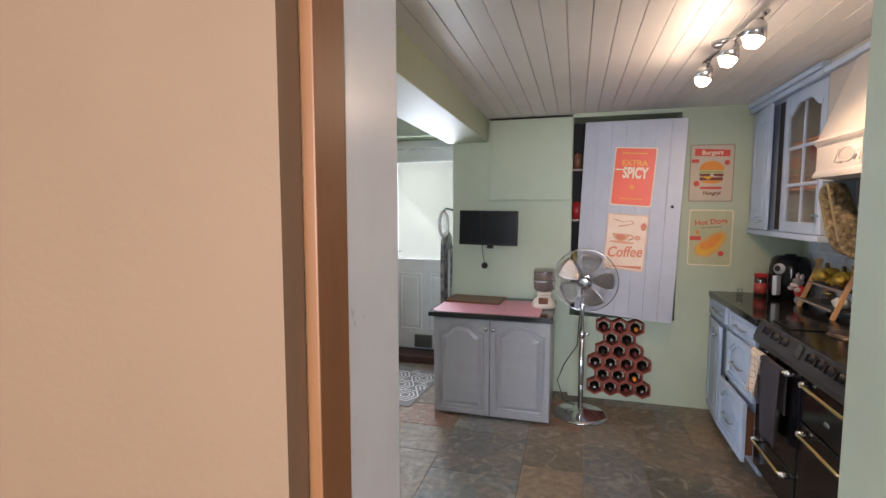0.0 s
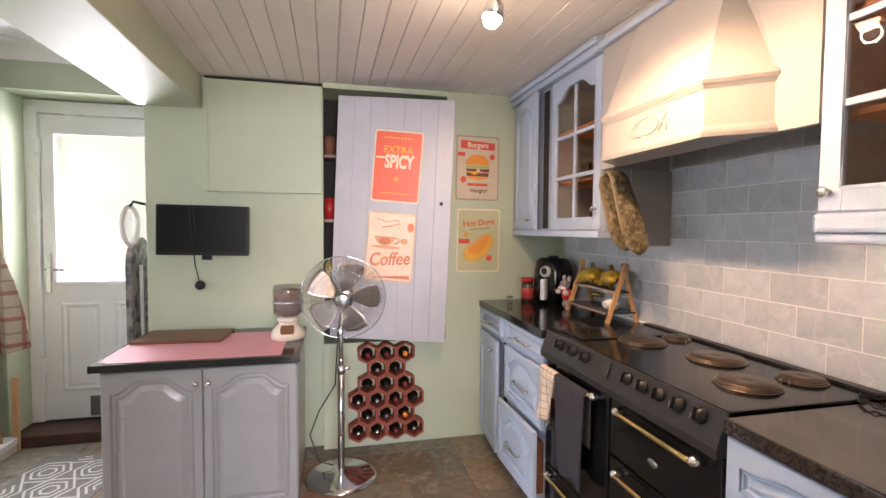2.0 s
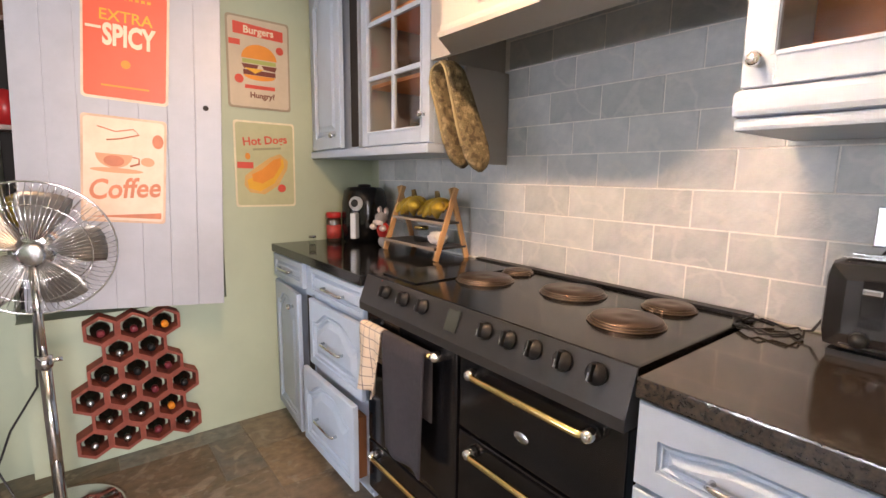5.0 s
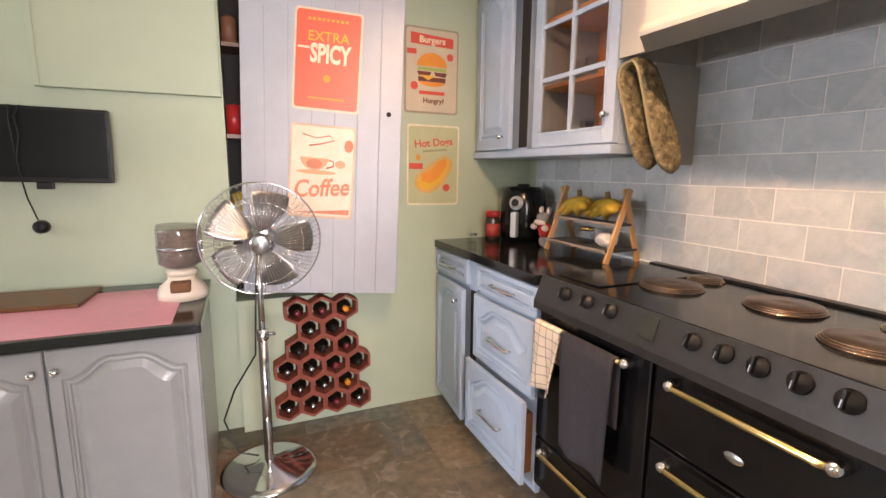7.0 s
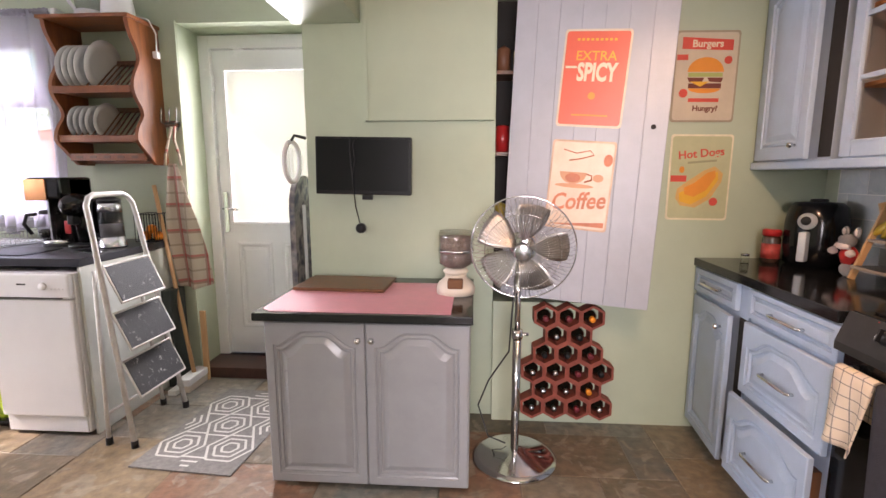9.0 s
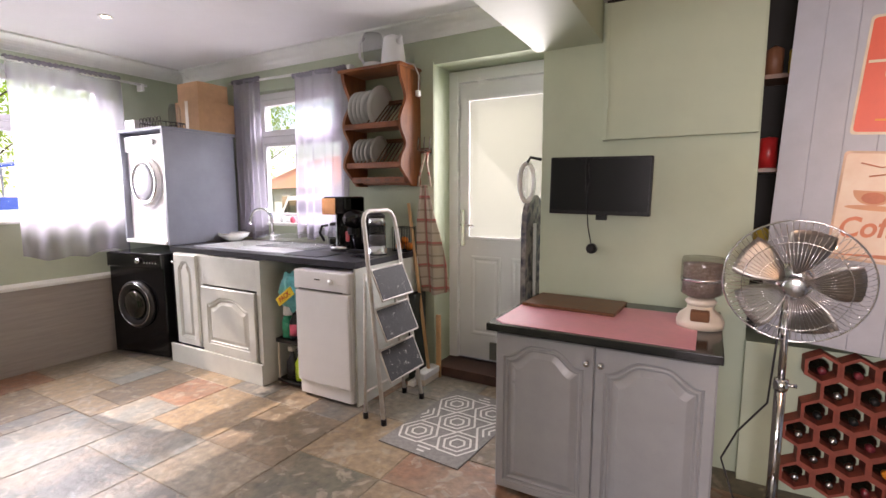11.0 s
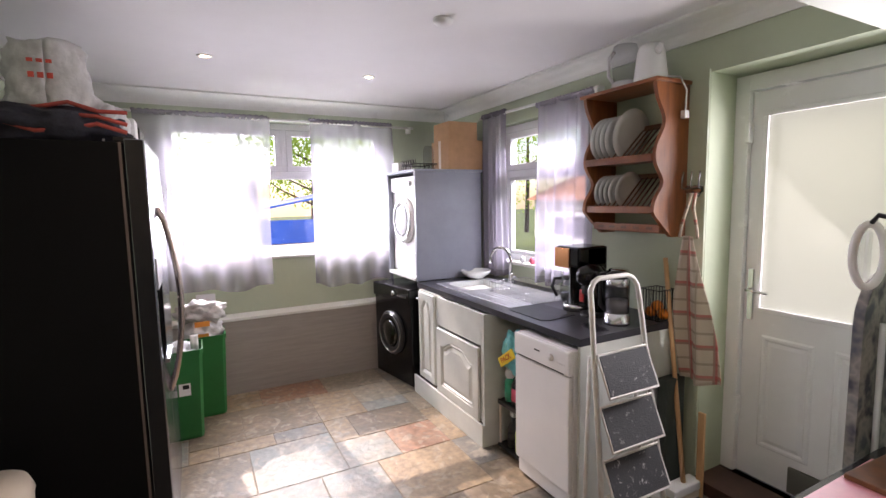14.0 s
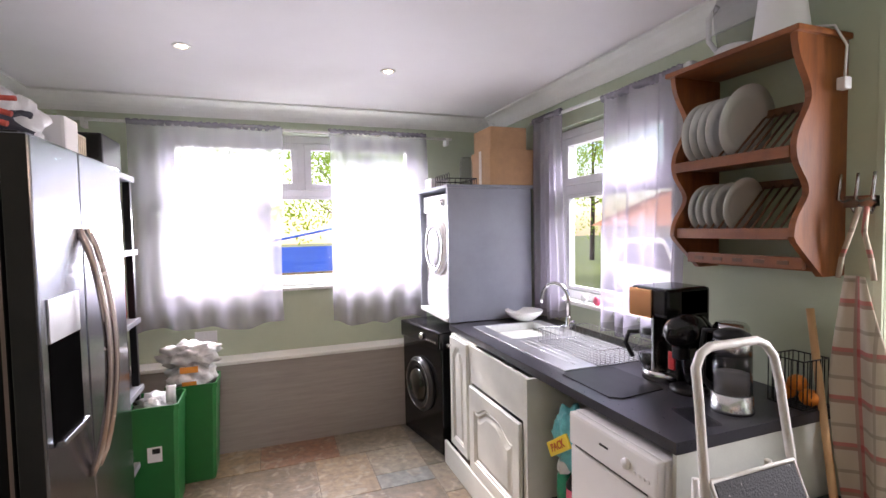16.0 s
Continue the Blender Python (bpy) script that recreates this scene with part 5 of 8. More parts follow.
sk = thing("power_socket", (XE - 0.007, 4.62, 1.16), "chrome double power socket on the tiles", "socket")
part("plate", box(-0.008, 0.0, -0.073, 0.073, -0.043, 0.043, 0.003), STEEL, sk)
part("switch", box(-0.012, -0.008, -0.05, -0.03, 0.01, 0.03, 0.001), WHPL, sk)
part("switch", box(-0.012, -0.008, 0.03, 0.05, 0.01, 0.03, 0.001), WHPL, sk)

# ceiling spotlight bar
sl_ = thing("ceiling_spotlights", (1.66, 5.30, ZR), "brushed metal ceiling bar with warm lit spot bulbs", "ceiling light")
part("rose", lathe(bmesh.new(), [(0.05, 0), (0.05, -0.012), (0.035, -0.022), (0, -0.024)], 24, Matrix.Translation((0.01, 0.13, 0))), STEEL, sl_, "round ceiling plate")
part("bar", tube(bmesh.new(), [(-0.035, 0.27, -0.045), (0.01, 0.02, -0.035), (0.03, -0.32, -0.045)], 0.008, 10), STEEL, sl_, "metal bar")
BULB = mat("lit_bulb", (1, 0.9, 0.75), 0.5, var=0.0, emit=(1.0, 0.70, 0.42, 14.0))
for i, (x, y, aim, power) in enumerate(((-0.05, 0.215, (1.9, 6.75, 0.9), 10), (-0.03, -0.09, (2.59, 5.35, 1.0), 18), (-0.01, -0.315, (2.59, 4.98, 1.05), 19))):
    hl = part("lamp_head", turned(lathe(bmesh.new(), [(0.014, 0.07), (0.030, 0.05), (0.040, 0.0), (0.036, 0.0), (0.02, 0.045), (0, 0.05)], 18), pose(x, y, -0.135, 0, 14)), STEEL, sl_, "metal spot head")
    part("bulb", turned(lathe(bmesh.new(), [(0.0, -0.034), (0.022, -0.026), (0.034, -0.004), (0.030, 0.012), (0.0, 0.03)], 18), pose(x, y, -0.137, 0, 14)), BULB, hl, "warm lit bulb")
    part("arm", tube(bmesh.new(), [(x + 0.03, y, -0.045), (x + 0.018, y, -0.075)], 0.006, 8), STEEL, hl)
    lamp("SPOT", "spot_bulb", look((1.66 + x - 0.02, 5.30 + y, ZR - 0.178), aim), power, (1.0, 0.66, 0.38), radius=0.025, spot=radians(90))
    lamp("POINT", "bulb_glow", pose(1.66 + x - 0.02, 5.30 + y, ZR - 0.178), 2.2, (1.0, 0.74, 0.50), radius=0.03)

# ---- the wall with the screen ----
isl = thing("base_cabinet", (0.07, 6.26, 0), "lilac-grey two-door cabinet under the pink-covered worktop", "cabinet", "base cabinets")
CABI = mat("warm_grey_cabinet_paint", (0.31, 0.31, 0.318), 0.3, var=0.05, scale=9, bump=0.05, bscale=120, coat=0.15)
part("body", box(0, 0.835, 0.02, 0.66, 0.015, 0.732, 0.002), CABI, isl)
for i in range(2):
    d_ = part("door", turned(panel_door(0.410, 0.70, 0.02, 0.062, 0.034), Matrix.Translation((0.004 + 0.417 * i, -0.001, 0.025))), CABI, isl)
    knob(d_, (0.39 if i == 0 else 0.445, -0.001, 0.66), (0, -1, 0), 0.014)
solo("worktop", box(0.035, 0.918, 6.235, 6.93, 0.735, 0.768, 0.004), WTBLK, "black laminate worktop on the two-door cabinet", "worktop", "worktops")
solo("vinyl_sheet", extrude_poly(bmesh.new(), [(0.10, 6.262), (0.83, 6.262), (0.83, 6.80), (0.055, 6.80), (0.055, 6.30)], "z", 0.7685, 0.7705), PINK, "smooth pink vinyl sheet lying on the black worktop", "table cover")
solo("chopping_board", turned(box(-0.22, 0.22, -0.14, 0.14, 0, 0.016, 0.004), pose(0.29, 6.73, 0.771, 0, 0, -3)), DKWOOD, "dark wooden board lying on the pink sheet", "chopping board")

tv = thing("television", (0.37, 6.79, 1.355), "small black flat television on a wall bracket, switched off", "television", ry=1.0)
part("body", box(-0.238, 0.238, 0.004, 0.045, -0.14, 0.14, 0.006), BLKPL, tv)
part("screen", box(-0.228, 0.228, 0.0, 0.006, -0.122, 0.13, 0.001), SCREEN, tv, "dark glossy screen")
part("bracket", box(-0.05, 0.05, 0.045, 0.148, -0.05, 0.05, 0.003), BLKPL, tv, "black wall bracket")
part("sensor", box(-0.005, 0.045, 0.0, 0.03, -0.165, -0.14, 0.003), BLKPL, tv, "small black sensor box")
part("cable", tube(bmesh.new(), [(-0.03, 0.0, 0.14), (-0.045, -0.012, 0.10), (-0.035, -0.015, 0.03), (-0.05, -0.013, -0.05), (-0.042, -0.012, -0.13), (-0.045, 0.03, -0.2), (-0.042, 0.10, -0.29)], 0.003, 6), BLKPL, tv, "black cable hanging over the screen")
part("cable", tube(bmesh.new(), [(-0.06, 0.0, 0.14), (-0.06, -0.014, 0.08), (-0.055, -0.014, 0.0), (-0.045, -0.012, -0.10)], 0.003, 6), BLKPL, tv)
pl_ = part("plug", lathe(bmesh.new(), [(0.0, 0.0), (0.016, 0.001), (0.026, 0.010), (0.028, 0.035), (0.0, 0.036)], 20, Matrix.Translation((-0.044, 0.11, -0.322)) @ pose(0, 0, 0, -90)), BLKPL, tv, "black mains plug")
sw = thing("meter_box", (0.36, 6.900, 1.582), "flat sage green cover box on the wall", "cover box")
part("front", box(0, 0.652, 0.0, 0.036, 0, 0.645, 0.003), WALL, sw)
part("side_strip", box(0.0, 0.02, -0.004, 0.0, 0, 0.645, 0.002), WALL, sw)
# dark bar that fills the slit under the ceiling in place of its shade
part("gap", box(0.0, 0.655, 0.0, 0.026, 0.648, 0.658), SHADE, sw, "dark strip painted as shade under the ceiling")

# open store cupboard behind the boarded door
cs = thing("store_cupboard", (1.02, 7.0, 0.66), "dark cupboard with shelves of tins behind the boarded door", "cupboard")
# the cupboard's inner shade is put in as a near-black sheet
part("lining", box(0.003, 0.767, 0.13, 0.195, 0.002, 1.55), SHADE, cs, "near-black sheet painted as shade at the cupboard back")
for z in (0.35, 0.75, 1.15):
    part("shelf", box(0.003, 0.767, -0.04, 0.128, z, z + 0.018), DKWOOD, cs)
rnd = random.Random(3)
for z in (0.368, 0.768, 1.168):
    for i in range(3):
        cnr = thing("tin", (1.06 + 0.085 * i, 7.02 + rnd.uniform(0, 0.03), 0.66 + z), "small food tin on the cupboard shelf", "tin", "tins in the cupboard")
        part("body", lathe(bmesh.new(), [(0.034, 0), (0.034, 0.10 + 0.04 * rnd.random()), (0.0, 0.141)], 16), [mat("yellow_label", (0.5, 0.35, 0.03), 0.4), REDPL, mat("brown_label", (0.2, 0.08, 0.04), 0.5)][(i + int(z * 10)) % 3], cnr)

bdr = thing("boarded_door", (1.055, 6.868, 0.705), "grey-painted boarded cupboard door left open, with two metal signs on it", "cupboard door", rz=-14, ry=2.3)
pw = 0.705 / 7
for i in range(7):
    part("board", box(i * pw, (i + 1) * pw - 0.0005, 0, 0.018, 0, 1.465, 0.0028), CABG, bdr)
part("backing", box(0.004, 0.70, 0.0035, 0.0175, 0.004, 1.46), CABG, bdr, "solid backing behind the grooves")
part("ledge", box(0.03, 0.65, 0.019, 0.04, 0.2, 0.29, 0.003), CABG, bdr)
part("ledge", box(0.03, 0.65, 0.019, 0.04, 1.15, 1.24, 0.003), CABG, bdr)
# boards are uncut here; a dark disc shows the hole's shaded inside
part("finger_hole", turned(lathe(bmesh.new(), [(0.011, 0), (0.011, 0.002), (0, 0.0022)], 20), Matrix.Translation((0.645, -0.0005, 0.845)) @ pose(0, 0, 0, 90)), SHADE, bdr, "dark disc painted as the shade in a round hole")
MDOOR = bdr.matrix_world.copy()


def sign(name, m, w_, h, face, label, border):
    ob = thing(name, (0, 0, 0), label, "metal sign", "metal signs")
    ob.matrix_world = m
    pts = []
    r = 0.014
    for cx, cz, a0 in ((w_ / 2 - r, h / 2 - r, 0), (-w_ / 2 + r, h / 2 - r, 90), (-w_ / 2 + r, -h / 2 + r, 180), (w_ / 2 - r, -h / 2 + r, 270)):
        pts += [(cx + r * math.cos(radians(a0 + k * 30)), cz + r * math.sin(radians(a0 + k * 30))) for k in range(4)]
    part("plate", extrude_poly(bmesh.new(), pts, "y", 0.0, 0.003), border, ob)
    part("panel", extrude_poly(bmesh.new(), [(x * 0.94, z * 0.955) for x, z in pts], "y", -0.0012, -0.0002), face, ob)
    return ob


INK = [mat("cream_ink", (0.72, 0.62, 0.45), 0.5), mat("red_ink", (0.62, 0.075, 0.045), 0.5), mat("orange_ink", (0.72, 0.26, 0.03), 0.5), mat("brown_ink", (0.16, 0.035, 0.02), 0.5), mat("coffee_ink", (0.56, 0.18, 0.09), 0.5, var=0.2), mat("mustard_ink", (0.72, 0.38, 0.03), 0.5)]
CREAMS = mat("cream_enamel_plate", (0.66, 0.55, 0.40), 0.35, var=0.1, scale=15)
PCREAM = mat("pale_cream_printed_metal", (0.74, 0.60, 0.46), 0.35, col2=(0.70, 0.50, 0.36), scale=9)
CORAL = mat("coral_printed_metal", (0.72, 0.115, 0.06), 0.35, var=0.06)
GREENP = mat("pale_green_printed_metal", (0.46, 0.46, 0.27), 0.35, var=0.08)
BEIGEP = mat("beige_printed_metal", (0.55, 0.46, 0.34), 0.35, var=0.08)
RX = pose(0, 0, 0, 90)


def at(x, z, d=-0.0026):
    return Matrix.Translation((x, d, z)) @ RX


def flat(parent, pts, material, name="print", d=-0.0024):
    return part(name, extrude_poly(bmesh.new(), pts, "y", d, d + 0.0008), material, parent)


def blob(cx, cz, rx, rz, a0=0, a1=360, n=24):
    return [(cx + rx * math.cos(radians(a0 + (a1 - a0) * k / n)), cz + rz * math.sin(radians(a0 + (a1 - a0) * k / n))) for k in range(n if a1 - a0 == 360 else n + 1)]


s1 = sign("metal_sign", MDOOR @ pose(0.370, -0.0045, 1.055, 0, 2.2), 0.292, 0.43, CORAL, "coral red metal sign with cream lettering on the boarded door", CREAMS)
words("EXTRA", 0.058, INK[5], s1, at(0.0, 0.098), bold=0.0005)
words("SPICY", 0.080, INK[0], s1, at(0.01, 0.025) @ Matrix.Diagonal((0.85, 1.35, 1, 1)), bold=0.003)
flat(s1, [(-0.13, 0.045), (-0.08, 0.045), (-0.08, 0.055), (-0.13, 0.055)], INK[0])
flat(s1, blob(0.0, -0.075, 0.016, 0.016), INK[2])
for k in range(9):
    flat(s1, [(-0.09 + k * 0.02, 0.165), (-0.078 + k * 0.02, 0.165), (-0.078 + k * 0.02, 0.175), (-0.09 + k * 0.02, 0.175)], INK[5])
flat(s1, [(-0.08, -0.165), (0.08, -0.165), (0.08, -0.158), (-0.08, -0.158)], INK[2])
s2 = sign("metal_sign", MDOOR @ pose(0.348, -0.0045, 0.57, 0, 2.2), 0.290, 0.42, PCREAM, "cream metal sign with a drawn coffee cup on the boarded door", mat("rusty_edge", (0.60, 0.40, 0.28), 0.6, var=0.3))
words("Coffee", 0.092, INK[4], s2, at(0.005, -0.075) @ Matrix.Rotation(radians(6), 4, "Z") @ Matrix.Diagonal((1.0, 1.2, 1, 1)) @ Matrix(((1, 0.25, 0, 0), (0, 1, 0, 0), (0, 0, 1, 0), (0, 0, 0, 1))), bold=0.002)
flat(s2, blob(-0.035, 0.062, 0.062, 0.055, 180, 360), mat("tan_ink", (0.62, 0.30, 0.16), 0.5))
flat(s2, blob(-0.035, 0.035, 0.035, 0.022), INK[4], d=-0.0034)
flat(s2, blob(-0.025, -0.002, 0.09, 0.010), mat("tan_ink", (0.62, 0.30, 0.16), 0.5), d=-0.0034)
flat(s2, blob(0.08, 0.04, 0.024, 0.018), mat("tan_ink", (0.62, 0.30, 0.16), 0.5))
flat(s2, blob(0.115, 0.125, 0.02, 0.028), INK[4])
flat(s2, [(-0.13, -0.19), (0.13, -0.165), (0.13, -0.19)], INK[4])
part("print", tube(bmesh.new(), [(-0.09, -0.0022, 0.165), (-0.03, -0.0022, 0.15), (0.03, -0.0022, 0.165), (0.05, -0.0022, 0.145), (-0.01, -0.0022, 0.125), (-0.06, -0.0022, 0.115)], 0.003, 4), INK[4], s2)
part("print", tube(bmesh.new(), [(0.028, -0.0022, 0.055), (0.05, -0.0022, 0.05), (0.05, -0.0022, 0.03), (0.02, -0.0022, 0.018)], 0.004, 4), INK[4], s2)
s3 = sign("metal_sign", pose(1.995, YN - 0.006, 1.768, 0, 0.6), 0.292, 0.415, BEIGEP, "beige metal sign with a drawn hamburger on the green wall", mat("worn_tin_edge", (0.34, 0.28, 0.20), 0.6))
flat(s3, [(-0.115, 0.125), (0.115, 0.118), (0.115, 0.165), (-0.115, 0.178)], INK[1])
words("Burgers", 0.045, INK[0], s3, at(0.0, 0.147, -0.0032), bold=0.001)
flat(s3, blob(0, 0.022, 0.082, 0.066, 0, 180), INK[2])
flat(s3, [(-0.078, 0.0), (0.078, 0.0), (0.078, 0.018), (-0.078, 0.018)], mat("lettuce_ink", (0.35, 0.40, 0.12), 0.5))
flat(s3, [(-0.082, -0.004), (-0.070, -0.026), (-0.012, -0.022), (-0.004, -0.004)], INK[3])
flat(s3, [(0.010, -0.004), (0.020, -0.022), (0.074, -0.026), (0.082, -0.004)], INK[3])
flat(s3, [(-0.07, -0.022), (0.02, -0.022), (-0.02, -0.045)], INK[5], d=-0.0032)
flat(s3, [(-0.075, -0.052), (0.075, -0.052), (0.075, -0.03), (-0.075, -0.03)], INK[3])
flat(s3, blob(0, -0.053, 0.073, 0.022, 180, 360), INK[2])
flat(s3, blob(0.098, 0.075, 0.018, 0.018), INK[1])
flat(s3, blob(-0.095, -0.075, 0.02, 0.02), INK[1])
flat(s3, [(-0.135, 0.075), (-0.085, 0.075), (-0.085, 0.1), (-0.135, 0.1)], INK[1])
flat(s3, [(-0.07, -0.115), (0.07, -0.115), (0.07, -0.098), (-0.07, -0.098)], INK[1])
words("Hungry?", 0.035, INK[3], s3, at(0.01, -0.145), bold=0.001)
s4 = sign("metal_sign", pose(2.005, YN - 0.006, 1.298, 0, 0.6), 0.292, 0.412, GREENP, "pale green metal sign with a drawn hot dog", mat("cream_sign_edge", (0.74, 0.66, 0.48), 0.4, var=0.12, scale=18))
words("Hot Dogs", 0.054, INK[1], s4, at(0.0, 0.115) @ Matrix.Rotation(radians(6), 4, "Z"), bold=0.001)
flat(s4, [(-0.06, 0.066), (0.075, 0.078), (0.075, 0.088), (-0.06, 0.076)], mat("olive_ink", (0.30, 0.29, 0.17), 0.5))
TAN = mat("bun_ink", (0.62, 0.36, 0.12), 0.5)
flat(s4, [(-0.105, -0.10), (-0.08, -0.135), (-0.01, -0.145), (0.06, -0.10), (0.105, -0.02), (0.11, 0.02), (0.07, 0.055), (0.02, 0.035), (-0.05, -0.015), (-0.10, -0.055)], TAN, d=-0.0018)
sau = [(-0.085, -0.115), (-0.03, -0.130), (0.04, -0.09), (0.09, -0.01), (0.085, 0.03), (0.04, 0.015), (-0.03, -0.045), (-0.09, -0.075)]
flat(s4, blob(-0.085, 0.038, 0.012, 0.016), INK[2])
flat(s4, sau, INK[5])
flat(s4, [(x * 0.8 + 0.004, z * 0.8 + 0.012) for x, z in sau], INK[2], d=-0.0032)
flat(s4, blob(0.075, -0.115, 0.02, 0.02), INK[1])
flat(s4, [(-0.135, -0.02), (-0.06, -0.02), (-0.06, 0.01), (-0.135, 0.01)], INK[1])

# wine rack
wr = thing("wine_rack", (1.225, 6.795, 0.085), "terracotta hexagonal wine rack of stacked cells against the wall", "wine rack")
PX, PZ = 0.1155, 0.0965
rows = [(0, 4), (0.5, 3), (0, 4), (0.5, 3), (1, 2), (0.5, 3)]
rnd = random.Random(11)
hx = [(math.sin(radians(60 * k)), math.cos(radians(60 * k))) for k in range(6)]
for r_, (o, n_) in enumerate(rows):
    for c in range(n_):
        cx, cz = (o + c) * PX, 0.038 + r_ * PZ
        bm = bmesh.new()
        A = [[bm.verts.new((cx + x * s * 1.155, y, cz + z * s * 1.09)) for x, z in hx] for s, y in ((0.0588, 0.08), (0.0588, 0.0), (0.0470, 0.0), (0.0455, 0.08))]
        for P, Q in zip(A, A[1:]):
            for i in range(6):
                bm.faces.new((P[i], P[(i + 1) % 6], Q[(i + 1) % 6], Q[i]))
        part("cell", turned(bm, Matrix.Identity(4)), TERRA, wr, "terracotta hexagonal cell")
        b_ = thing("wine_bottle", (1.225 + cx, 6.875, 0.085 + cz - 0.012), "dark wine bottle lying in the terracotta rack", "bottle", "bottles in the rack", rx=90)
        part("body", lathe(bmesh.new(), [(0.038, 0.0), (0.036, 0.012), (0.016, 0.045), (0.014, 0.05)], 14), BOTTLE, b_)
        k = rnd.random()
        part("cap", lathe(bmesh.new(), [(0.0142, 0.04), (0.0142, 0.078), (0, 0.079)], 12), mat("orange_foil", (0.75, 0.25, 0.02), 0.35) if (r_, c) in ((5, 2), (1, 2)) else (BLKPL if k < 0.4 else STEEL if k < 0.7 else mat("maroon_foil", (0.16, 0.02, 0.03), 0.3)), b_, "foil cap")

# pedestal fan
fan = thing("pedestal_fan", (1.115, 6.53, 0), "chrome pedestal fan with wire guard and metal blades", "fan")
part("base", lathe(bmesh.new(), [(0.195, 0.0), (0.195, 0.010), (0.17, 0.022), (0.06, 0.036), (0.035, 0.05), (0.0, 0.052)], 40), CHROME, fan)
part("pole", tube(bmesh.new(), [(0, 0, 0.04), (0, 0, 0.60)], 0.019, 14), CHROME, fan, "wide lower pole")
part("upper_pole", tube(bmesh.new(), [(0, 0, 0.60), (0.0, 0, 0.96)], 0.0125, 12), CHROME, fan)
part("collar", lathe(bmesh.new(), [(0.024, 0.585), (0.026, 0.60), (0.024, 0.625), (0.0, 0.626)], 16), CHROME, fan)
part("tightening_knob", tube(bmesh.new(), [(0.02, 0, 0.605), (0.05, 0, 0.605)], 0.008, 8), CHROME, fan)
HM = pose(0.013, -0.02, 0.998, 90 + 6, 0, -6)
part("motor", turned(lathe(bmesh.new(), [(0.0, -0.14), (0.05, -0.13), (0.06, -0.09), (0.06, -0.01), (0.04, 0.0), (0.0, 0.0)], 20), HM), CHROME, fan, "round motor housing")
FANM = mat("dull_brushed_blade", (0.46, 0.43, 0.40), 0.36, 1.0, var=0.08, scale=30)
R = 0.226
gd = part("guard", turned(tube(bmesh.new(), [(R * math.cos(a), R * math.sin(a), 0) for a in [k * math.pi / 24 for k in range(48)]], 0.0034, 6, True), HM), CHROME, fan, "round chrome wire guard")
for zz in (0.064, -0.07):
    part("guard_ring", turned(tube(bmesh.new(), [(0.160 * math.cos(a), 0.160 * math.sin(a), zz) for a in [k * math.pi / 24 for k in range(48)]], 0.0016, 4, True), HM), CHROME, gd)
for sgn, zc, n_ in ((1, 0.045, 72), (-1, -0.055, 36)):
    wire = mesh_of("guard_wire", turned(tube(bmesh.new(), [(0.035, 0, zc + 0.03 * sgn), (0.12, 0, zc + 0.027 * sgn), (0.195, 0, zc), (R, 0, 0)], 0.0011, 3), Matrix.Identity(4)), CHROME)
    for k in range(n_):
        o = new("guard_wire", wire)
        o.parent = gd
        o.matrix_basis = HM @ Matrix.Rotation(2 * math.pi * k / n_, 4, "Z")
part("badge", turned(lathe(bmesh.new(), [(0.037, 0.070), (0.037, 0.078), (0.03, 0.082), (0.0, 0.083)], 24), HM), STEEL, fan, "round steel centre badge")
for k in range(5):
    a0 = radians(72 * k + 4)

    def bl(u, v, a0=a0):
        r_ = 0.035 + 0.162 * u
        a = a0 + (v - 0.5) * (0.72 + 0.28 * math.sin(math.pi * u))
        return (r_ * math.cos(a), r_ * math.sin(a), 0.008 + 0.07 * (v - 0.5) * (0.5 + u * 0.5))
    part("blade", turned(cloth(bmesh.new(), bl, 8, 8, 0.0015), HM), FANM, fan, "brushed metal fan blade")
part("cable", tube(bmesh.new(), [(0.0, 0.08, 0.95), (-0.02, 0.05, 0.7), (-0.03, 0.06, 0.5), (-0.12, 0.10, 0.34), (-0.17, 0.12, 0.2), (-0.12, 0.08, 0.06), (-0.04, 0.04, 0.05)], 0.004, 6), GREYPAN, fan, "dark cable looping behind the pole")

# pet food dispenser
pf = thing("pet_feeder", (0.835, 6.62, 0.769), "cream pet feeder with a clear hopper of dry food", "pet feeder")
part("base", lathe(bmesh.new(), [(0.088, 0.0), (0.090, 0.025), (0.080, 0.05), (0.05, 0.075), (0.05, 0.095), (0.0, 0.096)], 28), CREAMPL, pf, "cream plastic base")
part("mouth", box(-0.035, 0.035, -0.09, -0.03, 0.035, 0.078, 0.01), mat("kibble", (0.16, 0.07, 0.03), 0.8, bump=0.6), pf, "opening with brown dry food")
part("neck", lathe(bmesh.new(), [(0.05, 0.09), (0.06, 0.105), (0.045, 0.12), (0.0, 0.121)], 24), CREAMPL, pf)
part("hopper", lathe(bmesh.new(), [(0.045, 0.12), (0.078, 0.14), (0.080, 0.19), (0.074, 0.198), (0.080, 0.206), (0.080, 0.275), (0.074, 0.29), (0.0, 0.292)], 28), SMOKE, pf, "clear grey hopper")
part("hopper_collar", lathe(bmesh.new(), [(0.081, 0.194), (0.083, 0.200), (0.081, 0.207)], 28), STEEL, pf, "grey collar ring")
part("food", lathe(bmesh.new(), [(0.042, 0.122), (0.073, 0.142), (0.074, 0.262), (0.0, 0.265)], 20), mat("kibble_mass", (0.20, 0.145, 0.115), 0.9, col2=(0.30, 0.24, 0.20), scale=70, bump=0.6, bscale=90), pf, "dry food filling")

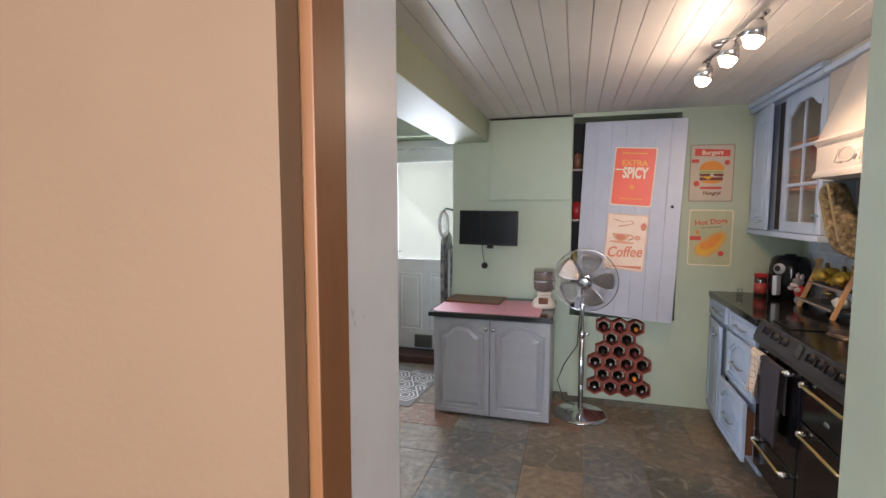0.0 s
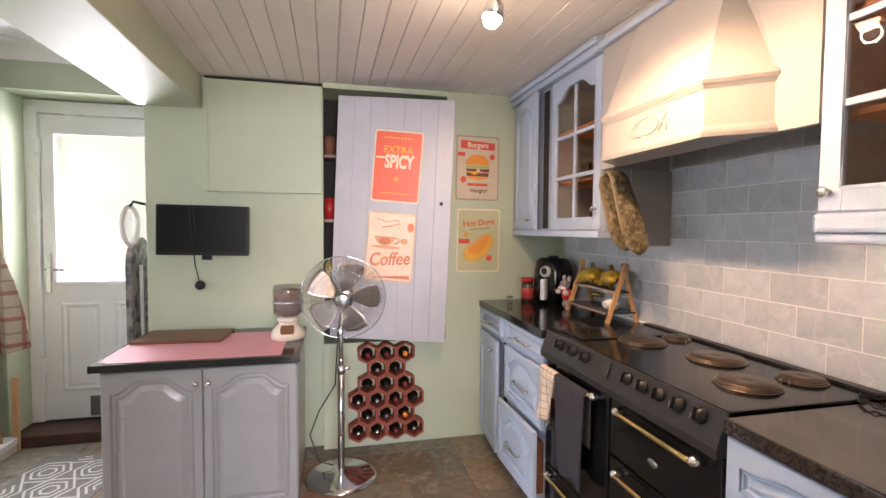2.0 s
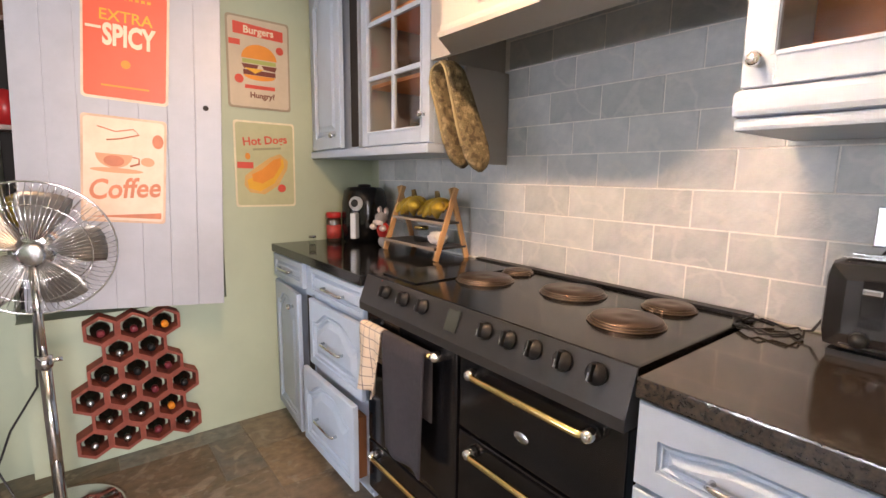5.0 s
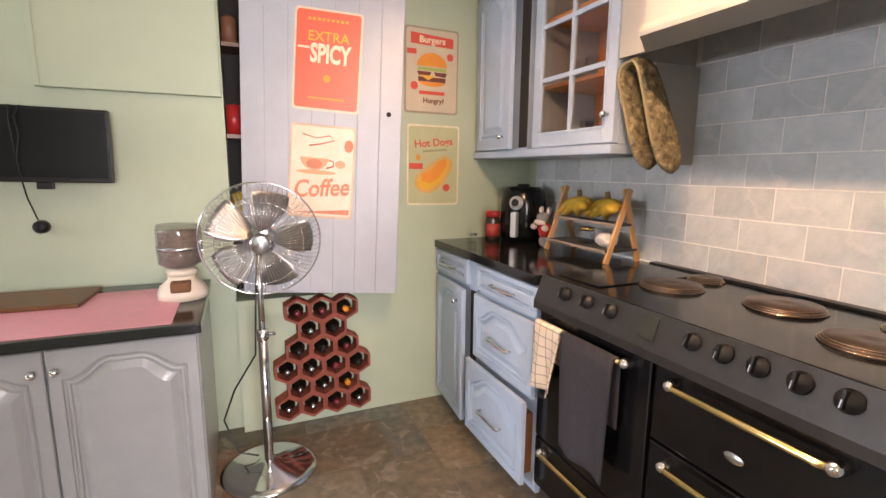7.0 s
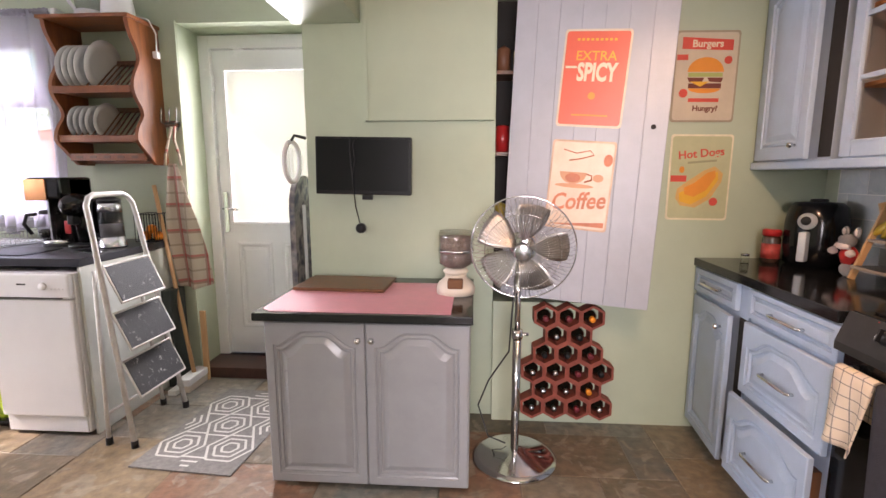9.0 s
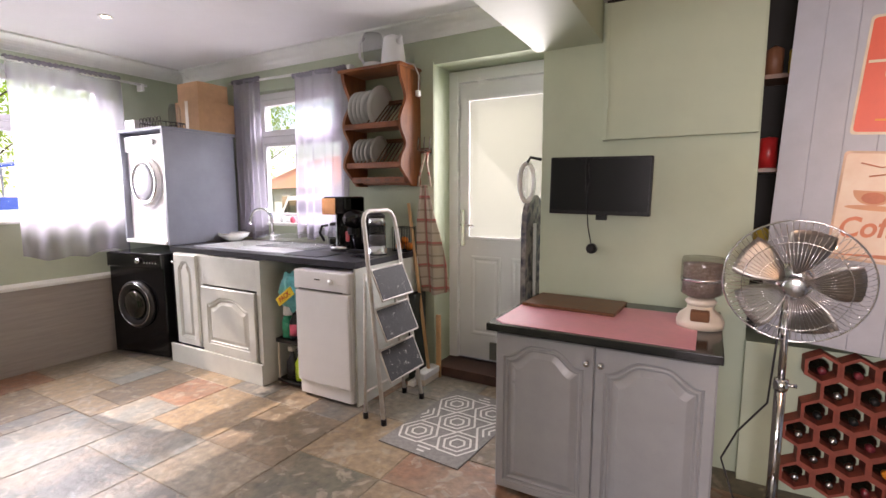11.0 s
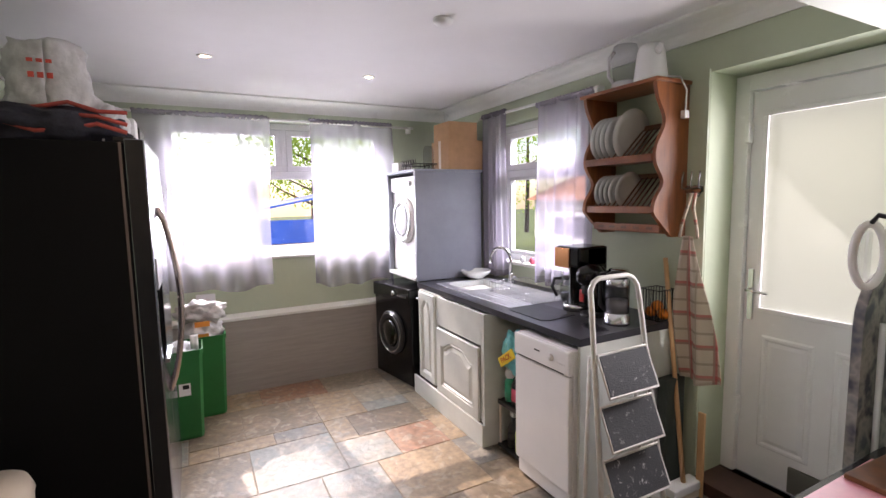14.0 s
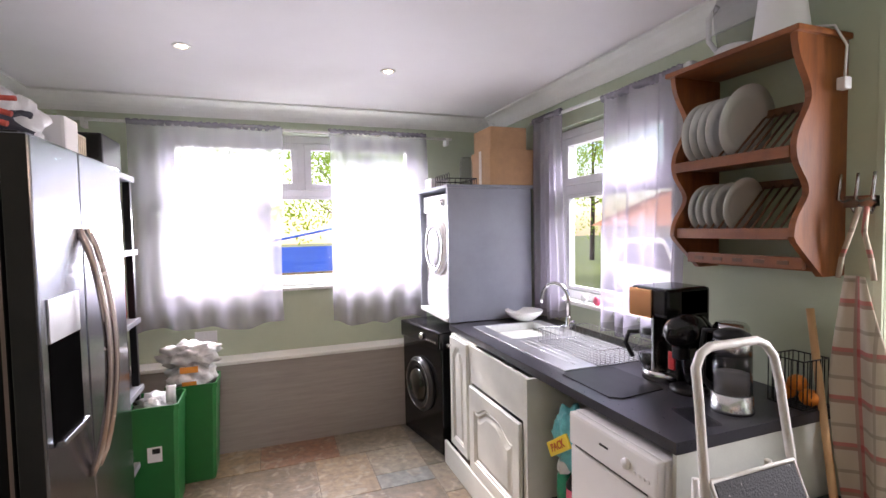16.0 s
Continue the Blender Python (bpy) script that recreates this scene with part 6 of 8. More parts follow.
# ironing board and holder on the side of the pier
ib = thing("ironing_board", (-0.045, 7.10, 0.0), "folded ironing board with a dark patterned cover standing against the pier", "ironing board")
pts = [(-0.15, 0.12), (0.17, 0.12), (0.17, 0.9)] + [(0.01 + 0.16 * math.cos(a), 1.14 + 0.17 * math.sin(a)) for a in [k * math.pi / 12 for k in range(13)]] + [(-0.15, 0.9)]
part("cover", extrude_poly(bmesh.new(), pts, "x", -0.03, 0.0), patchy("dark_patterned_cotton", [(0.05, 0.05, 0.07), (0.3, 0.28, 0.26), (0.09, 0.1, 0.13)], 9, 0.9, 0.1), ib)
for y in (-0.09, 0.10):
    part("leg", tube(bmesh.new(), [(0.012, y, 0.01), (0.02, y * 0.6, 0.6), (0.03, y, 1.15)], 0.010, 8), WHPL, ib, "white metal leg")
    part("foot", tube(bmesh.new(), [(0.012, y - 0.02, 0.01), (0.012, y + 0.02, 0.01)], 0.012, 8), BLKPL, ib)
ih = thing("iron_holder", (-0.02, 6.96, 1.50), "white plastic iron hanger on a black wall hook", "iron holder")
ring = [(0.0 + 0.0, 0.055 * math.cos(a), -0.12 + 0.105 * math.sin(a)) for a in [k * math.pi / 12 for k in range(24)]]
part("hanger", tube(bmesh.new(), [(-0.03 + 0.03 * math.cos(2 * math.pi * k / 24), 0.0 + p[1] * 0.6, p[2]) for k, p in enumerate(ring)], 0.013, 8, True), WHPL, ih)
part("plate", box(-0.05, -0.03, -0.03, 0.03, -0.20, -0.04, 0.006), SMOKE, ih, "clear plastic shield")
part("hook", tube(bmesh.new(), [(0.06, -0.03, 0.0), (0.0, -0.03, 0.015), (-0.02, -0.02, -0.01)], 0.008, 8), BLKPL, ih, "black wall hook")

# ---- the sink side ----
HS = 0.91
bw = bmesh.new()
xs, ys = (-2.868, -2.70, -2.30, -0.985), (6.595, 6.76, 7.14, YL - 0.003)
gv = {(i, j, z): bw.verts.new((xs[i], ys[j], z)) for i in range(4) for j in range(4) for z in (0.872, HS)}
for i in range(3):
    for j in range(3):
        if (i, j) != (1, 1):
            for z in (0.872, HS):
                bw.faces.new([gv[q + (z,)] for q in ((i, j), (i + 1, j), (i + 1, j + 1), (i, j + 1))])
edges = [((i, 0), (i + 1, 0)) for i in range(3)] + [((i, 3), (i + 1, 3)) for i in range(3)] + [((0, j), (0, j + 1)) for j in range(3)] + [((3, j), (3, j + 1)) for j in range(3)]
for p, q in edges + [((1, 1), (2, 1)), ((2, 1), (2, 2)), ((2, 2), (1, 2)), ((1, 2), (1, 1))]:
    bw.faces.new([gv[p + (0.872,)], gv[q + (0.872,)], gv[q + (HS,)], gv[p + (HS,)]])
solo("worktop", bw, WTDRK, "charcoal laminate worktop with an inset steel sink", "worktop", "worktops")
sc_ = thing("base_cabinet", (-2.43, 6.56, 0), "pale grey sink cabinet with an arched door and plain front", "cabinet", "base cabinets")
part("side", box(0.635, 0.655, -0.01, 0.74, 0.0, 0.868), CABS, sc_)
part("side", box(-0.005, 0.012, 0.0, 0.74, 0.15, 0.868), CABS, sc_)
part("back", box(0.013, 0.634, 0.70, 0.72, 0.15, 0.868), CABS, sc_)
part("shelf", box(0.013, 0.634, 0.02, 0.70, 0.15, 0.17), CABS, sc_)
part("false_front", box(0.012, 0.60, 0.0, 0.018, 0.655, 0.868, 0.002), CABS, sc_, "plain pale front panel")
part("stile", box(0.60, 0.634, 0.0, 0.018, 0.15, 0.868, 0.002), CABS, sc_)
part("plinth", box(-0.40, 0.655, -0.028, -0.010, 0.0, 0.148, 0.002), CABS, sc_)
d_ = part("door", turned(panel_door(0.585, 0.49, 0.02, 0.06, 0.065), Matrix.Translation((0.01, -0.022, 0.152))), CABS, sc_)
nc = thing("base_cabinet", (-2.80, 6.56, 0), "narrow pale grey base cabinet with a tall panelled door", "cabinet", "base cabinets")
part("body", box(0.0, 0.36, 0.02, 0.74, 0.15, 0.868), CABS, nc)
part("door", turned(panel_door(0.27, 0.70, 0.02, 0.05, 0.05), Matrix.Translation((0.03, -0.003, 0.158))), CABS, nc)
knob(nc, (0.05, -0.003, 0.80), (0, -1, 0), 0.011)
solo("end_panel", box(-1.004, -0.988, 6.60, 7.30, 0, 0.870, 0.002), CABS, "pale grey end panel beside the dishwasher", "panel")

dw = thing("dishwasher", (-1.455, 6.555, 0), "white slimline dishwasher under the worktop", "dishwasher")
part("body", box(0.0, 0.445, 0.025, 0.60, 0.02, 0.845, 0.006), WHEN, dw)
part("door", box(0.002, 0.443, 0.0, 0.028, 0.11, 0.715, 0.01), WHEN, dw)
pn_ = part("control_panel", box(0.0, 0.445, -0.006, 0.03, 0.72, 0.845, 0.012), WHEN, dw)
part("kick_plate", box(0.01, 0.435, 0.02, 0.04, 0.02, 0.105, 0.003), WHEN, dw)
part("handle_recess", box(0.04, 0.405, -0.0065, -0.001, 0.722, 0.728, 0.001), GREYPAN, pn_)
part("dial", turned(lathe(bmesh.new(), [(0.018, 0), (0.016, 0.012), (0, 0.013)], 20), Matrix.Translation((0.315, -0.006, 0.785)) @ pose(0, 0, 0, 90)), WHPL, pn_, "white round dial")
for i in range(4):
    part("button", box(0.345 + 0.02 * i, 0.355 + 0.02 * i, -0.009, -0.006, 0.765, 0.775, 0.001), WHPL, pn_)
part("badge", box(0.18, 0.225, -0.0085, -0.006, 0.788, 0.796, 0.001), GREYPAN, pn_, "small grey badge")

snk = thing("sink", (-2.72, 6.70, HS), "stainless steel sink with bowl and ribbed drainer set in the worktop", "sink")
sm = bmesh.new()
for a in ((0.0, 0.03, 0, 0.50), (0.41, 1.02, 0, 0.50), (0.03, 0.41, 0, 0.07), (0.03, 0.41, 0.43, 0.50)):
    bx(sm, a[0], a[1], a[2], a[3], 0.0005, 0.005, 0.0015)
bx(sm, 0.03, 0.035, 0.07, 0.43, -0.16, 0.003)
bx(sm, 0.405, 0.41, 0.07, 0.43, -0.16, 0.003)
bx(sm, 0.035, 0.405, 0.07, 0.075, -0.16, 0.003)
bx(sm, 0.035, 0.405, 0.425, 0.43, -0.16, 0.003)
bx(sm, 0.03, 0.41, 0.07, 0.43, -0.165, -0.16)
part("bowl", sm, SINKST, snk)
for i in range(9):
    part("rib", tube(bmesh.new(), [(0.47, 0.09 + 0.04 * i, 0.005), (0.97, 0.09 + 0.04 * i, 0.005)], 0.003, 5), SINKST, snk, "raised drainer rib")
tp = thing("tap", (-2.40, 7.21, HS + 0.005), "chrome swan-neck kitchen tap", "tap")
part("body", lathe(bmesh.new(), [(0.026, 0), (0.024, 0.02), (0.018, 0.03), (0.018, 0.07), (0.012, 0.08)], 18), CHROME, tp)
part("spout", tube(bmesh.new(), [(0, 0, 0.07), (0, 0, 0.18)] + [(-0.08 + 0.08 * math.cos(a), -0.09 * (1 - math.cos(a)) * 0.5, 0.18 + 0.10 * math.sin(a)) for a in [k * math.pi / 10 for k in range(1, 11)]] + [(-0.162, -0.09, 0.15)], 0.013, 10), CHROME, tp)
part("lever", tube(bmesh.new(), [(0.01, 0, 0.045), (0.07, -0.01, 0.06)], 0.007, 8), CHROME, tp)


def wire_basket(name, p, w_, d, h, label, nx=10, ny=6, r=0.002, material=None, group="", category="wire rack", loops=False):
    ob = thing(name, p, label, category, group)
    M_ = material or CHROME
    for z in (0.004, h):
        part("rim_wire", tube(bmesh.new(), [(0, 0, z), (w_, 0, z), (w_, d, z), (0, d, z)], r * 1.4, 6, True), M_, ob)
    for i in range(nx + 1):
        x = w_ * i / nx
        part("wire", tube(bmesh.new(), [(x, 0, h), (x, 0, 0.004), (x, d, 0.004), (x, d, h)], r, 5), M_, ob)
    for j in range(1, ny):
        y = d * j / ny
        part("wire", tube(bmesh.new(), [(0, y, h), (0, y, 0.004), (w_, y, 0.004), (w_, y, h)], r, 5), M_, ob)
    if loops:
        for i in range(6):
            part("loop", tube(bmesh.new(), [(w_ * (i + 0.5) / 6 + 0.02 * math.cos(a), 0.0, h + 0.02 + 0.02 * math.sin(a)) for a in [k * math.pi / 6 for k in range(12)]], r, 5, True), M_, ob)
    return ob


wire_basket("dish_rack", (-2.18, 6.86, HS + 0.009), 0.52, 0.32, 0.075, "empty chrome wire dish rack on the drainer", 22, 12, 0.0015)
solo("drying_mat", extrude_poly(bmesh.new(), [(-1.69, 6.74), (-1.66, 6.66), (-1.36, 6.66), (-1.33, 6.70), (-1.35, 6.91), (-1.40, 6.93), (-1.66, 6.93), (-1.69, 6.90)], "z", HS + 0.0005, HS + 0.004), BLKPL, "dark flat mat on the worktop", "mat")

cm = thing("coffee_machine", (-1.535, 6.945, HS), "black and copper filter coffee machine with a glass jug", "coffee machine")
part("base", lathe(bmesh.new(), [(0.085, 0), (0.088, 0.03), (0.08, 0.042), (0, 0.043)], 28, Matrix.Translation((0.075, 0.08, 0))), CHROME, cm, "chrome base")
part("tower", box(0.095, 0.175, 0.06, 0.22, 0.0, 0.385, 0.01), BLKENAM, cm)
part("steel_side", box(0.082, 0.096, 0.005, 0.10, 0.0, 0.30, 0.004), STEEL, cm, "brushed steel upright")
part("head", box(-0.02, 0.175, -0.005, 0.22, 0.27, 0.39, 0.014), BLKENAM, cm)
part("copper_front", box(-0.026, 0.10, -0.012, -0.004, 0.262, 0.380, 0.004), COPPER, cm, "copper front panel")
part("copper_side", box(-0.028, -0.019, -0.010, 0.12, 0.262, 0.380, 0.004), COPPER, cm, "copper side panel")
jg = part("jug", lathe(bmesh.new(), [(0.055, 0.045), (0.066, 0.07), (0.068, 0.13), (0.052, 0.175), (0.05, 0.19)], 24, Matrix.Translation((0.045, 0.06, 0))), SMOKE, cm, "glass coffee jug")
part("coffee", lathe(bmesh.new(), [(0.05, 0.047), (0.062, 0.07), (0.064, 0.10), (0.0, 0.101)], 20, Matrix.Translation((0.045, 0.06, 0))), BOTTLE, jg, "dark coffee")
part("lid", lathe(bmesh.new(), [(0.054, 0.185), (0.05, 0.205), (0, 0.21)], 20, Matrix.Translation((0.045, 0.06, 0))), BLKPL, jg)
part("handle", tube(bmesh.new(), [(-0.01, 0.03, 0.185), (-0.05, 0.01, 0.18), (-0.062, 0.0, 0.13), (-0.04, 0.02, 0.07)], 0.010, 8), BLKPL, jg, "black jug handle")

cp2 = thing("capsule_machine", (-1.30, 6.99, HS), "glossy black rounded capsule coffee machine", "coffee machine")
part("base", lathe(bmesh.new(), [(0.07, 0), (0.07, 0.015), (0.05, 0.02), (0, 0.021)], 20), BLKPL, cp2)
b = bmesh.new()
lump(b, (0.0, 0.05, 0.14), (0.060, 0.075, 0.15), 1, 3, 0.02, flat=0.0)
lump(b, (0.0, -0.02, 0.235), (0.066, 0.092, 0.070), 2, 3, 0.02)
part("body", b, BLKENAM, cp2)
part("spout", box(-0.02, 0.02, -0.07, -0.02, 0.13, 0.18, 0.008), BLKPL, cp2)
part("red_tab", box(-0.05, -0.02, -0.055, -0.045, 0.08, 0.15, 0.004), REDPL, cp2, "red tab")
kt = thing("kettle", (-1.105, 6.97, HS), "clear-sided kettle with brushed steel bands and a black lid", "kettle")
part("base", lathe(bmesh.new(), [(0.068, 0), (0.070, 0.012), (0.066, 0.020), (0.064, 0.062), (0.0, 0.063)], 28), STEEL, kt, "brushed steel base")
part("glass", lathe(bmesh.new(), [(0.062, 0.0635), (0.060, 0.20), (0.056, 0.20), (0.058, 0.0635)], 28), SMOKE, kt, "clear kettle wall")
part("water", lathe(bmesh.new(), [(0.055, 0.064), (0.054, 0.13), (0.0, 0.131)], 24), mat("grey_inner_body", (0.34, 0.33, 0.33), 0.3, var=0.15), kt, "grey inner body")
part("upper_band", lathe(bmesh.new(), [(0.061, 0.20), (0.058, 0.248), (0.0, 0.249)], 28), STEEL, kt, "brushed steel band")
part("lid", lathe(bmesh.new(), [(0.058, 0.2495), (0.056, 0.268), (0.03, 0.282), (0, 0.284)], 28), BLKPL, kt, "black lid")
part("handle", tube(bmesh.new(), [(-0.05, -0.01, 0.265), (-0.092, -0.02, 0.262), (-0.100, -0.022, 0.20), (-0.098, -0.022, 0.09), (-0.06, -0.01, 0.05)], 0.011, 8), BLKPL, kt)
tsr = thing("canister", (-1.205, 7.09, HS), "black canister with a shiny steel collar", "canister")
part("body", lathe(bmesh.new(), [(0.060, 0), (0.062, 0.20), (0.060, 0.21), (0.0, 0.211)], 24), BLKENAM, tsr)
part("collar", lathe(bmesh.new(), [(0.063, 0.2115), (0.060, 0.262), (0.050, 0.275), (0.0, 0.276)], 24), CHROME, tsr, "shiny steel collar")
solo("phone", turned(box(-0.075, 0.075, -0.04, 0.04, 0, 0.008, 0.003), pose(-1.10, 6.80, HS + 0.001, 0, 0, -14)), SMOKE, "flat shiny phone lying on the worktop", "phone")
wire_basket("wire_basket", (-1.12, 7.17, HS), 0.12, 0.13, 0.17, "black wire basket with oranges in it", 6, 6, 0.002, BLKPL)
for i in range(3):
    o_ = thing("orange", (-1.10 + 0.04 * i, 7.235, HS + 0.034 + 0.04 * (i % 2)), "orange fruit in the wire basket", "fruit", "oranges")
    part("skin", lump(bmesh.new(), (0, 0, 0), (0.033, 0.033, 0.03), i, 2, 0.02), mat("orange_peel", (0.75, 0.22, 0.02), 0.5, bump=0.2, bscale=200), o_)

# plate rack
pr = thing("plate_rack", (-1.48, YL, 1.37), "orange-stained pine wall plate rack with scalloped sides", "plate rack")


def scallop(z):
    d = 0.255
    d -= 0.075 * math.exp(-((z - 0.60) / 0.10) ** 2) + 0.070 * math.exp(-((z - 0.29) / 0.075) ** 2)
    if z < 0.13:
        d -= (0.13 - z) * 1.1
    return d


prof = [(0.0, 0.0)] + [(-scallop(0.79 * k / 40), 0.79 * k / 40) for k in range(41)] + [(0.0, 0.79)]
part("side", extrude_poly(bmesh.new(), prof, "x", 0.0, 0.022), PINE, pr, "scalloped pine side board")
part("side", extrude_poly(bmesh.new(), prof, "x", 0.483, 0.505), PINE, pr, "scalloped pine side board")
part("top", box(-0.015, 0.52, -0.27, -0.001, 0.79, 0.810, 0.005), PINE, pr)
for z, d in ((0.425, 0.245), (0.155, 0.235)):
    part("shelf", box(0.022, 0.483, -d, -0.02, z - 0.02, z, 0.003), PINE, pr)
    part("rail", box(0.022, 0.483, -0.035, -0.012, z + 0.16, z + 0.19, 0.003), DKWOOD, pr)
    part("lip", box(0.022, 0.483, -d - 0.006, -d, z - 0.028, z + 0.012, 0.003), PINE, pr)
    for i in range(13):
        x = 0.045 + i * 0.034
        part("dowel", tube(bmesh.new(), [(x, -d + 0.03, z), (x, -0.03, z + 0.17)], 0.0045, 6), DKWOOD, pr)
for y, z in ((-0.17, 0.045), (-0.05, 0.03)):
    part("peg_rail", box(0.022, 0.483, y - 0.01, y + 0.01, z - 0.02, z + 0.022, 0.003), PINE, pr)
    for i in range(5):
        part("slot", box(0.06 + i * 0.085, 0.10 + i * 0.085, y - 0.0125, y - 0.0102, z - 0.006, z + 0.008), DKWOOD, pr)


def plate(x, z, r, tilt):
    p = thing("plate", (-1.48 + x, YL - 0.135, 1.37 + z + r * 0.985), "white glazed dinner plate standing in the plate rack", "plate", "plates in the rack")
    part("china", turned(lathe(bmesh.new(), [(0.0, 0.0), (r * 0.55, 0.0), (r * 0.62, 0.004), (r, 0.016), (r, 0.019), (r * 0.62, 0.009), (r * 0.5, 0.005), (0.0, 0.005)], 40), pose(0, 0, 0, 0, 90 + tilt, 0)), CHINA, p)


for i in range(4):
    plate(0.050 + 0.037 * i, 0.425, 0.128, 5)
plate(0.235, 0.425, 0.142, 11)
for i in range(4):
    plate(0.055 + 0.036 * i, 0.155, 0.096, 5)
plate(0.222, 0.155, 0.104, 9)

bj = thing("blender_jug", (-1.27, 7.18, 2.181), "clear plastic jug with a white base standing on the plate rack", "jug")
part("base", lathe(bmesh.new(), [(0.07, 0), (0.072, 0.03), (0.06, 0.045), (0, 0.046)], 24), WHPL, bj)
part("jug", lathe(bmesh.new(), [(0.058, 0.046), (0.07, 0.12), (0.075, 0.20), (0.06, 0.24), (0.02, 0.25)], 24), SMOKE, bj, "clear grey jug")
part("handle", tube(bmesh.new(), [(-0.06, -0.02, 0.22), (-0.10, -0.02, 0.19), (-0.10, -0.02, 0.10), (-0.07, -0.01, 0.05)], 0.010, 8), WHPL, bj)
wk = thing("white_kettle", (-1.09, 7.17, 2.181), "white plastic kettle standing on the plate rack", "kettle")
part("body", lathe(bmesh.new(), [(0.085, 0), (0.085, 0.02), (0.068, 0.16), (0.06, 0.185), (0.03, 0.20), (0, 0.2)], 28), WHPL, wk)
part("spout", tube(bmesh.new(), [(0.05, -0.02, 0.14), (0.095, -0.04, 0.175)], [0.022, 0.012], 10), WHPL, wk)
part("cable", tube(bmesh.new(), [(0.08, 0.02, 0.02), (0.13, 0.06, 0.01), (0.155, 0.08, -0.06), (0.15, 0.08, -0.16)], 0.004, 6), WHPL, wk, "white cable hanging down")
part("plug", box(0.136, 0.164, 0.06, 0.095, -0.20, -0.16, 0.006), WHPL, wk, "white mains plug")

# hooks, apron, broom
hk = thing("coat_hooks", (-0.93, YL, 1.62), "old metal double hooks on the wall", "hook")
part("plate", box(-0.07, 0.06, -0.012, 0.0, -0.02, 0.02, 0.003), STEEL, hk)
for x in (-0.05, 0.0, 0.045):
    part("hook", tube(bmesh.new(), [(x, -0.01, 0.0), (x + 0.01, -0.05, 0.01), (x + 0.02, -0.06, 0.05), (x + 0.015, -0.045, 0.09)], 0.005, 8), STEEL, hk)
    part("lower_hook", tube(bmesh.new(), [(x, -0.01, -0.01), (x, -0.03, -0.04), (x, -0.05, -0.02)], 0.004, 8), STEEL, hk)
ap = thing("apron", (-0.895, YL - 0.065, 1.60), "beige and red checked cotton apron hanging from the hooks", "apron")


def apf(u, v):
    w_ = 0.045 + 0.045 * min(1, v * 2.2) + 0.05 * v
    return ((u - 0.5) * 2 * w_ * 0.75 + 0.07 * v, -0.014 - 0.026 * math.sin(9 * u + 3 * v) * (0.3 + v) - 0.02 * math.sin(4 * v + u), -0.22 - (0.78 - 0.05 * abs(u - 0.4)) * v)


part("body", cloth(bmesh.new(), apf, 36, 40, 0.003), APRON, ap)
for s in (-1, 1):
    part("strap", tube(bmesh.new(), [(0.0 + 0.01 * s, 0.01, 0.0), (0.018 * s, -0.015, -0.08), (0.04 * s, -0.02, -0.16), (0.05 * s, -0.02, -0.23)], 0.008, 6), APRON, ap, "neck strap")
br = thing("broom", (-0.83, 7.18, 0.0), "light wooden broom handle leaning on the wall", "broom")
part("handle", tube(bmesh.new(), [(0.0, 0.0, 0.08), (-0.215, 0.09, 1.25)], 0.0125, 10), LWOOD, br)
part("head", box(-0.04, 0.04, -0.12, 0.10, 0.045, 0.09, 0.008), WHPL, br)
part("bristles", box(-0.035, 0.035, -0.115, 0.095, 0.0, 0.047, 0.01), CREAMPL, br, "pale bristles")
mp = thing("mop_stick", (-0.80, 7.27, 0.0), "short light wooden stick standing against the wall", "stick")
part("handle", box(-0.018, 0.018, -0.008, 0.008, 0.0, 0.46, 0.003), LWOOD, mp)
solo("crate", box(-0.975, -0.915, 7.14, 7.29, 0.0, 0.62, 0.01), mat("dark_green_box", (0.03, 0.04, 0.035), 0.6), "dark tall box between the worktop end and the wall", "box")

# step ladder
lad = thing("step_ladder", (-0.79, 6.70, 0), "white folding step ladder with grey ribbed treads, standing by the worktop", "step ladder")
T_ = 0.165
part("front_frame", tube(bmesh.new(), [(0.072, -0.205, 0.02), (-0.075, -0.155, 1.10), (-0.088, -0.15, 1.17), (-0.095, -0.125, 1.205), (-0.097, -0.09, 1.22), (-0.097, 0.09, 1.22), (-0.095, 0.125, 1.205), (-0.088, 0.15, 1.17), (-0.075, 0.155, 1.10), (0.072, 0.205, 0.02)], 0.0125, 10), ALU, lad, "worn white tubular frame")
part("rear_frame", tube(bmesh.new(), [(-0.075, -0.185, 0.02), (-0.095, -0.14, 0.86)], 0.010, 8), ALU, lad)
part("rear_frame", tube(bmesh.new(), [(-0.075, 0.225, 0.02), (-0.095, 0.14, 0.86)], 0.010, 8), ALU, lad)
part("cross_bar", tube(bmesh.new(), [(-0.08, -0.18, 0.15), (-0.08, 0.21, 0.15)], 0.008, 8), ALU, lad)
for p in ((0.072, -0.205), (0.072, 0.205), (-0.075, -0.185), (-0.075, 0.225)):
    part("rubber_foot", lathe(bmesh.new(), [(0.017, 0), (0.016, 0.035), (0, 0.036)], 12, Matrix.Translation((p[0], p[1], 0))), BLKPL, lad)
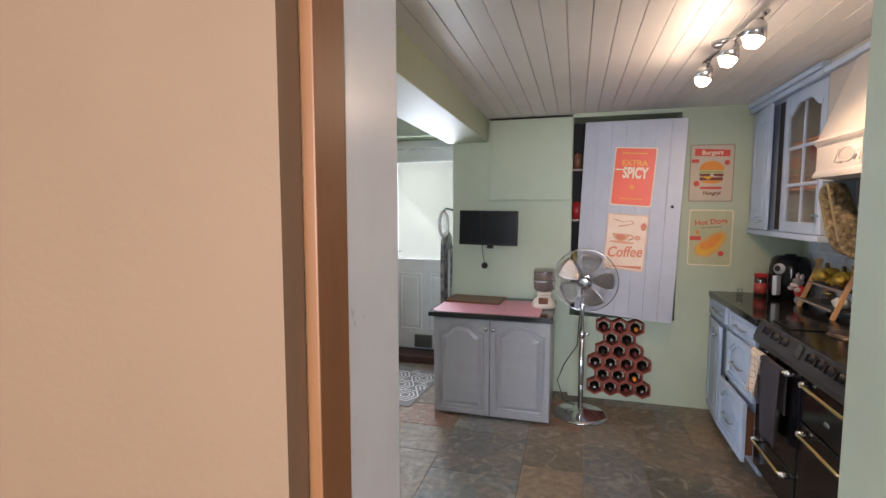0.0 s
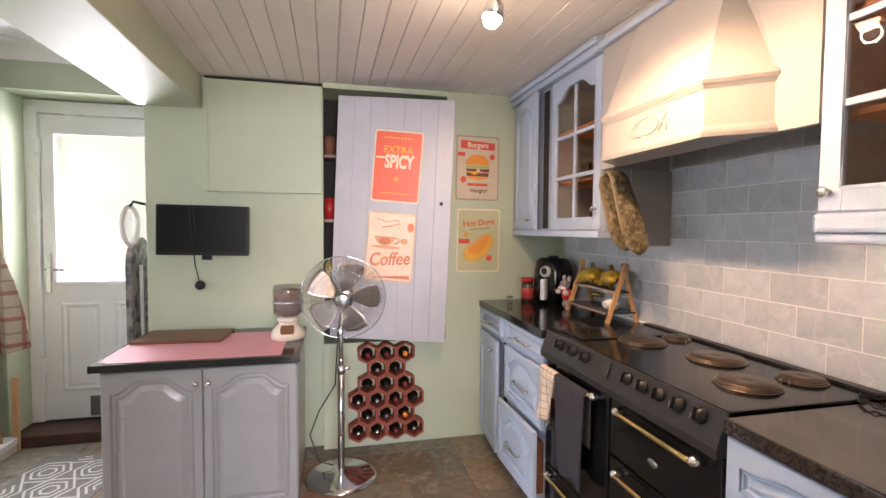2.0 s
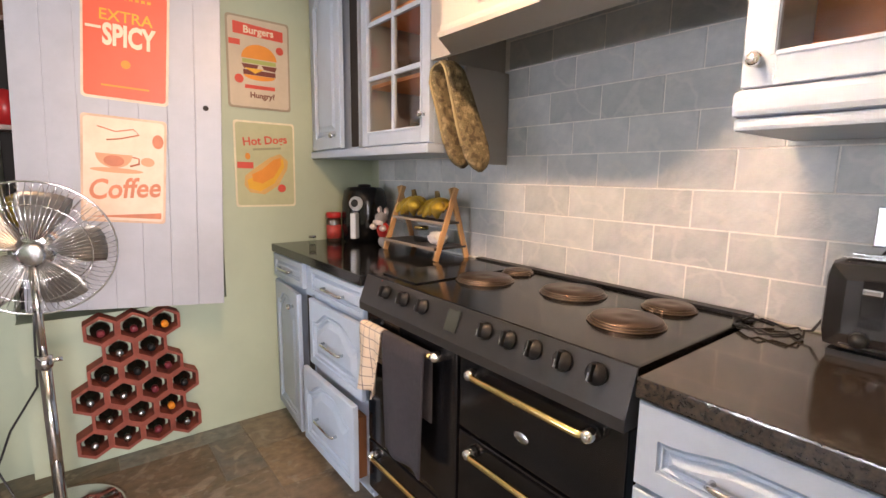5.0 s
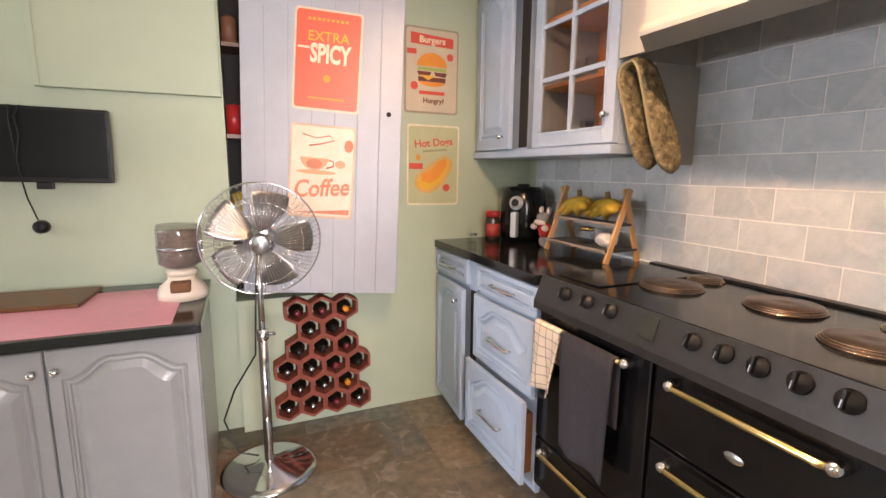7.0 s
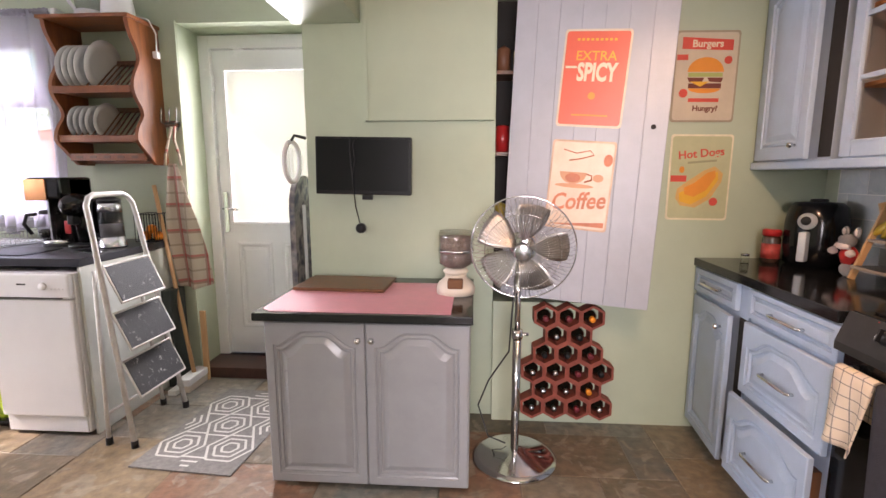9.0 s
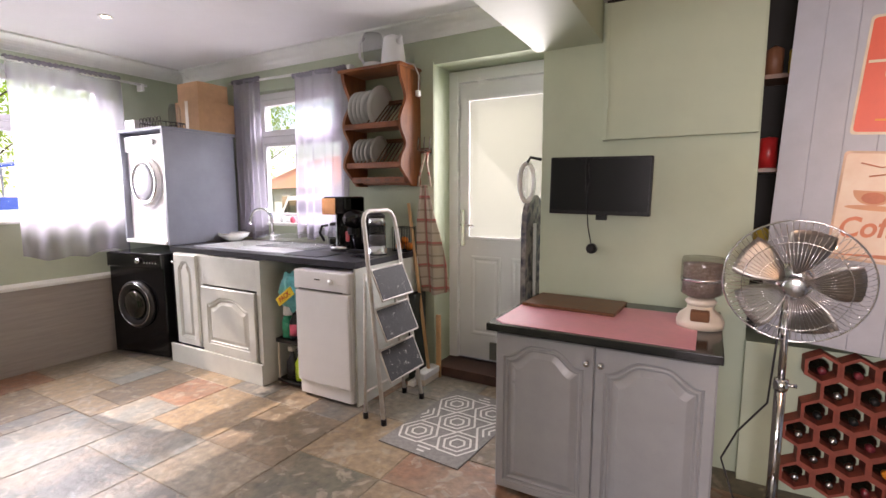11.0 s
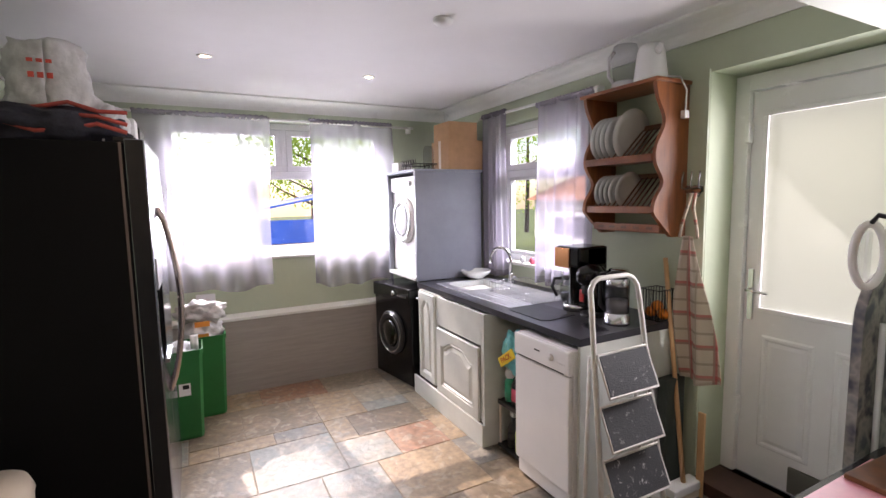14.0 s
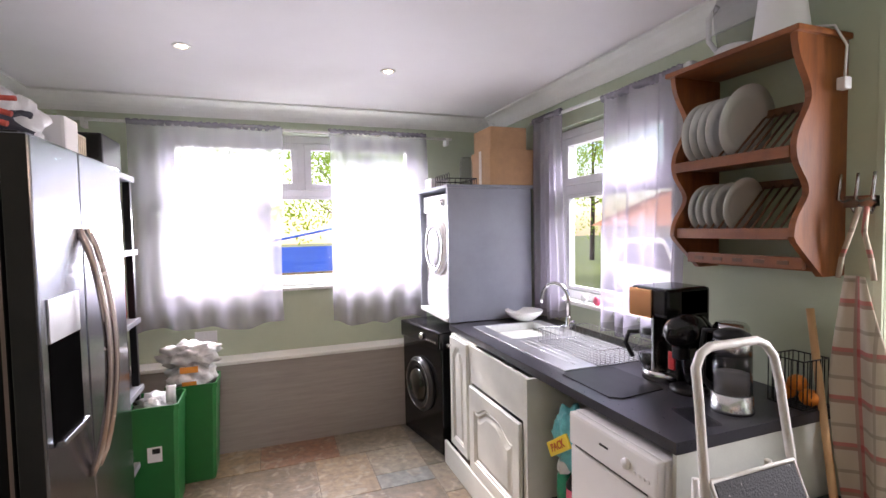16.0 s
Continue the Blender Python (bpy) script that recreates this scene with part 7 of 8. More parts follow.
for i, z in enumerate((0.235, 0.47, 0.70)):
    fx = 0.072 - 0.147 * (z + 0.18) / 1.08
    wy = 0.20 - 0.045 * (z + 0.1) / 1.1
    M = Matrix.Translation((fx + 0.012, 0, z + 0.185)) @ pose(0, 0, 0, 0, -24)
    fr = part("tread", turned(tube(bmesh.new(), [(0.0, -wy + 0.012, 0), (0.0, wy - 0.012, 0), (0.0, wy - 0.012, -0.19), (0.0, -wy + 0.012, -0.19)], 0.007, 8, True), M), ALU, lad, "white tread edge")
    part("tread_mat", turned(box(-0.004, 0.006, -wy + 0.018, wy - 0.018, -0.184, -0.006, 0.002), M), GREYMAT, fr, "grey ribbed tread surface")

# rug
rg = thing("rug", (-0.36, 6.72, 0.0), "grey door mat with white geometric lines", "rug", rz=-4)
part("mat_body", box(-0.25, 0.25, -0.40, 0.40, 0.0, 0.007, 0.002), mat("grey_woven_pile", (0.21, 0.20, 0.19), 0.95, var=0.2, scale=50, bump=0.4, bscale=300), rg)
ln = bmesh.new()
for ix in range(-1, 2):
    for iy in range(-2, 3):
        cx, cy = ix * 0.25 + (0.125 if iy % 2 else 0), iy * 0.20
        for k in (1.0, 0.68, 0.36):
            q = [(0.115 * k, 0.0), (0.06 * k, 0.105 * k), (-0.06 * k, 0.105 * k), (-0.115 * k, 0), (-0.06 * k, -0.105 * k), (0.06 * k, -0.105 * k)]
            for a, c in zip(q, q[1:] + q[:1]):
                A, C = Vector((cx + a[0], cy + a[1], 0)), Vector((cx + c[0], cy + c[1], 0))
                if max(abs(A.x), abs(C.x)) > 0.243 or max(abs(A.y), abs(C.y)) > 0.392:
                    continue
                n_ = (C - A).normalized().cross(Vector((0, 0, 1))) * 0.006
                v = [ln.verts.new((p.x, p.y, 0.0082)) for p in (A - n_, C - n_, C + n_, A + n_)]
                ln.faces.new(v)
part("pattern", ln, mat("white_woven_line", (0.62, 0.60, 0.56), 0.95, bump=0.4, bscale=300), rg, "white geometric lines", kind="stuff")

# bags and bottles in the gap beside the dishwasher
gpk = thing("shelf_caddy", (-1.74, 6.62, 0), "low black wire caddy of cleaning bottles in the gap", "caddy")
part("frame", box(0.01, 0.27, 0.0, 0.30, 0.02, 0.04, 0.004), BLKPL, gpk)
part("upper_tray", box(0.01, 0.27, 0.0, 0.30, 0.30, 0.33, 0.004), BLKPL, gpk)
for x in (0.015, 0.255):
    for y in (0.01, 0.28):
        part("post", box(x, x + 0.01, y, y + 0.01, 0.0, 0.33), CREAMPL, gpk)
BTL = [mat("black_bottle", (0.02, 0.02, 0.025), 0.3), mat("pink_label", (0.75, 0.12, 0.2), 0.4), mat("green_bottle", (0.02, 0.35, 0.2), 0.35), mat("lime_bottle", (0.55, 0.75, 0.05), 0.4)]
for i, (x, z, c, c2) in enumerate(((-1.60, 0.33, 0, 1), (-1.53, 0.33, 0, 0), (-1.67, 0.33, 2, 2), (-1.56, 0.04, 3, 3), (-1.64, 0.04, 0, 0))):
    b_ = thing("cleaning_bottle", (x, 6.68, z), ("black spray bottle with pink label in the caddy", "black spray bottle in the caddy", "green spray bottle in the caddy", "lime green bottle in the caddy", "dark bottle in the caddy")[i], "bottle", "cleaning bottles")
    part("body", lathe(bmesh.new(), [(0.036, 0), (0.038, 0.02), (0.038, 0.12), (0.014, 0.17), (0.014, 0.19), (0, 0.19)], 18), BTL[c], b_)
    part("label", lathe(bmesh.new(), [(0.0385, 0.025), (0.0385, 0.105)], 18), BTL[c2], b_)
    part("spray_head", box(-0.03, 0.015, -0.012, 0.012, 0.19, 0.22, 0.005), WHPL if i % 2 == 0 else BLKPL, b_)
tb = thing("carrier_bag", (-1.60, 6.66, 0.66), "teal plastic multipack bag with a yellow band, stuffed over the bottles", "bag")
part("bag", lump(bmesh.new(), (0, 0, 0.0), (0.085, 0.06, 0.13), 7, 4, 0.30, 2.2), TEALP, tb)
part("band", turned(box(-0.085, 0.085, -0.012, 0.0, -0.03, 0.03, 0.004), pose(0.01, -0.062, -0.02, 0, -35)), mat("yellow_print", (0.72, 0.55, 0.04), 0.4), tb, "yellow printed band")
words("PACK", 0.045, mat("red_brown_ink", (0.45, 0.08, 0.02), 0.5), tb, pose(0.012, -0.0758, -0.02, 0, -35) @ RX, bold=0.001)
part("tie", lump(bmesh.new(), (-0.02, -0.02, -0.13), (0.03, 0.03, 0.04), 8, 2, 0.4), WHBAG, tb, "twisted white end")

# washing machine and dryer tower
wm = thing("washing_machine", (-3.475, 6.42, 0), "black front-loading washing machine under the dryer shelf", "washing machine", rz=10)
part("body", box(0.0, 0.60, 0.02, 0.56, 0.01, 0.85, 0.008), BLKENAM, wm)
part("control_panel", box(0.0, 0.60, 0.0, 0.03, 0.73, 0.85, 0.01), BLKENAM, wm)
Mw = Matrix.Translation((0.30, 0.02, 0.43)) @ pose(0, 0, 0, 90)
dd = part("door", turned(lathe(bmesh.new(), [(0.19, 0), (0.195, 0.02), (0.165, 0.04), (0.135, 0.035), (0.13, 0.02), (0.0, 0.0)], 40), Mw), GREYPAN, wm, "round black porthole door")
part("porthole", turned(lathe(bmesh.new(), [(0.13, 0.022), (0.10, 0.05), (0.0, 0.062)], 32), Mw), BOTTLE, dd, "dark glass")
part("ring", turned(tube(bmesh.new(), [(0.17 * math.cos(a), 0.17 * math.sin(a), 0.040) for a in [k * math.pi / 20 for k in range(40)]], 0.004, 6, True), Mw), CHROME, dd, "chrome ring")
part("dial", turned(lathe(bmesh.new(), [(0.025, 0), (0.02, 0.02), (0, 0.021)], 20), Matrix.Translation((0.36, 0.0, 0.79)) @ pose(0, 0, 0, 90)), CHROME, wm, "chrome dial")
for i in range(5):
    part("button", box(0.42 + 0.03 * i, 0.435 + 0.03 * i, -0.005, 0.0, 0.77, 0.785, 0.002), CHROME, wm)
tw = thing("appliance_tower", (-3.505, 6.60, 0), "grey painted tower cabinet holding the dryer above the washing machine", "cabinet", "base cabinets")
TOWP = mat("blue_grey_tower_paint", (0.27, 0.29, 0.345), 0.4, var=0.05, scale=9)
part("side", box(0.605, 0.635, 0.0, 0.63, 0.915, 1.822, 0.002), TOWP, tw)
part("side", box(0.0, 0.02, 0.0, 0.63, 0.915, 1.822, 0.002), TOWP, tw)
part("leg_panel", box(0.615, 0.63, 0.05, 0.70, 0.0, 0.868), TOWP, tw)
part("leg_panel", box(0.0, 0.015, 0.40, 0.70, 0.0, 0.93), TOWP, tw)
part("top", box(0.0, 0.635, -0.005, 0.70, 1.824, 1.845, 0.002), TOWP, tw)
part("shelf", box(0.021, 0.604, -0.01, 0.70, 0.918, 0.945, 0.002), TRIMW, tw, "pale shelf under the dryer")
dy = thing("tumble_dryer", (-3.475, 6.625, 0.947), "white tumble dryer standing in the grey tower", "tumble dryer")
part("body", box(0.0, 0.565, 0.02, 0.58, 0.0, 0.845, 0.008), WHEN, dy)
part("control_panel", box(0.0, 0.565, 0.0, 0.03, 0.72, 0.845, 0.01), WHEN, dy)
Md = Matrix.Translation((0.285, 0.02, 0.47)) @ pose(0, 0, 0, 90)
dd = part("door", turned(lathe(bmesh.new(), [(0.20, 0), (0.205, 0.02), (0.185, 0.035), (0.0, 0.03)], 40), Md), WHEN, dy, "round white door")
part("ring", turned(tube(bmesh.new(), [(0.172 * math.cos(a), 0.172 * math.sin(a), 0.035) for a in [k * math.pi / 20 for k in range(40)]], 0.013, 8, True), Md), CHROME, dd, "silver door ring")
part("glass", turned(lathe(bmesh.new(), [(0.155, 0.032), (0.12, 0.045), (0, 0.05)], 32), Md), mat("grey_door_glass", (0.30, 0.31, 0.34), 0.1, coat=0.5), dd, "grey glass")
part("dial", turned(lathe(bmesh.new(), [(0.025, 0), (0.02, 0.02), (0, 0.021)], 20), Matrix.Translation((0.44, 0.0, 0.785)) @ pose(0, 0, 0, 90)), STEEL, dy)
part("lint_flap", box(0.02, 0.545, 0.012, 0.022, 0.03, 0.19, 0.003), WHEN, dy)
bxs = thing("cardboard_box", (-3.20, 6.92, 1.846), "brown cardboard box on top of the tower", "box", "cardboard boxes")
part("box", box(0, 0.32, 0, 0.34, 0, 0.25, 0.003), CARD, bxs)
part("tape", box(0.14, 0.18, -0.002, 0.0, 0, 0.25), CREAMPL, bxs)
bx2 = thing("cardboard_box", (-3.17, 6.93, 2.097), "smaller brown cardboard box stacked on another", "box", "cardboard boxes")
part("box", box(0, 0.28, 0, 0.28, 0, 0.15, 0.003), CARD, bx2)
wire_basket("wire_rack", (-3.28, 6.66, 1.846), 0.30, 0.2, 0.05, "black wire rack with loops on the tower", 8, 5, 0.003, BLKPL, loops=True)
solo("white_box", box(-3.47, -3.32, 6.64, 6.78, 1.846, 1.93, 0.006), WHPL, "small white plastic box on the tower", "box")
jr2 = thing("glass_vase", (-3.02, 6.80, 1.846), "clear glass jar on top of the tower", "jar")
part("glass", lathe(bmesh.new(), [(0.045, 0), (0.048, 0.02), (0.046, 0.16), (0.035, 0.20)], 20), SMOKE, jr2)
bl_ = thing("mixing_bowl", (-2.76, 7.10, HS), "white china bowl beside the sink", "bowl")
part("bowl", lathe(bmesh.new(), [(0.05, 0), (0.06, 0.005), (0.12, 0.05), (0.13, 0.075), (0.125, 0.075), (0.11, 0.05), (0.0, 0.012)], 28), CHINA, bl_)
for i, (x, c) in enumerate(((-2.28, 1), (-2.19, 0), (-2.40, 0))):
    o_ = thing("ornament", (x, YL + 0.0, 1.071), "small ornament standing on the window sill", "ornament", "ornaments on the sill")
    part("body", lump(bmesh.new(), (0, 0, 0.025), (0.025, 0.02, 0.03), i, 2, 0.3, 3, 0.0), [CHINA, BTL[1]][c], o_)

# fridge corner
fz = thing("fridge_freezer", (-2.57, 4.12, 0), "black-sided steel double-door fridge freezer with a water dispenser", "fridge freezer")
part("body", box(0.0, 0.905, 0.0, 0.63, 0.02, 1.85, 0.004), mat("matt_black_sheet", (0.004, 0.004, 0.0045), 0.6, spec=0.12), fz, "black metal cabinet")
FS = mat("satin_steel_door", (0.36, 0.385, 0.43), 0.20, 1.0, var=0.05, scale=30, stretch=(1, 1, 10))
part("side_strip", box(0.9052, 0.907, 0.618, 0.628, 0.03, 1.85), mat("brown_grey_strip", (0.12, 0.09, 0.08), 0.4), fz, "thin brown-grey seam strip")
dl = part("door", box(0.003, 0.515, 0.636, 0.71, 0.03, 1.865, 0.008), FS, fz, "satin steel door")
drr = part("door", box(0.521, 0.902, 0.636, 0.71, 0.03, 1.865, 0.008), FS, fz, "satin steel door")
part("door_edge", box(0.9025, 0.9045, 0.64, 0.704, 0.035, 1.86), BLKPL, fz, "black door edge")
part("dispenser_panel", box(0.60, 0.85, 0.7105, 0.716, 1.22, 1.36, 0.002), SINKST, drr, "pale display panel")
part("dispenser_recess", box(0.60, 0.85, 0.7105, 0.7125, 0.90, 1.218), mat("recess_black", (0.004, 0.004, 0.004), 0.9, spec=0.0), drr, "black dispenser recess")
part("drip_tray", box(0.61, 0.84, 0.7126, 0.735, 0.885, 0.905, 0.003), STEEL, drr, "steel drip tray")
for dr_, x in ((drr, 0.555), (dl, 0.475)):
    pts = [(x, 0.71 + 0.075 * math.sin(math.pi * k / 14) ** 0.7, 0.66 + 0.92 * k / 14) for k in range(15)]
    part("handle", tube(bmesh.new(), pts, 0.014, 10), mat("pinkish_steel", (0.62, 0.52, 0.48), 0.25, 1.0), dr_, "long bowed handle")
part("hinge", box(0.80, 0.89, 0.60, 0.68, 1.852, 1.872, 0.004), BLKPL, fz)


def draped(name, p, s, seed, material, label, category, amp=0.28):
    ob = thing(name, p, label, category)
    part("body", lump(bmesh.new(), (0, 0, s[2] * 0.9), s, seed, 4, amp, 2.0, 0.0), material, ob)
    return ob


TOPZ = 1.852
ck = thing("folded_cloth", (-1.87, 4.47, TOPZ), "dark cloth with coral edging heaped on the fridge", "cloth")
part("body", lump(bmesh.new(), (0, 0, 0.06), (0.20, 0.28, 0.10), 2, 4, 0.3, 2.0, 0.0), NAVY, ck)
for k in range(3):
    part("edging", tube(bmesh.new(), [(0.17 - 0.03 * k, -0.2 + 0.1 * j, 0.05 + 0.045 * k + 0.02 * math.sin(2 * j + k)) for j in range(6)], 0.009, 6), CORALC, ck, "coral red edging")
cg = thing("carrier_bag", (-1.88, 4.50, TOPZ + 0.14), "crumpled white plastic carrier bag with red printing", "bag")


def bagf(u, v):
    a = 2 * math.pi * u
    k = 1 + 0.10 * noise.noise(Vector((math.cos(a) * 2, math.sin(a) * 2, v * 3)))
    k += 0.22 * noise.noise(Vector((math.cos(a) * 4 + 3, math.sin(a) * 4, v * 6)))
    w_ = 0.125 * (1 - 0.25 * v) * k
    return (w_ * math.cos(a) * 0.8, 1.25 * w_ * math.sin(a), 0.27 * v + 0.01 * math.sin(3 * a))


part("bag", cloth(bmesh.new(), bagf, 40, 16, 0.002), WHBAG, cg)
for z, h in ((0.17, 0.014), (0.11, 0.022)):
    for i in range(3):
        part("print", box(0.104, 0.106, -0.05 + 0.03 * i, -0.03 + 0.03 * i, z, z + h), INK[1], cg, "red printed bar")
draped("plastic_bag", (-1.97, 4.66, TOPZ), (0.14, 0.09, 0.11), 5, WHBAG, "crumpled white plastic bag on the fridge", "bag", 0.4)
solo("white_tub", box(-2.30, -2.16, 4.60, 4.76, TOPZ, TOPZ + 0.17, 0.012), WHPL, "white plastic tub on the fridge", "tub")
wb = wire_basket("wicker_basket", (-2.50, 4.52, TOPZ), 0.17, 0.2, 0.14, "small wicker basket with a green plant on the fridge", 7, 7, 0.004, CREAMPL, category="basket")
part("plant", lump(bmesh.new(), (0.08, 0.1, 0.16), (0.06, 0.07, 0.05), 9, 3, 0.9, 5), mat("plant_leaf", (0.12, 0.30, 0.03), 0.6), wb, "green leaves")
# shelf rack
rk = thing("shelf_rack", (-2.99, 4.30, 0), "black plastic shelf rack with grey-white shelves and boxes", "shelf rack")
for x in (0.0, 0.34):
    for y in (0.0, 0.44):
        part("post", box(x, x + 0.035, y, y + 0.035, 0, 1.86, 0.004), BLKPL, rk)
for z in (0.30, 0.68, 1.06, 1.44, 1.84):
    part("shelf", box(-0.01, 0.385, -0.01, 0.49, z, z + 0.03, 0.004), mat("grey_white_shelf", (0.24, 0.25, 0.28), 0.4), rk, "pale grey shelf")
for i, (z, h, c) in enumerate(((0.33, 0.25, CARD), (0.71, 0.26, BLKPL), (1.09, 0.22, REDPL), (1.47, 0.27, SMOKE))):
    solo("storage_box", box(-2.94, -2.68, 4.36, 4.74, z + 0.001, z + h, 0.008), c, ("brown cardboard storage box", "black plastic storage box", "red storage box", "clear grey plastic storage box")[i] + " on the shelf rack", "box")
solo("storage_box", box(-2.97, -2.66, 4.36, 4.74, 1.871, 2.05, 0.012), BLKPL, "black plastic box on top of the shelf rack", "box")


def bin_(x, y, w_, d, h, label):
    ob = thing("recycling_bin", (x, y, 0), label, "bin", "green bins")
    bm = bmesh.new()
    R_ = []
    for k, z, s in ((0, 0.0, 0.80), (1, 0.02, 0.84), (2, h - 0.03, 0.985), (3, h - 0.03, 1.03), (4, h, 1.03), (5, h, 0.97), (6, h - 0.05, 0.96), (7, 0.03, 0.80)):
        R_.append([bm.verts.new((sx * w_ / 2 * s + (0 if abs(sy) > 0.9 else 0), sy * d / 2 * s, z)) for sx, sy in ((-1, -0.86), (-0.86, -1), (0.86, -1), (1, -0.86), (1, 0.86), (0.86, 1), (-0.86, 1), (-1, 0.86))])
    for A, B in zip(R_, R_[1:]):
        for i in range(8):
            bm.faces.new((A[i], A[(i + 1) % 8], B[(i + 1) % 8], B[i]))
    bm.faces.new(R_[0][::-1])
    bm.faces.new(R_[-1])
    part("body", bm, GREENB, ob, "green plastic")
    return ob


b1 = bin_(-2.97, 4.84, 0.28, 0.28, 0.62, "open green recycling bin with foil and paper in it")
part("label", turned(box(-0.001, 0.001, -0.035, 0.035, -0.045, 0.045), pose(0.132, 0.02, 0.36, 0, -3)), WHPL, b1, "white paper label")
part("print", turned(box(0.0012, 0.0018, -0.012, 0.026, 0.0, 0.028), pose(0.132, 0.02, 0.36, 0, -3)), BLKPL, b1, "dark printed square")
b2 = bin_(-3.29, 5.00, 0.28, 0.28, 0.62, "open green recycling bin with a paper sack in it")
part("rubbish", lump(bmesh.new(), (0, 0, 0.60), (0.09, 0.09, 0.05), 3, 3, 0.6, 4), mat("crumpled_foil", (0.6, 0.6, 0.6), 0.35, 0.6, bump=0.8, bscale=30), b1, "crumpled foil")
part("paper", turned(cloth(bmesh.new(), lambda u, v: (0.03 * math.sin(3 * v), 0.05 * u, 0.12 * v), 3, 8, 0.002), pose(0.03, 0.07, 0.58)), WHPL, b1, "curled paper")
sk_ = thing("paper_sack", (-3.29, 4.99, 0.56), "crumpled white food sack with orange printing standing in the bin", "sack")
part("sack", lump(bmesh.new(), (0, 0, 0.07), (0.11, 0.14, 0.11), 12, 4, 0.3, 2.4), WHBAG, sk_)
part("top", lump(bmesh.new(), (-0.01, 0, 0.22), (0.10, 0.155, 0.08), 13, 4, 0.5, 2.6), WHBAG, sk_)
part("print", turned(box(-0.001, 0.001, -0.05, 0.05, -0.02, 0.02), pose(0.112, 0, 0.15, 0, 5)), mat("orange_print", (0.8, 0.3, 0.04), 0.5), sk_, "orange printed band")
part("print", turned(box(-0.001, 0.001, -0.04, 0.04, -0.02, 0.02), pose(0.122, 0.0, 0.06, 0, 5)), mat("orange_print", (0.8, 0.3, 0.04), 0.5), sk_, "orange printed band")
sb_ = thing("pedal_bin", (-1.35, 4.30, 0), "round-cornered cream bin beside the fridge", "bin")
part("body", lathe(bmesh.new(), [(0.12, 0), (0.13, 0.02), (0.14, 0.60), (0.145, 0.62), (0.13, 0.66), (0.0, 0.675)], 28), CREAMPL, sb_)
for n_, p in (("power_socket", (XW, 6.55, 0.87)), ("power_socket", (XW, 5.03, 0.80))):
    so = thing(n_, p, "white double wall socket", "socket", "white sockets")
    part("plate", box(0.0, 0.01, -0.073, 0.073, -0.043, 0.043, 0.003), WHPL, so)
    part("switch", box(0.01, 0.013, -0.02, -0.008, 0.01, 0.03, 0.001), WHPL, so)
    part("switch", box(0.01, 0.013, 0.008, 0.02, 0.01, 0.03, 0.001), WHPL, so)

# downlights
DL = mat("lit_downlight", (1, 0.9, 0.8), 0.5, emit=(1.0, 0.80, 0.58, 18.0))
# the last one, at x -1.15, is unseen and added for more light
for x, y in ((-2.60, 5.11), (-2.68, 6.17), (-1.15, 5.11)):
    dn = thing("downlight", (x, y, ZL), "recessed ceiling downlight with white rim, lit", "ceiling light", "downlights")
    part("rim", lathe(bmesh.new(), [(0.045, 0.0), (0.045, -0.004), (0.034, -0.007), (0.030, -0.003), (0.030, 0.0)], 28), TRIMW, dn)
    part("lens", lathe(bmesh.new(), [(0.026, -0.0015), (0.0, -0.0035)], 20), DL, dn, "lit lens")
    lamp("SPOT", "downlight_lamp", look((x, y, ZL - 0.02), (x, y, 0)), 9, (1.0, 0.80, 0.60), radius=0.03, spot=radians(120))
sd = thing("smoke_alarm", (-1.49, 6.15, ZL), "round white ceiling smoke alarm", "smoke alarm")
part("body", lathe(bmesh.new(), [(0.05, 0), (0.05, -0.012), (0.035, -0.028), (0, -0.030)], 28), WHPL, sd)

# ---- slate tiles ----
shared = {}


def tile_mesh(key, dims, b, material):
    if key not in shared:
        bm = bmesh.new()
        w_, d, h = dims
        # top face inset for a worn edge
        lo = [bm.verts.new(p) for p in ((0, 0, 0), (w_, 0, 0), (w_, d, 0), (0, d, 0))]
        mi = [bm.verts.new(p) for p in ((0, 0, h - b), (w_, 0, h - b), (w_, d, h - b), (0, d, h - b))]
        to = [bm.verts.new(p) for p in ((b, b, h), (w_ - b, b, h), (w_ - b, d - b, h), (b, d - b, h))]
        for A, B in ((lo, mi), (mi, to)):
            for i in range(4):
                bm.faces.new((A[i], A[(i + 1) % 4], B[(i + 1) % 4], B[i]))
        bm.faces.new(to)
        bm.faces.new(lo[::-1])
        shared[key] = mesh_of("slab", bm, material)
    return shared[key]


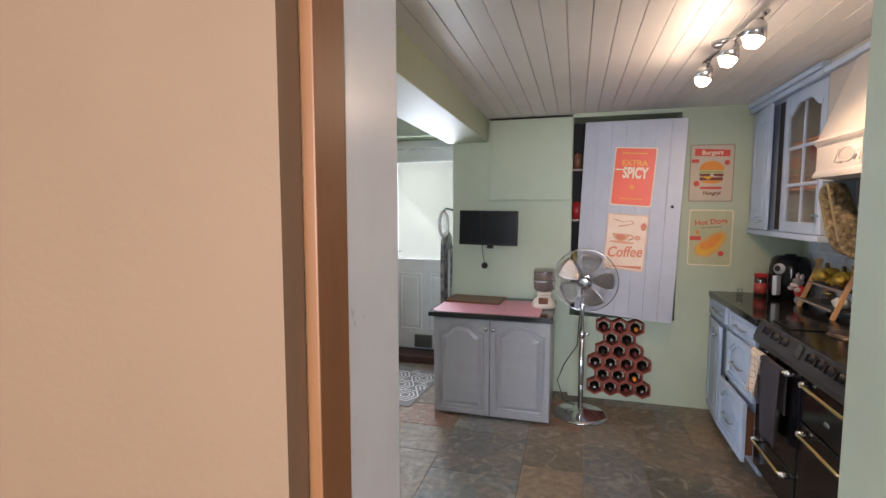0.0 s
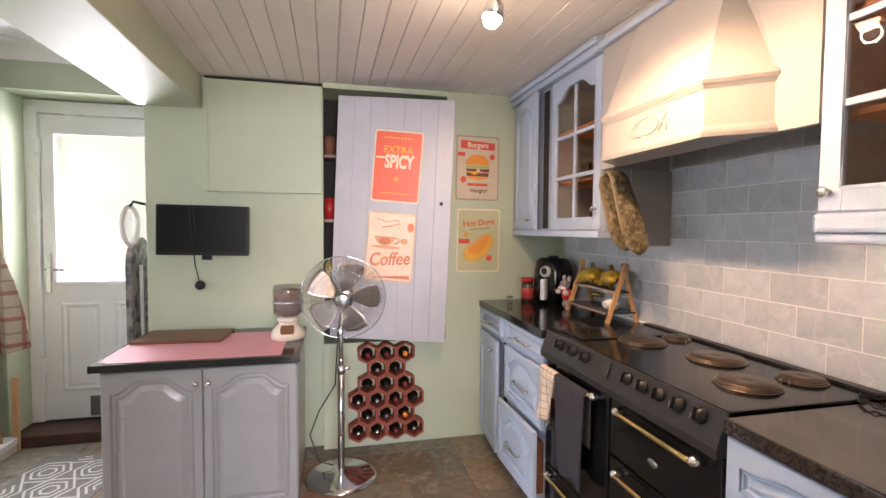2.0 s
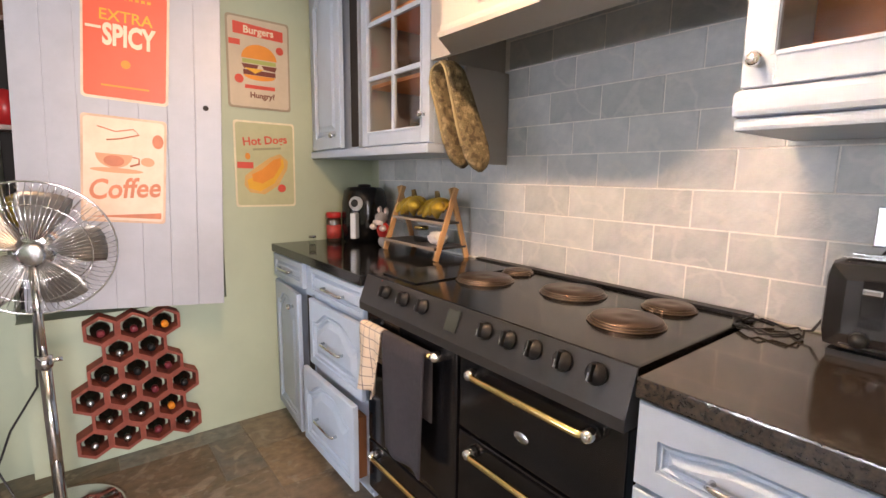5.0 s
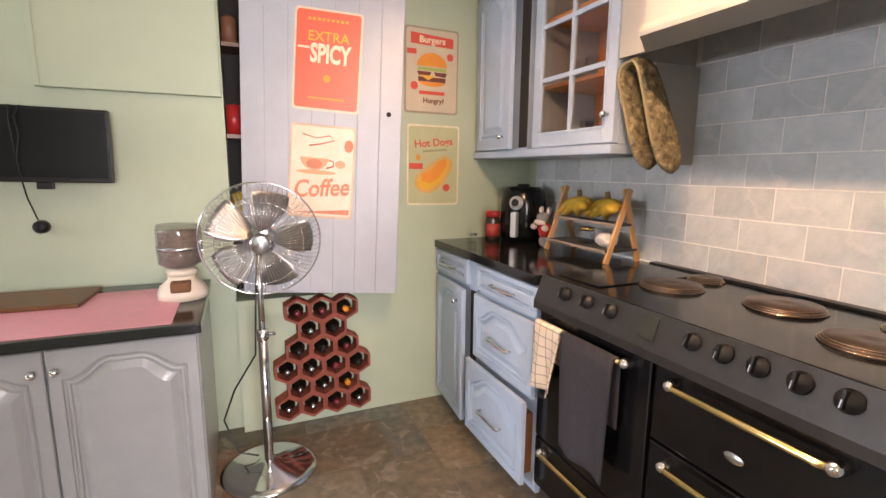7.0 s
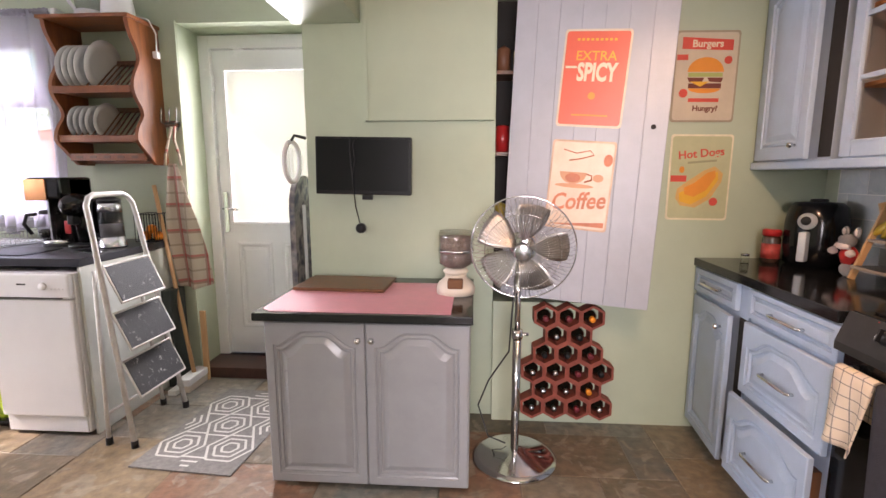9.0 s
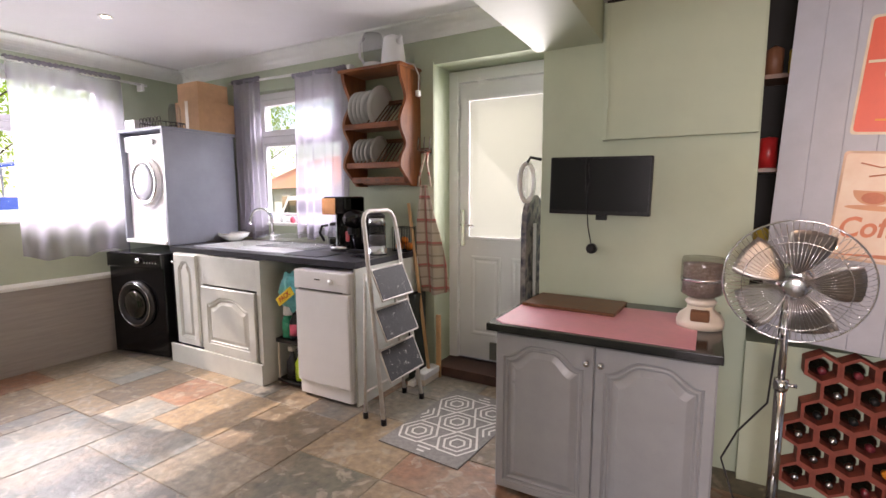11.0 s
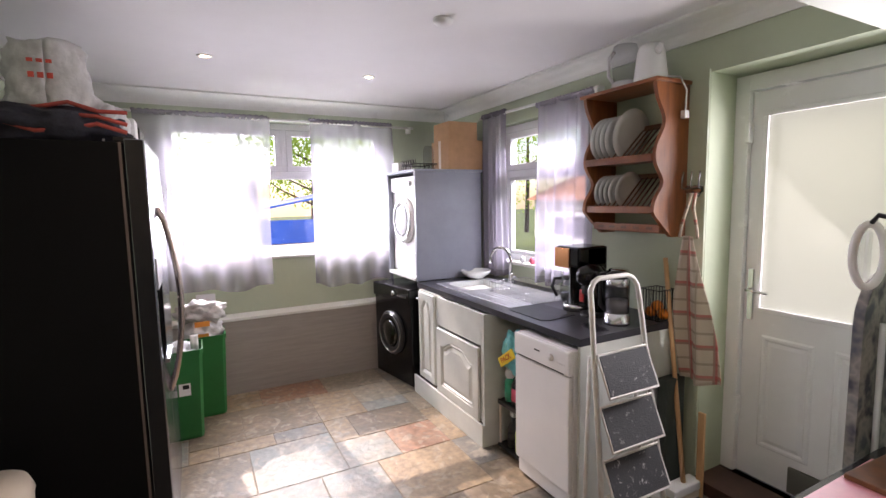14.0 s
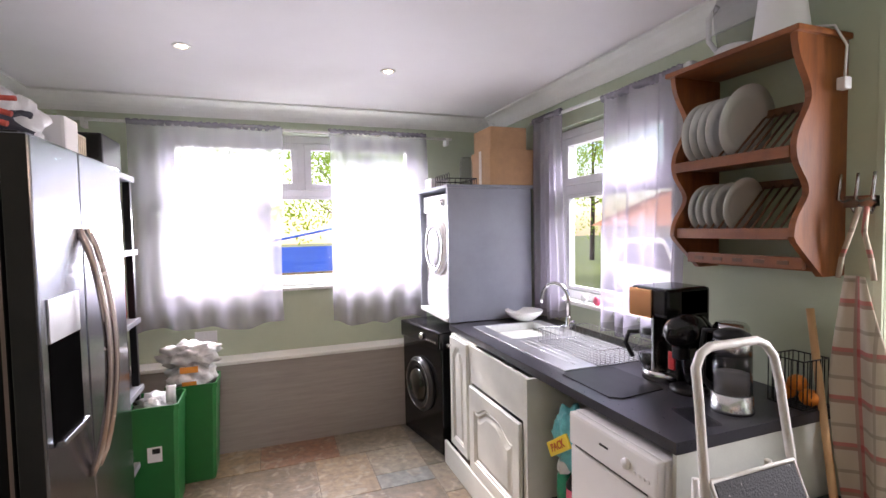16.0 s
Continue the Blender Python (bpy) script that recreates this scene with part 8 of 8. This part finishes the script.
rnd = random.Random(21)
G = 0.172
NX, NY = int((XE + 3.7) / G) + 1, int(3.65 / G) + 1
used = [[False] * NY for _ in range(NX)]
gap = 0.005
for j in range(NY):
    for i in range(NX):
        if used[i][j]:
            continue
        opts = [(3, 2), (2, 2), (2, 3), (3, 3), (2, 1), (1, 2), (4, 2), (1, 1)]
        wts = [6, 4, 3, 3, 0.6, 0.5, 3, 0.1]
        o = opts[:]
        while True:
            a = rnd.choices(o, [wts[opts.index(q)] for q in o])[0]
            if all(i + p < NX and j + q < NY and not used[i + p][j + q] for p in range(a[0]) for q in range(a[1])):
                break
            o.remove(a)
        for p in range(a[0]):
            for q in range(a[1]):
                used[i + p][j + q] = True
        x0, y0 = -3.69 + i * G, 4.0 + j * G
        x1, y1 = min(x0 + a[0] * G, XE), min(y0 + a[1] * G, 7.55)
        if x1 - x0 < 0.05 or y1 - y0 < 0.05 or (y0 > 6.88 and x0 > 0.04) or (y0 > 7.33 and x0 < -0.9):
            continue
        w_, d = x1 - x0 - gap, y1 - y0 - gap
        t = new("slab", tile_mesh(("f", round(w_, 3), round(d, 3)), (w_, d, 0.008), 0.002, FLOORT))
        t.location = (x0 + gap / 2, y0 + gap / 2, -0.008 + rnd.uniform(-0.0008, 0.0008))
        t.parent = fl

TW, TH, TZ, TY = 0.2060, 0.1062, 1.0146, 5.080
row = 0
z = TZ - TH
while z < 1.95:
    off = 0.5 if row % 2 else 0.0
    n0 = int((4.0 - TY) / TW) - 2
    for k in range(n0, 9):
        y0, y1 = TY + (k + off) * TW, TY + (k + off + 1) * TW
        y0, y1 = max(y0, 4.0), min(y1, 6.785)
        z0, z1 = max(z, 0.908), z + TH
        if y1 - y0 < 0.03 or z1 - z0 < 0.015:
            continue
        if z0 > 1.42 and not (4.84 < (y0 + y1) / 2 < 5.86):
            continue
        w_, h = y1 - y0 - 0.004, z1 - z0 - 0.004
        t = new("tile", tile_mesh(("w", round(w_, 3), round(h, 3)), (w_, h, 0.0035), 0.001, SLATE))
        t.matrix_basis = Matrix(((0, 0, -1, -0.0045), (-1, 0, 0, y1 - 0.002), (0, 1, 0, z0 + 0.002), (0, 0, 0, 1)))
        t.parent = sp
    z += TH
    row += 1
